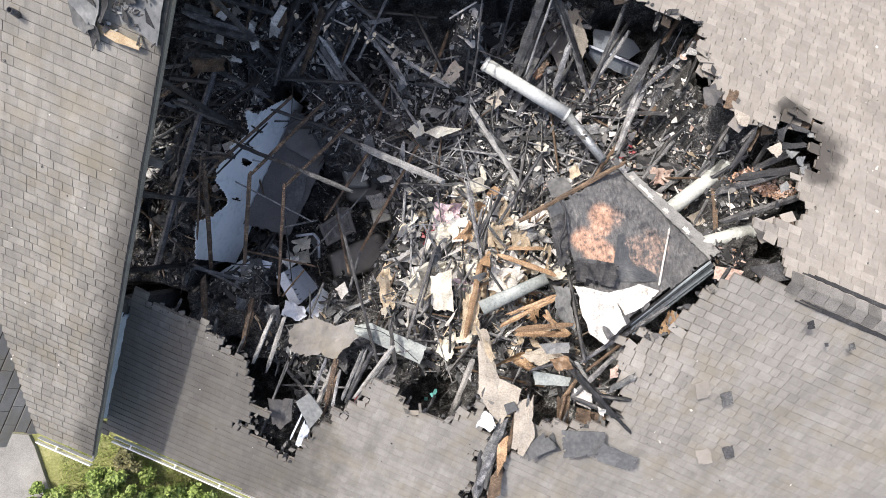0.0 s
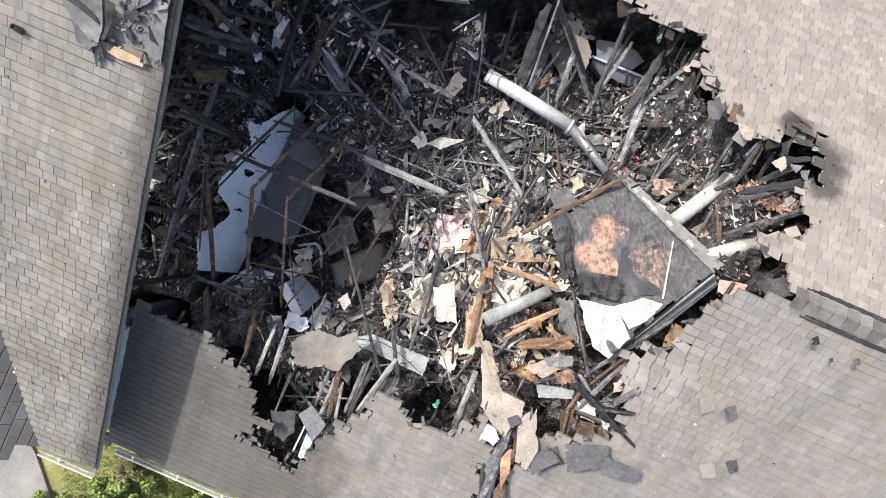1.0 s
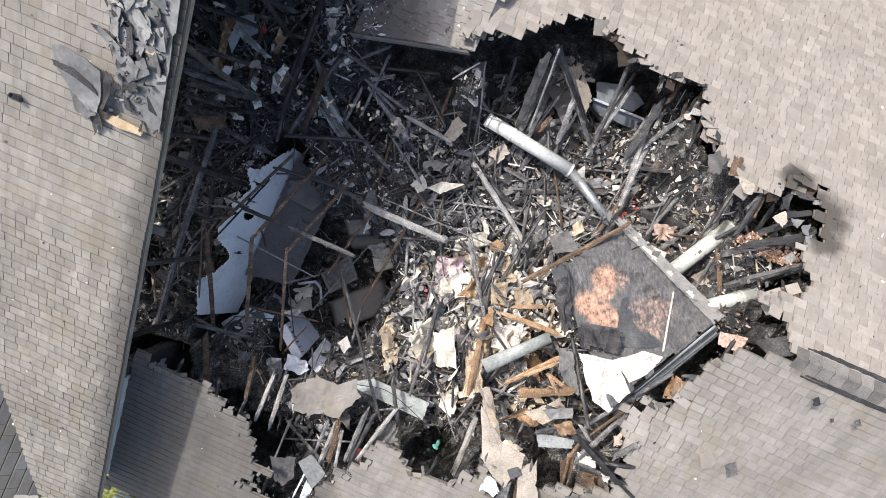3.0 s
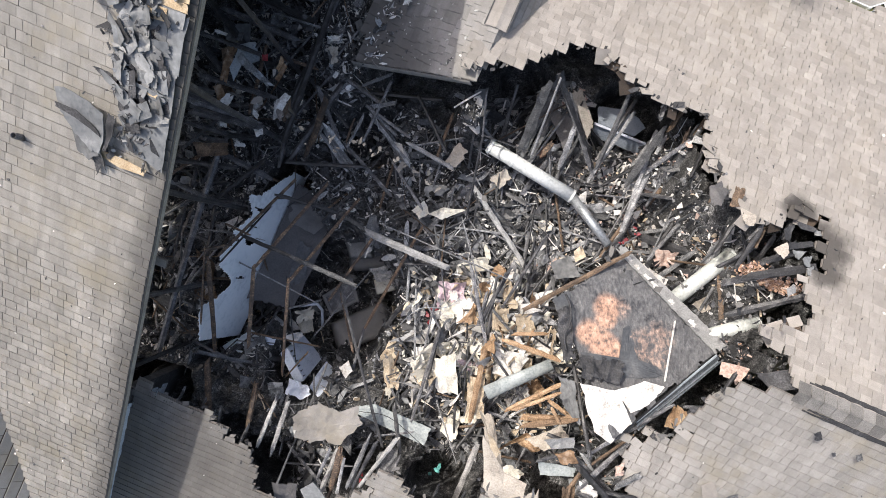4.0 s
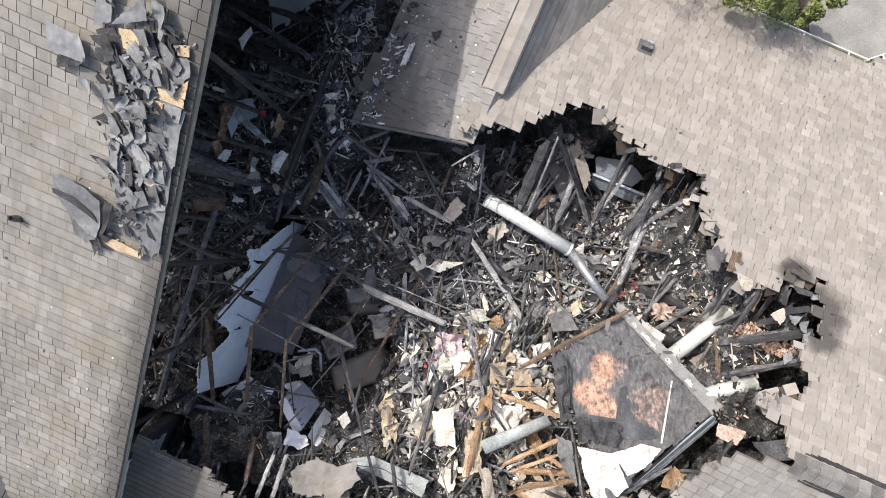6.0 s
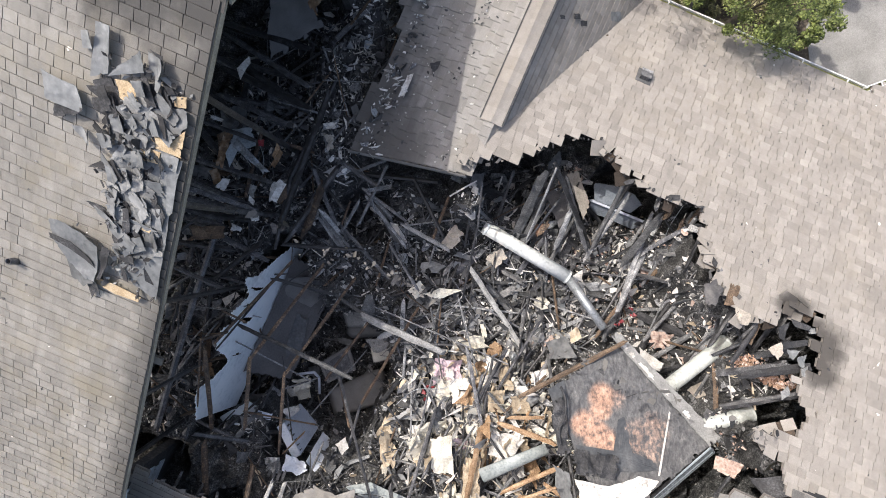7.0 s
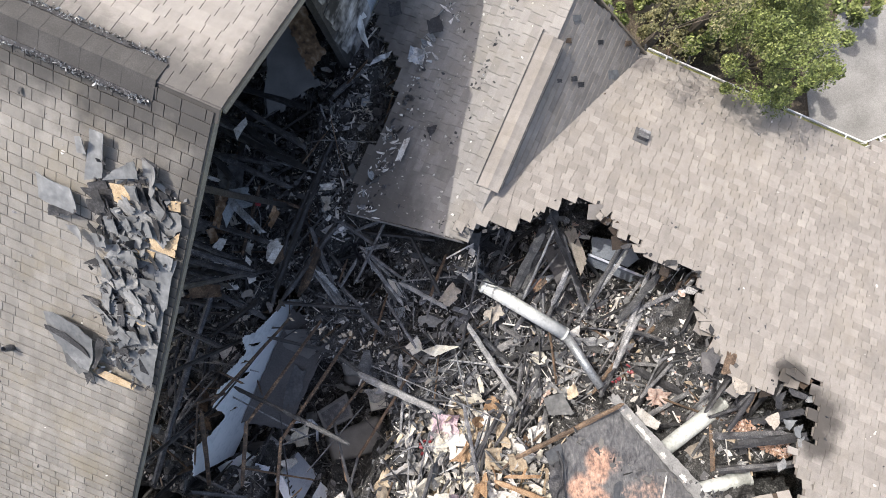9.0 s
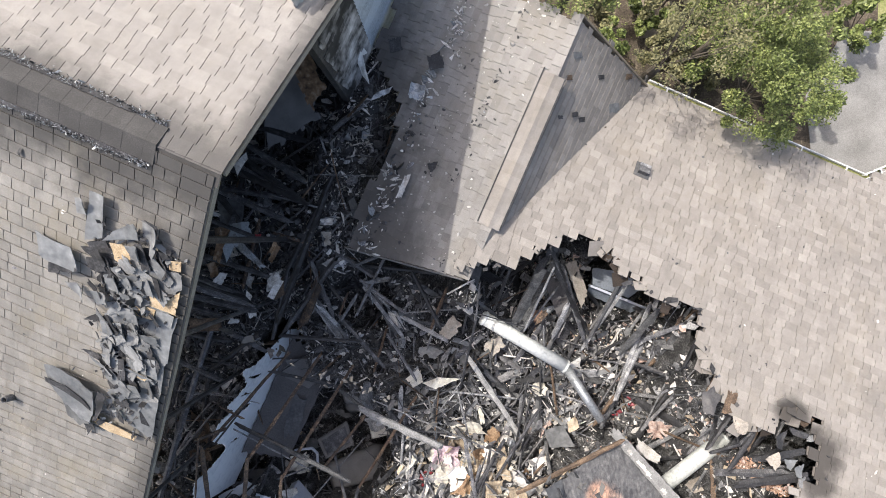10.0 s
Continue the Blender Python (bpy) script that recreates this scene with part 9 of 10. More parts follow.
# Black strip stands for the shaded gap between two sheets.
felt([on_west(-4.48, 2.57), on_west(-4.41, 2.6), on_west(-4.37, 2.33), on_west(-4.44, 2.3)], FELTDARK, 0.03, 0.03, 0, 0.1)
felt([on_west(-4.16, 2.71), on_west(-4.08, 2.68), on_west(-3.99, 2.5), on_west(-4.05, 2.51)], FELTDARK, 0.08, 0.08, 0.4, 0.15)
felt([on_west(-4.49, 2.2), on_west(-4.18, 2.36), on_west(-4.13, 2.2), on_west(-4.54, 2.0)], FELTPALE, 0.14, 0.08, 1.2, 0.1)
felt([on_west(-4.35, 2.46), on_west(-4.16, 2.47), on_west(-4.21, 2.34), on_west(-4.42, 2.26)], FELT, 0.1, 0.07, 0.8, 0.15)
felt([on_west(-4.45, 2.29), on_west(-4.34, 2.29), on_west(-4.46, 2.13), on_west(-4.56, 2.1)], FELTPALE, 0.08, 0.09, 0.8, 0.15)
felt([on_west(-4.15, 1.97), on_west(-3.88, 2.00), on_west(-3.83, 1.52), on_west(-3.83, 1.13), on_west(-3.83, 0.81), on_west(-4.30, 0.82), on_west(-4.34, 1.00), on_west(-4.04, 1.32), on_west(-4.20, 1.66)], FELTPALE, 0.012, 0.036, 0, 0.04)
felt([on_west(-4.13, 2.17), on_west(-3.84, 2.36), on_west(-3.84, 2.18), on_west(-3.83, 1.79), on_west(-3.91, 1.71), on_west(-4.06, 1.92)], FELTPALE, 0.012, 0.04, 0, 0.04)
# Two more black under-sheets, painting the shade below the strips.
felt([on_west(-4.46, 1.93), on_west(-4.15, 2.17), on_west(-4.10, 1.90), on_west(-4.37, 1.73)], FELTDARK, 0.03, 0.034, 0, 0.15)
felt([on_west(-4.56, 1.70), on_west(-3.92, 1.91), on_west(-3.83, 1.42), on_west(-4.41, 1.14)], FELTDARK, 0.02, 0.033, 0, 0.1)
felt([on_west(-4.22, 1.73), on_west(-3.95, 1.83), on_west(-3.87, 1.59), on_west(-4.10, 1.57), on_west(-4.22, 1.57)], FELTPALE, 0.03, 0.06, 0.2, 0.05)
felt([on_west(-5.14, 1.21), on_west(-5.00, 1.24), on_west(-4.67, 1.25), on_west(-4.49, 1.18), on_west(-4.48, 0.91), on_west(-4.51, 0.73), on_west(-4.62, 0.71), on_west(-4.82, 0.82), on_west(-5.01, 0.99)], FELTPALE, 0.05, 0.12, 0.6, 0.04)
felt([on_west(-4.94, 0.96), on_west(-4.67, 0.95), on_west(-4.52, 0.73), on_west(-4.65, 0.60), on_west(-4.82, 0.65)], FELT, 0.06, 0.07, 0.6, 0.08)
felt([on_west(-5.09, 1.07), on_west(-4.84, 1.07), on_west(-4.53, 0.96), on_west(-4.52, 0.91), on_west(-4.84, 0.99), on_west(-5.07, 1.02)], FELTDARK, 0.02, 0.135, 0.1, 0.04)
felt([on_west(-4.48, 1.18), on_west(-4.38, 1.16), on_west(-4.40, 0.95), on_west(-4.45, 0.76), on_west(-4.49, 0.76), on_west(-4.48, 0.93)], FELTDARK, 0.06, 0.13, 0.3, 0.08)
felt([on_west(-4.64, 0.66), on_west(-4.50, 0.78), on_west(-4.45, 0.58), on_west(-4.50, 0.65), on_west(-4.57, 0.47)], FELTDARK, 0.12, 0.06, 0.5, 0.25)
felt([on_west(-4.53, 0.77), on_west(-4.28, 0.77), on_west(-3.96, 0.76), on_west(-3.98, 0.68), on_west(-4.33, 0.66), on_west(-4.52, 0.70)], OSB, 0.02, 0.05, 0, 0.04)
felt([on_west(-4.43, 1.23), on_west(-4.05, 1.50), on_west(-3.96, 1.36), on_west(-4.31, 1.11)], FELTPALE, 0.08, 0.08, 0.6, 0.08)
felt([on_west(-4.32, 1.15), on_west(-4.11, 1.24), on_west(-4.09, 1.12), on_west(-4.25, 1.05)], FELTDARK, 0.1, 0.07, 0.5, 0.2)
felt([on_west(-4.01, 1.37), on_west(-3.82, 1.39), on_west(-3.82, 1.34), on_west(-3.97, 1.27)], FLASHING, 0.04, 0.07, 0.2, 0.05)
felt([on_west(-4.52, 1.63), on_west(-4.33, 1.66), on_west(-4.24, 1.43), on_west(-4.39, 1.47)], FELTPALE, 0.1, 0.09, 0.8, 0.08)
felt([on_west(-4.33, 1.68), on_west(-4.25, 1.73), on_west(-4.21, 1.44), on_west(-4.29, 1.42)], FELTDARK, 0.06, 0.1, 0.4, 0.08)
felt([on_west(-4.78, 1.57), on_west(-4.59, 1.57), on_west(-4.44, 1.55), on_west(-4.42, 1.38), on_west(-4.48, 1.41), on_west(-4.52, 1.51), on_west(-4.68, 1.51)], FELTDARK, 0.14, 0.06, 0.8, 0.25)
felt([on_west(-4.24, 1.59), on_west(-4.00, 1.58), on_west(-4.00, 1.52), on_west(-4.22, 1.52)], OSB, 0.03, 0.07, 0.1, 0.06)
felt([on_west(-4.30, 1.74), on_west(-4.10, 1.91), on_west(-4.08, 1.78), on_west(-4.21, 1.75)], FELT, 0.1, 0.08, 0.6, 0.12)
felt([on_west(-4.43, 1.91), on_west(-4.29, 2.06), on_west(-4.24, 1.94), on_west(-4.37, 1.81)], FELT, 0.2, 0.08, 0.6, 0.25)
felt([on_west(-4.29, 2.06), on_west(-4.15, 2.14), on_west(-4.15, 1.93), on_west(-4.26, 1.88)], FLASHING, 0.2, 0.08, 0.6, 0.25)
felt([on_west(-4.61, 1.87), on_west(-4.44, 1.88), on_west(-4.38, 1.84), on_west(-4.55, 1.84)], FLASHING, 0.04, 0.06, 0.3, 0.06)
felt([on_west(-4.79, 1.93), on_west(-4.65, 2.05), on_west(-4.51, 2.02), on_west(-4.66, 1.95)], FELTDARK, 0.1, 0.06, 0.5, 0.25)
felt([on_west(-4.51, 2.01), on_west(-4.32, 2.12), on_west(-4.29, 2.03), on_west(-4.44, 1.94)], FELT, 0.12, 0.07, 0.6, 0.15)
felt([on_west(-4.10, 1.90), on_west(-4.03, 1.98), on_west(-3.87, 1.74), on_west(-3.93, 1.65)], FELTDARK, 0.12, 0.07, 0.5, 0.25)
rnd = random.Random(19)
a0, a1 = Vector((-3.34, 4.33, 7.44)), Vector((-2.56, 4.31, 7.58))
a2, a3 = Vector((-3.09, 2.82, 6.85)), Vector((-3.63, 2.81, 6.75))
for i in range(36):
    k1, k2 = rnd.random(), rnd.random()
    p = (a0 * (1 - k1) + a1 * k1) * (1 - k2) + (a3 * (1 - k1) + a2 * k1) * k2
    n_, w_, k_ = rnd.uniform(0.07, 0.2), rnd.uniform(0.03, 0.08), -0.9 + rnd.gauss(0, 0.5)
    ax, ay = Vector((math.cos(k_) * n_, math.sin(k_) * n_, 0)), Vector((-math.sin(k_) * w_, math.cos(k_) * w_, 0))
    for q in (ax, ay):
        q.z = 0.42 * (q.x * SU + q.y * CU)
    ay.z += rnd.uniform(0.0, 0.05)
    m_ = rnd.choice((FELT, FELT, FELT, FELTDARK, FLASHING, FELTPALE))
    felt([p - ax - ay, p + ax - ay, p + ax + ay, p - ax + ay], m_, 0.05, 0.03 + 0.05 * rnd.random(), rnd.choice((0, 0, 0.2)), 0.16)

shred, shred_dark = Heap(), Heap()
for i in range(420):
    v = rnd.uniform(0.75, 3.1)
    u = rnd.gauss(-4.3, 0.17)
    if u > -3.86 or noise.noise((u * 3, v * 3, 2.0)) < -0.15:
        continue
    (shred if rnd.random() < 0.5 else shred_dark).plate(on_west(u, v) + Vector((0, 0, rnd.uniform(0.02, 0.10))), 0.02 + 0.08 * rnd.random() ** 2, rnd, 0.6, rnd.uniform(1.0, 2.6), 0.005)
shred.done("felt_shreds", FELTPALE, "small blue-grey shreds of torn roofing felt", "felt")
shred_dark.done("burnt_shreds", FELTDARK, "small black shreds of burnt roofing felt", "felt")

# ---- cables ----
def cable(name, pts, r, mat, label):
    """A thin round cable through the points, bent smoothly."""
    pts = [Vector(p) for p in pts]
    line = []
    for i in range(len(pts) - 1):
        a, b, c, d = pts[max(0, i - 1)], pts[i], pts[i + 1], pts[min(len(pts) - 1, i + 2)]
        for k in range(6):
            t = k / 6
            line.append(0.5 * (2 * b + (c - a) * t + (2 * a - 5 * b + 4 * c - d) * t ** 2 + (3 * b - a - 3 * c + d) * t ** 3))
    line.append(pts[-1])
    bm = bmesh.new()
    loops = []
    for i, p in enumerate(line):
        m = along(line[max(0, i - 1)], line[min(len(line) - 1, i + 1)])
        m.translation = p
        loops.append([bm.verts.new(m @ Vector((0, r * math.cos(1.0472 * j), r * math.sin(1.0472 * j)))) for j in range(6)])
    for a, b in zip(loops, loops[1:]):
        for j in range(6):
            bm.faces.new((a[j], a[(j + 1) % 6], b[(j + 1) % 6], b[j]))
    bm.faces.new(loops[0][::-1])
    bm.faces.new(loops[-1])
    return obj(name, bm, mat, None, label, "cable", "loose cables in the wreckage", smooth_it=True)


cable("hose", [(1.774, 0.734, 4.250), (1.840, 0.545, 4.300), (1.811, 0.323, 4.400), (1.727, 0.122, 4.400), (1.742, -0.086, 4.450)], 0.018, FELTDARK, "black hose looped beside the chase top")
WIRES = ([(-3.570, 4.666, 3.300), (-3.366, 4.432, 3.350), (-3.197, 4.169, 3.300)], [(-3.344, 4.751, 3.300), (-3.254, 4.479, 3.350), (-3.084, 4.225, 3.300)], [(-3.194, 4.713, 3.300), (-3.290, 4.432, 3.300), (-3.385, 4.197, 3.300)], [(-3.054, 4.526, 3.300), (-2.989, 4.291, 3.300), (-3.040, 4.052, 3.200)],
         [(3.661, 3.487, 3.600), (3.847, 3.154, 3.500), (3.852, 2.757, 3.300)], [(3.506, 3.433, 3.600), (3.736, 3.246, 3.500), (4.185, 2.748, 3.400)], [(3.790, 3.490, 3.800), (3.681, 3.154, 3.500), (3.664, 2.898, 3.300)], [(-1.400, 1.740, 3.000), (-0.817, 1.565, 3.000), (-0.233, 1.662, 3.000), (0.156, 1.371, 3.000)],
         [(-1.849, -0.944, 3.200), (-1.548, -1.265, 3.300), (-0.991, -1.420, 3.200), (-0.419, -1.897, 3.200)], [(-0.817, 0.107, 3.000), (-0.472, 0.395, 3.100), (0.058, 0.443, 3.100), (0.443, 0.876, 3.100)], [(1.117, 2.031, 3.100), (1.598, 1.935, 3.100), (2.079, 1.550, 3.100)], [(-0.763, 3.198, 3.200), (-0.580, 2.801, 3.100), (-0.772, 2.320, 3.100), (-0.581, 1.935, 3.100)],
         [(-1.786, 4.526, 3.300), (-1.332, 4.053, 3.200), (-1.143, 3.388, 3.200)], [(-4.659, 0.202, 3.100), (-4.371, -0.183, 3.100), (-4.511, -0.768, 3.000)], [(-2.156, 2.609, 3.100), (-1.771, 2.801, 3.100), (-1.303, 2.440, 3.000), (-0.622, 2.343, 3.000)])
for k, c in enumerate(WIRES):
    cable("wire", c, 0.006, (STEEL, CHAR_GREY, FELTDARK)[k % 3], ("bare grey wire hanging in the wreckage", "ash-grey cable strung across the wreckage", "black cable strung across the wreckage")[k % 3])

# ---- small bits lying on the roofs ----
rnd = random.Random(9)
dark, pale = Heap(), Heap()
for i in range(900):
    f = rnd.randrange(5)
    if f == 0:
        u, v, zf = rnd.uniform(1.5, 6.5), rnd.uniform(1.8, 7.8), z_north
        if not keep_north(W(u, v), 0, 0):
            continue
    elif f == 1:
        u, v, zf = rnd.uniform(-3.8, 6.5), rnd.uniform(-5.2, 1.0), z_south
        if not keep_south(W(u, v), 0, 0):
            continue
    elif f == 2:
        u, v, zf = rnd.uniform(-6.5, -4.0), rnd.uniform(-4.5, 3.4), z_west_s
    else:
        u, v, zf = -3.0 + 1.5 * rnd.random() ** 1.6, rnd.uniform(3.7, 8.0), z_mid_w
    h = pale if rnd.random() < (0.75 if zf is z_mid_w else 0.25) else dark
    h.lump(W(u, v, zf(u, v) + 0.025), 0.012 + 0.05 * rnd.random() ** 3, rnd, 0.3, 1.6, 0.3)
dark.done("roof_flakes", CHAR, "dark charred flakes scattered over shingles", "flakes")
pale.done("pale_flakes", PLASTER, "pale ash flakes scattered over shingles", "flakes")
for (px, py, pz), s, m in (((4.709, -0.974, 5.600), 0.055, CHAR), ((5.240, -1.250, 5.600), 0.05, CHAR_GREY), ((4.977, -1.244, 5.500), 0.03, CHAR), ((3.661, -1.986, 4.850), 0.13, SHINGLE_N), ((3.829, -3.048, 4.500), 0.12, SHINGLE_N), ((4.138, -2.948, 4.600), 0.1, FELTDARK),
                           ((-0.519, 4.367, 4.050), 0.13, FELTDARK), ((-0.085, 5.561, 4.050), 0.12, FELTDARK), ((-0.698, 7.488, 3.950), 0.12, FELTDARK), ((-0.085, 7.198, 4.050), 0.13, FELTDARK), ((3.925, -2.068, 5.000), 0.1, CHAR_GREY)):
    d = Vector((s * 0.8, s * 0.2, 0))
    e_ = Vector((-s * 0.2, s * 0.9, 0))
    o = Vector((px, py, pz)) + Vector((0, 0, 0.03))
    scrap([o - d - e_, o + d - e_, o + d + e_, o - d + e_], m, "loose scrap of shingle lying on the roof", "shingle", (6, 6), 0.03, 0.15, 0.01, "shingle_scrap")
scrap([(-0.687, 5.126, 4.100), (-0.601, 5.126, 4.100), (-0.443, 5.481, 4.150), (-0.546, 5.447, 4.150)], PLASTER, "curled white paper strip on the sooty slope", "paper", (6, 16), 0.12, 0.12, 0.006, "paper_strip")
for c in ([(-1.215, 7.231, 4.000), (-1.145, 7.369, 4.000), (-1.508, 7.876, 4.300), (-1.592, 7.810, 4.300)], [(-1.229, 7.068, 3.900), (-1.098, 6.893, 3.900), (-1.201, 7.355, 4.100), (-1.304, 7.338, 4.100)]):
    scrap(c, GUTTER, "peeled white siding strip hanging off the wall", "siding", (6, 20), 0.1, 0.06, 0.01, "siding_strip")
for c in ([(-1.098, 6.631, 3.900), (-0.790, 6.762, 3.900), (-0.720, 6.893, 3.900), (-1.010, 6.762, 3.900)], [(-0.521, 6.651, 4.000), (-0.260, 6.608, 4.000), (-0.216, 6.867, 4.000), (-0.451, 6.910, 4.000)]):
    scrap(c, STEEL, "twisted strip of bare metal on the sooty slope", "metal", (14, 6), 0.15, 0.1, 0.008, "metal_strip")
scrap([(1.96, 7.26, 4.33), (2.12, 7.31, 4.21), (2.14, 7.22, 4.16), (1.99, 7.17, 4.27)], FELT, "loose dark scrap of shingle on the steep slope", "shingle", (6, 6), 0.04, 0.15, 0.01, "shingle_scrap")
scrap([(2.17, 6.4, 3.8), (2.29, 6.43, 3.71), (2.3, 6.36, 3.66), (2.19, 6.33, 3.75)], FELTDARK, "loose dark scrap of shingle on the steep slope", "shingle", (6, 6), 0.04, 0.15, 0.01, "shingle_scrap")
scrap([(2.75, 6.71, 3.39), (2.98, 6.77, 3.21), (3.01, 6.63, 3.12), (2.79, 6.58, 3.3)], FELT, "loose dark scrap of shingle on the steep slope", "shingle", (6, 6), 0.04, 0.15, 0.01, "shingle_scrap")
scrap([(2.69, 6.35, 3.31), (2.83, 6.39, 3.19), (2.85, 6.31, 3.14), (2.72, 6.27, 3.25)], CHAR_BROWN, "loose dark scrap of shingle on the steep slope", "shingle", (6, 6), 0.04, 0.15, 0.01, "shingle_scrap")
scrap([(2.96, 6.42, 3.08), (3.12, 6.46, 2.96), (3.14, 6.37, 2.9), (2.99, 6.33, 3.02)], FELTDARK, "loose dark scrap of shingle on the steep slope", "shingle", (6, 6), 0.04, 0.15, 0.01, "shingle_scrap")
scrap([(2.01, 6.45, 3.97), (2.12, 6.48, 3.88), (2.14, 6.41, 3.84), (2.03, 6.38, 3.92)], FELTDARK, "loose dark scrap of shingle on the steep slope", "shingle", (6, 6), 0.04, 0.15, 0.01, "shingle_scrap")
scrap([(2.35, 6.04, 3.49), (2.47, 6.06, 3.39), (2.49, 5.99, 3.35), (2.38, 5.96, 3.44)], FELTDARK, "loose dark scrap of shingle on the steep slope", "shingle", (6, 6), 0.04, 0.15, 0.01, "shingle_scrap")
scrap([(2.48, 7.07, 3.78), (2.59, 7.1, 3.7), (2.6, 7.04, 3.66), (2.5, 7.01, 3.74)], FELTDARK, "loose dark scrap of shingle on the steep slope", "shingle", (6, 6), 0.04, 0.15, 0.01, "shingle_scrap")
scrap([(1.86, 6.93, 4.29), (1.98, 6.96, 4.2), (1.99, 6.89, 4.16), (1.88, 6.86, 4.25)], CHAR_BROWN, "loose dark scrap of shingle on the steep slope", "shingle", (6, 6), 0.04, 0.15, 0.01, "shingle_scrap")
scrap([(1.78, 6.36, 4.15), (1.87, 6.38, 4.07), (1.88, 6.33, 4.04), (1.79, 6.31, 4.11)], FELTDARK, "loose dark scrap of shingle on the steep slope", "shingle", (6, 6), 0.04, 0.15, 0.01, "shingle_scrap")
scrap([(3.04, 7.21, 3.33), (3.18, 7.25, 3.22), (3.2, 7.17, 3.17), (3.06, 7.13, 3.27)], CHAR_BROWN, "loose dark scrap of shingle on the steep slope", "shingle", (6, 6), 0.04, 0.15, 0.01, "shingle_scrap")
# rubble down the west edge of the low slope
heap, heap2 = Heap(), Heap()
for i in range(520):
    v = rnd.uniform(3.4, 8.0)
    u = rnd.gauss(-3.2 - 0.35 * smooth(5, 6.5, v), 0.26)
    if u < -3.95:
        continue
    p = W(u, v)
    z = max(bed(p.x, p.y), z_mid_w(u, v) + 0.02 if u > -3.0 else 0)
    (heap if rnd.random() < 0.75 else heap2).lump(Vector((p.x, p.y, z + 0.02)), 0.03 + 0.1 * rnd.random() ** 2, rnd, rnd.uniform(0.2, 0.7), rnd.uniform(1, 2.5))
for i in range(150):
    v = rnd.uniform(4.6, 8.0)
    u = rnd.gauss(-1.98, 0.035 + 0.09 * rnd.random() ** 3)
    if noise.noise((v * 2.2, 0, 5)) < -0.05:
        continue
    heap.lump(W(u, v, z_mid_w(u, v) + 0.03), 0.012 + 0.045 * rnd.random() ** 2, rnd, 0.3, 1.8)
foil = Heap()
curls = Heap()
for i in range(60):
    v = rnd.uniform(3.4, 7.8)
    u = rnd.uniform(-3.95, -2.75) if i % 4 else rnd.uniform(-4.4, -3.9)
    for k in range(rnd.randrange(5, 22)):
        p = W(u + rnd.gauss(0, 0.07), v + rnd.gauss(0, 0.07))
        a_, b_ = to_uv(p.x, p.y)
        z = max(bed(p.x, p.y), z_mid_w(a_, b_) + 0.02 if a_ > -3.0 else 0)
        curls.plate(Vector((p.x, p.y, z + rnd.uniform(0.03, 0.2))), 0.012 + 0.05 * rnd.random() ** 2, rnd, 0.9, rnd.uniform(1.5, 4.5), 0.003)
curls.done("paint_curls", PLASTER, "curled white flakes of burnt paint and foil", "flakes")
for i in range(170):
    v = rnd.uniform(3.2, 7.4)
    u = rnd.uniform(-4.0, -2.9) if i % 3 else rnd.uniform(-5.0, -4.0)
    p = W(u, v)
    z = max(bed(p.x, p.y), z_mid_w(u, v) + 0.02 if u > -3.0 else 0)
    foil.plate(Vector((p.x, p.y, z + 0.06)), 0.02 + 0.12 * rnd.random() ** 3, rnd, 0.6, rnd.uniform(1, 3), 0.004)
foil.done("metal_flakes", STEEL, "pale flakes of metal and ash caught among cinders", "flakes")
heap.done("cinder_drift", SOOT_CHUNK, "drift of black cinders along the roof edge", "cinders")
heap2.done("ash_drift", ASH_CHUNK, "drift of grey ash along the roof edge", "ash")

# roof vent
e = empty("roof_vent", None, "small square metal roof vent on beige shingles", "roof vent")
at = Vector((3.269, 5.602, 3.467)) + Vector((0, 0, 0.02))
m = pose(at.x, at.y, at.z, 0, 0, -23.5) @ pose(0, 0, 0, -22.8)
bm = bmesh.new()
add_box(bm, m @ pose(0, 0, 0.01), 0.26, 0.26, 0.01)
part("flange", bm, FELTMID, e)
bm = bmesh.new()
add_box(bm, m @ pose(0, 0, 0.05), 0.15, 0.15, 0.09, 0.008)
part("throat", bm, CHAR, e)
for k in (-0.05, 0.0, 0.05):
    bm = bmesh.new()
    add_box(bm, m @ pose(0, k, 0.105, 20), 0.19, 0.045, 0.012)
    part("louvre", bm, CHAR_GREY if k else CHAR, e)
e = empty("roof_vent", None, "small dark lead pipe boot on weathered shingles", "roof vent")
at = Vector((-4.869, 2.687, 6.420))
bm = bmesh.new()
tube(bm, at, at + Vector((0, 0, 0.16)), 0.045, 0.035, 14)
part("pipe", bm, CHAR, e, smooth_it=True)
bm = bmesh.new()
add_box(bm, pose(at.x, at.y, at.z + 0.01, 23, 0, -23.5), 0.11, 0.16, 0.012)
part("flange", bm, FELTDARK, e)

# ---- garden ----
def slab(name, c, z, mat, label, cat="paving"):
    bm = bmesh.new()
    vs = [bm.verts.new((p[0], p[1], z)) for p in c]
    f = bm.faces.new(vs)
    r = bmesh.ops.extrude_face_region(bm, geom=[f])
    for v in r["geom"]:
        if isinstance(v, bmesh.types.BMVert):
            v.co.z -= 0.12
    return obj(name, bm, mat, None, label, cat, kind="structure")


slab("pavement_1", [(-13.536, -3.734, 0.070), (-9.140, -4.108, 0.070), (-9.016, -4.358, 0.070), (-8.541, -5.731, 0.070), (-8.416, -9.478, 0.070), (-13.536, -9.478, 0.070)], 0.09, CONCRETE, "pale concrete path beside the lawn")
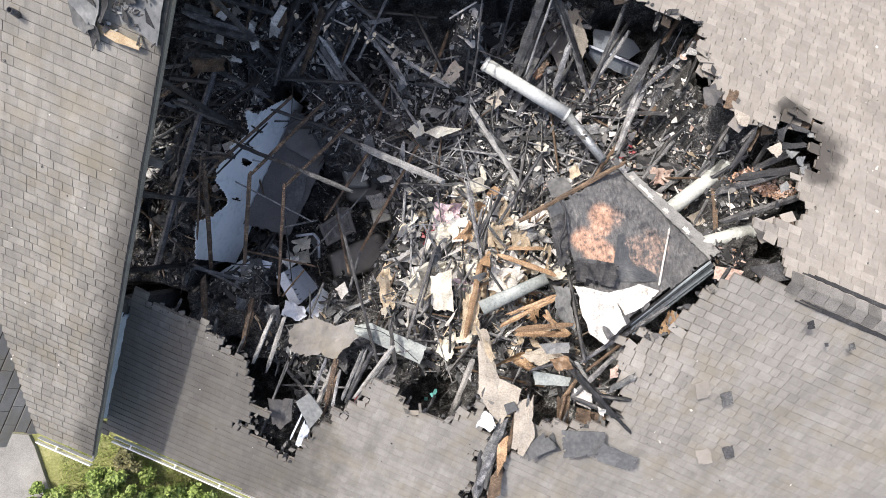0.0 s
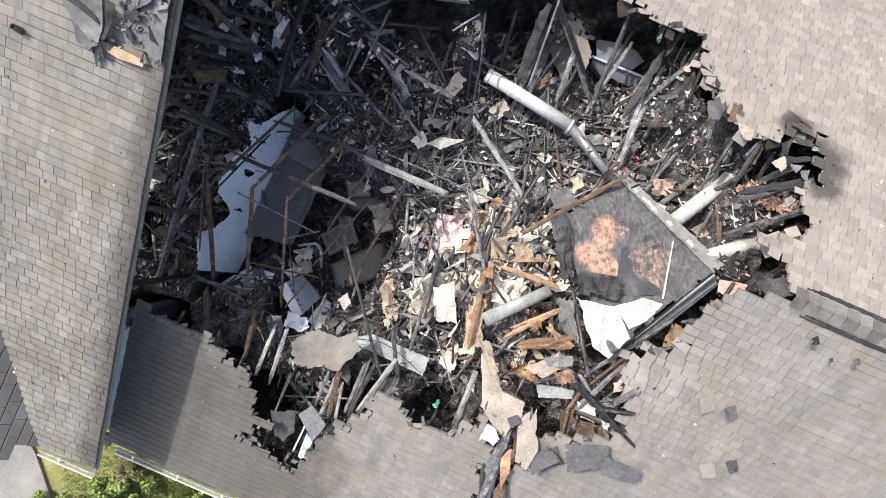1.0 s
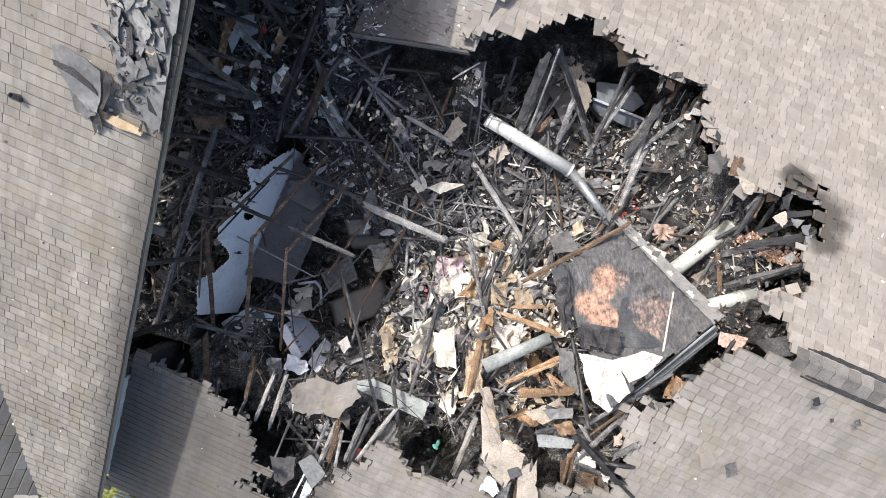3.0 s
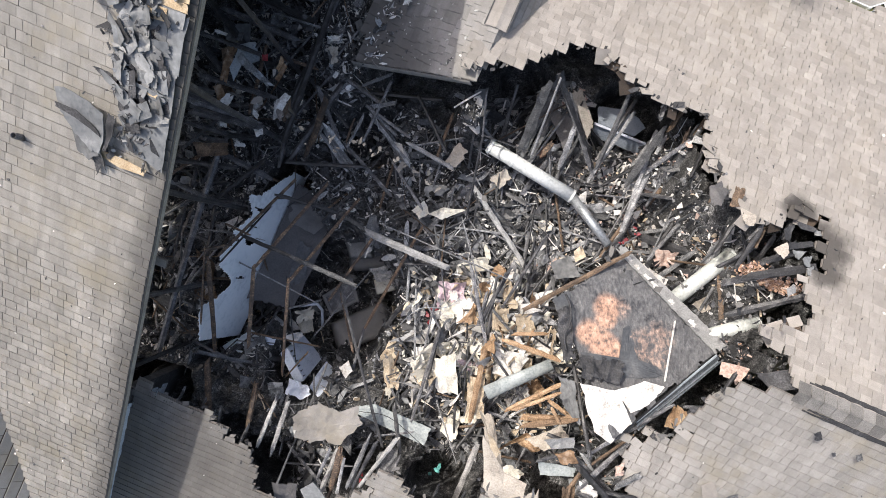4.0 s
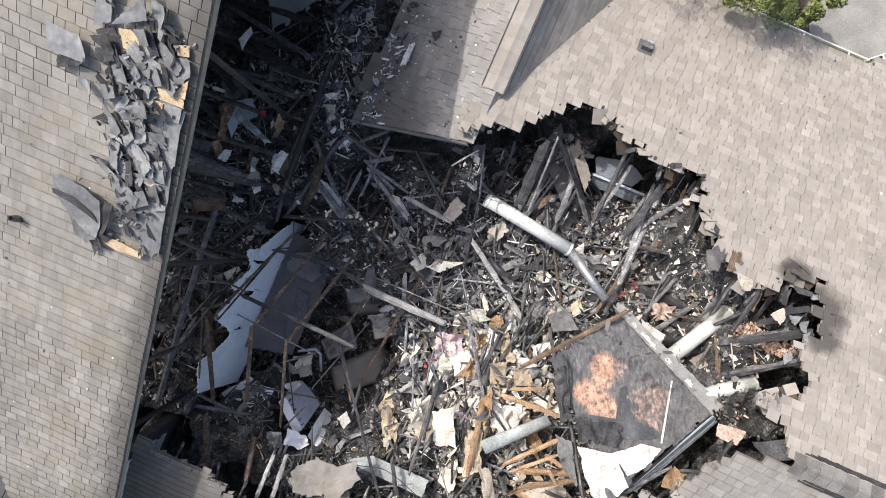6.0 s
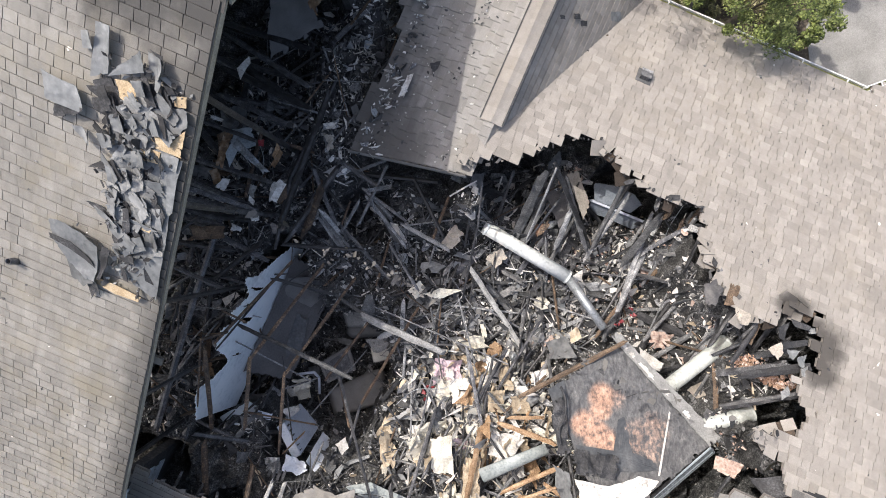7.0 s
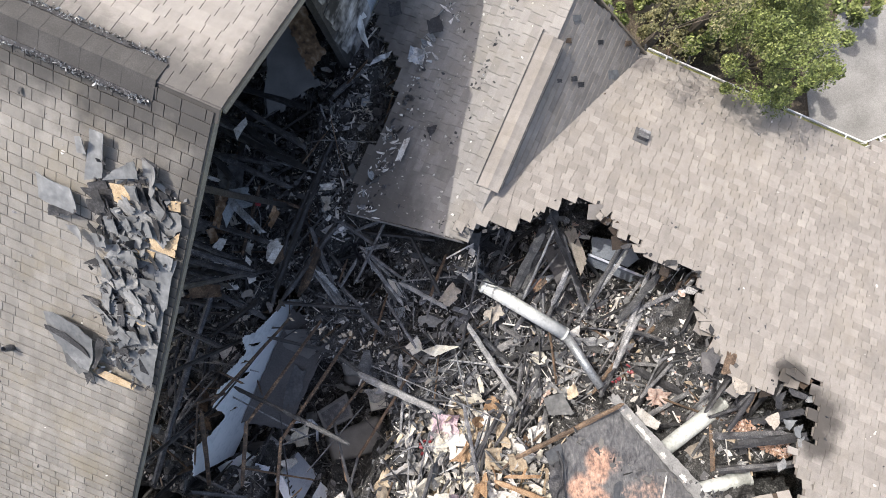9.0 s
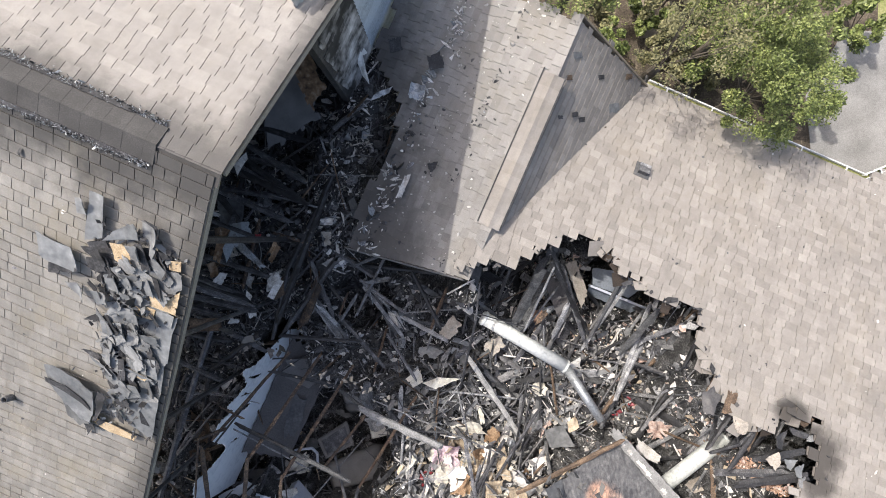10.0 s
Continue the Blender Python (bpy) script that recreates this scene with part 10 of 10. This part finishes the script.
slab("pavement_2", [(8.144, 5.658, 0.070), (7.940, 7.632, 0.070), (8.727, 8.983, 0.070), (11.305, 9.226, 0.070), (12.102, 5.041, 0.070)], 0.09, CONCRETE, "grey concrete patio dappled by leaf shadows")
slab("ground_bed", [(0.5, 8.0), (9.5, 4.6), (9.5, 14.0), (0.5, 14.0)], 0.075, MULCH, "brown mulched garden bed under the trees", "ground")
slab("pavement_3", [(4.268, 8.864, 0.070), (5.032, 8.986, 0.070), (4.890, 12.167, 0.070), (4.153, 12.168, 0.070)], 0.1, FENCEWOOD, "narrow brown boarded garden walk")


def crown(name_parent, clumps, per, size, mat, rnd, name="crown"):
    h = Heap()
    for at, r in clumps:
        for i in range(per):
            d = Vector((rnd.gauss(0, 1), rnd.gauss(0, 1), rnd.gauss(0, 0.8))).normalized() * r * rnd.random() ** 0.45
            e = Euler((rnd.uniform(-0.9, 0.9), rnd.uniform(-0.9, 0.9), rnd.uniform(0, 6.28))).to_matrix()
            s = size * rnd.uniform(0.6, 1.3)
            h.quad(Vector(at) + d, e, s, s * 0.55)
    return h.done(name, mat, parent=name_parent, kind="")


def tree(base, height, spread, mat, label, seed, per=240, clumps=30, leaf=0.021, squash=0.5, cat="tree", low=0.62):
    rnd = random.Random(seed)
    b = Vector((base[0], base[1], 0.0))
    e = empty("tree" if cat == "tree" else "shrub", None, label, cat)
    bm = bmesh.new()
    fork = b + Vector((0, 0, height * low * 0.8))
    stick_mesh(bm, b - Vector((0, 0, 0.1)), fork, 0.05 * height * 0.6, 0.05 * height * 0.6, 0.12, (1.2, 0.7), rnd, 8, 0, 8)
    part("trunk", bm, BARK, e)
    cl = []
    for i in range(clumps):
        a, r = rnd.uniform(0, 6.28), spread * math.sqrt(rnd.random())
        p = b + Vector((math.cos(a) * r, math.sin(a) * r, height * (low + (1 - low) * rnd.random() * (1 - squash * (r / spread) ** 2 * rnd.uniform(0.6, 1.4)))))
        cl.append((p, spread * rnd.uniform(0.12, 0.36)))
        if i % 5 == 0:
            bm = bmesh.new()
            stick_mesh(bm, fork, p, 0.018, 0.018, 0.15, (1.2, 0.4), rnd, 5, 0, 5)
            part("limb", bm, BARK, e)
    crown(e, cl, per, leaf, mat, rnd)
    return e


def shrub(base, height, spread, mat, label, seed, per=160, clumps=16, leaf=0.035):
    return tree(base, height, spread, mat, label, seed, per, clumps, leaf, 0.3, "shrub", 0.3)


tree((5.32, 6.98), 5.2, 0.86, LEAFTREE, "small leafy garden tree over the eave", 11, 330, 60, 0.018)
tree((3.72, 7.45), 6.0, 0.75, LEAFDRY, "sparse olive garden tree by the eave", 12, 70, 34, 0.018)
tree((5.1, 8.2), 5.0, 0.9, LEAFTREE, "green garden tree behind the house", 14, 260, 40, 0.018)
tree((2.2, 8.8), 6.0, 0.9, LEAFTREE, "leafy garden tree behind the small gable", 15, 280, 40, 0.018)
for k, (at, hh, sp, mt) in enumerate((((5.559, 8.268, 0.000), 1.2, 0.55, LEAFDRY), ((6.298, 9.009, 0.000), 1.5, 0.6, LEAFTREE), ((5.673, 9.749, 0.000), 1.1, 0.6, LEAFDRY), ((3.322, 9.258, 0.000), 1.4, 0.6, LEAFDRY), ((4.314, 9.257, 0.000), 1.0, 0.4, LEAFTREE),
                                     ((7.551, 7.278, 0.000), 1.4, 0.5, LEAFTREE), ((7.048, 8.144, 0.000), 1.2, 0.6, LEAFDRY), ((4.569, 8.325, 1.000), 1.6, 0.5, LEAFDRY), ((5.397, 8.262, 1.200), 1.8, 0.6, LEAFTREE), ((3.479, 8.488, 1.200), 1.7, 0.45, LEAFTREE), ((6.285, 8.666, 1.000), 1.6, 0.7, LEAFDRY), ((7.312, 8.894, 1.000), 1.7, 0.7, LEAFTREE), ((4.790, 9.579, 1.000), 1.6, 0.8, LEAFDRY), ((8.684, 8.892, 1.000), 1.6, 0.5, LEAFTREE))):
    shrub(at, hh, sp, mt, "low garden shrub among dry leaves", 30 + k)
for k, (at, hh, sp, mt) in enumerate((((-6.703, -5.134, 0.000), 1.1, 0.55, LEAF), ((-5.950, -5.385, 0.000), 1.0, 0.5, LEAF), ((-7.331, -5.134, 0.000), 0.9, 0.45, LEAF), ((-7.959, -5.511, 0.000), 0.9, 0.5, LEAF), ((-8.774, -5.410, 0.000), 0.7, 0.35, LEAF),
                                     ((-6.892, -4.632, 0.000), 0.6, 0.35, LEAFDRY), ((-5.197, -5.636, 0.000), 0.9, 0.5, LEAF), ((-6.327, -6.013, 0.000), 1.1, 0.7, LEAF))):
    shrub(at, hh, sp, mt, "rounded green shrub in the front bed", 50 + k)
rnd = random.Random(70)
h = Heap()
for i in range(14000):
    if i % 3:
        x, y = rnd.uniform(-8.5, -3.5), rnd.uniform(-7.5, -3.6)
    else:
        x, y = rnd.uniform(2.0, 8.5), rnd.uniform(7.2, 12.5)
    if inside(x, y, [(-12, -3.9), (-8.9, -4.15), (-8.5, -6.0), (-12, -8)]):
        continue
    e = Euler((rnd.uniform(0.5, 1.5), 0, rnd.uniform(0, 6.28))).to_matrix()
    h.quad(Vector((x, y, 0.05)), e, 0.007, rnd.uniform(0.03, 0.08))
h.done("grass", GRASS, "rough green and straw-coloured grass", "grass")

# ---- the shingles that lie nearest, one by one ----
for base, mat, singles, deep in SINGLES:
    for i, m in singles:
        ob = bpy.data.objects.new("shingle", tab_mesh(mat, i, deep))
        scene.collection.objects.link(ob)
        ob.parent = base
        ob.matrix_basis = m
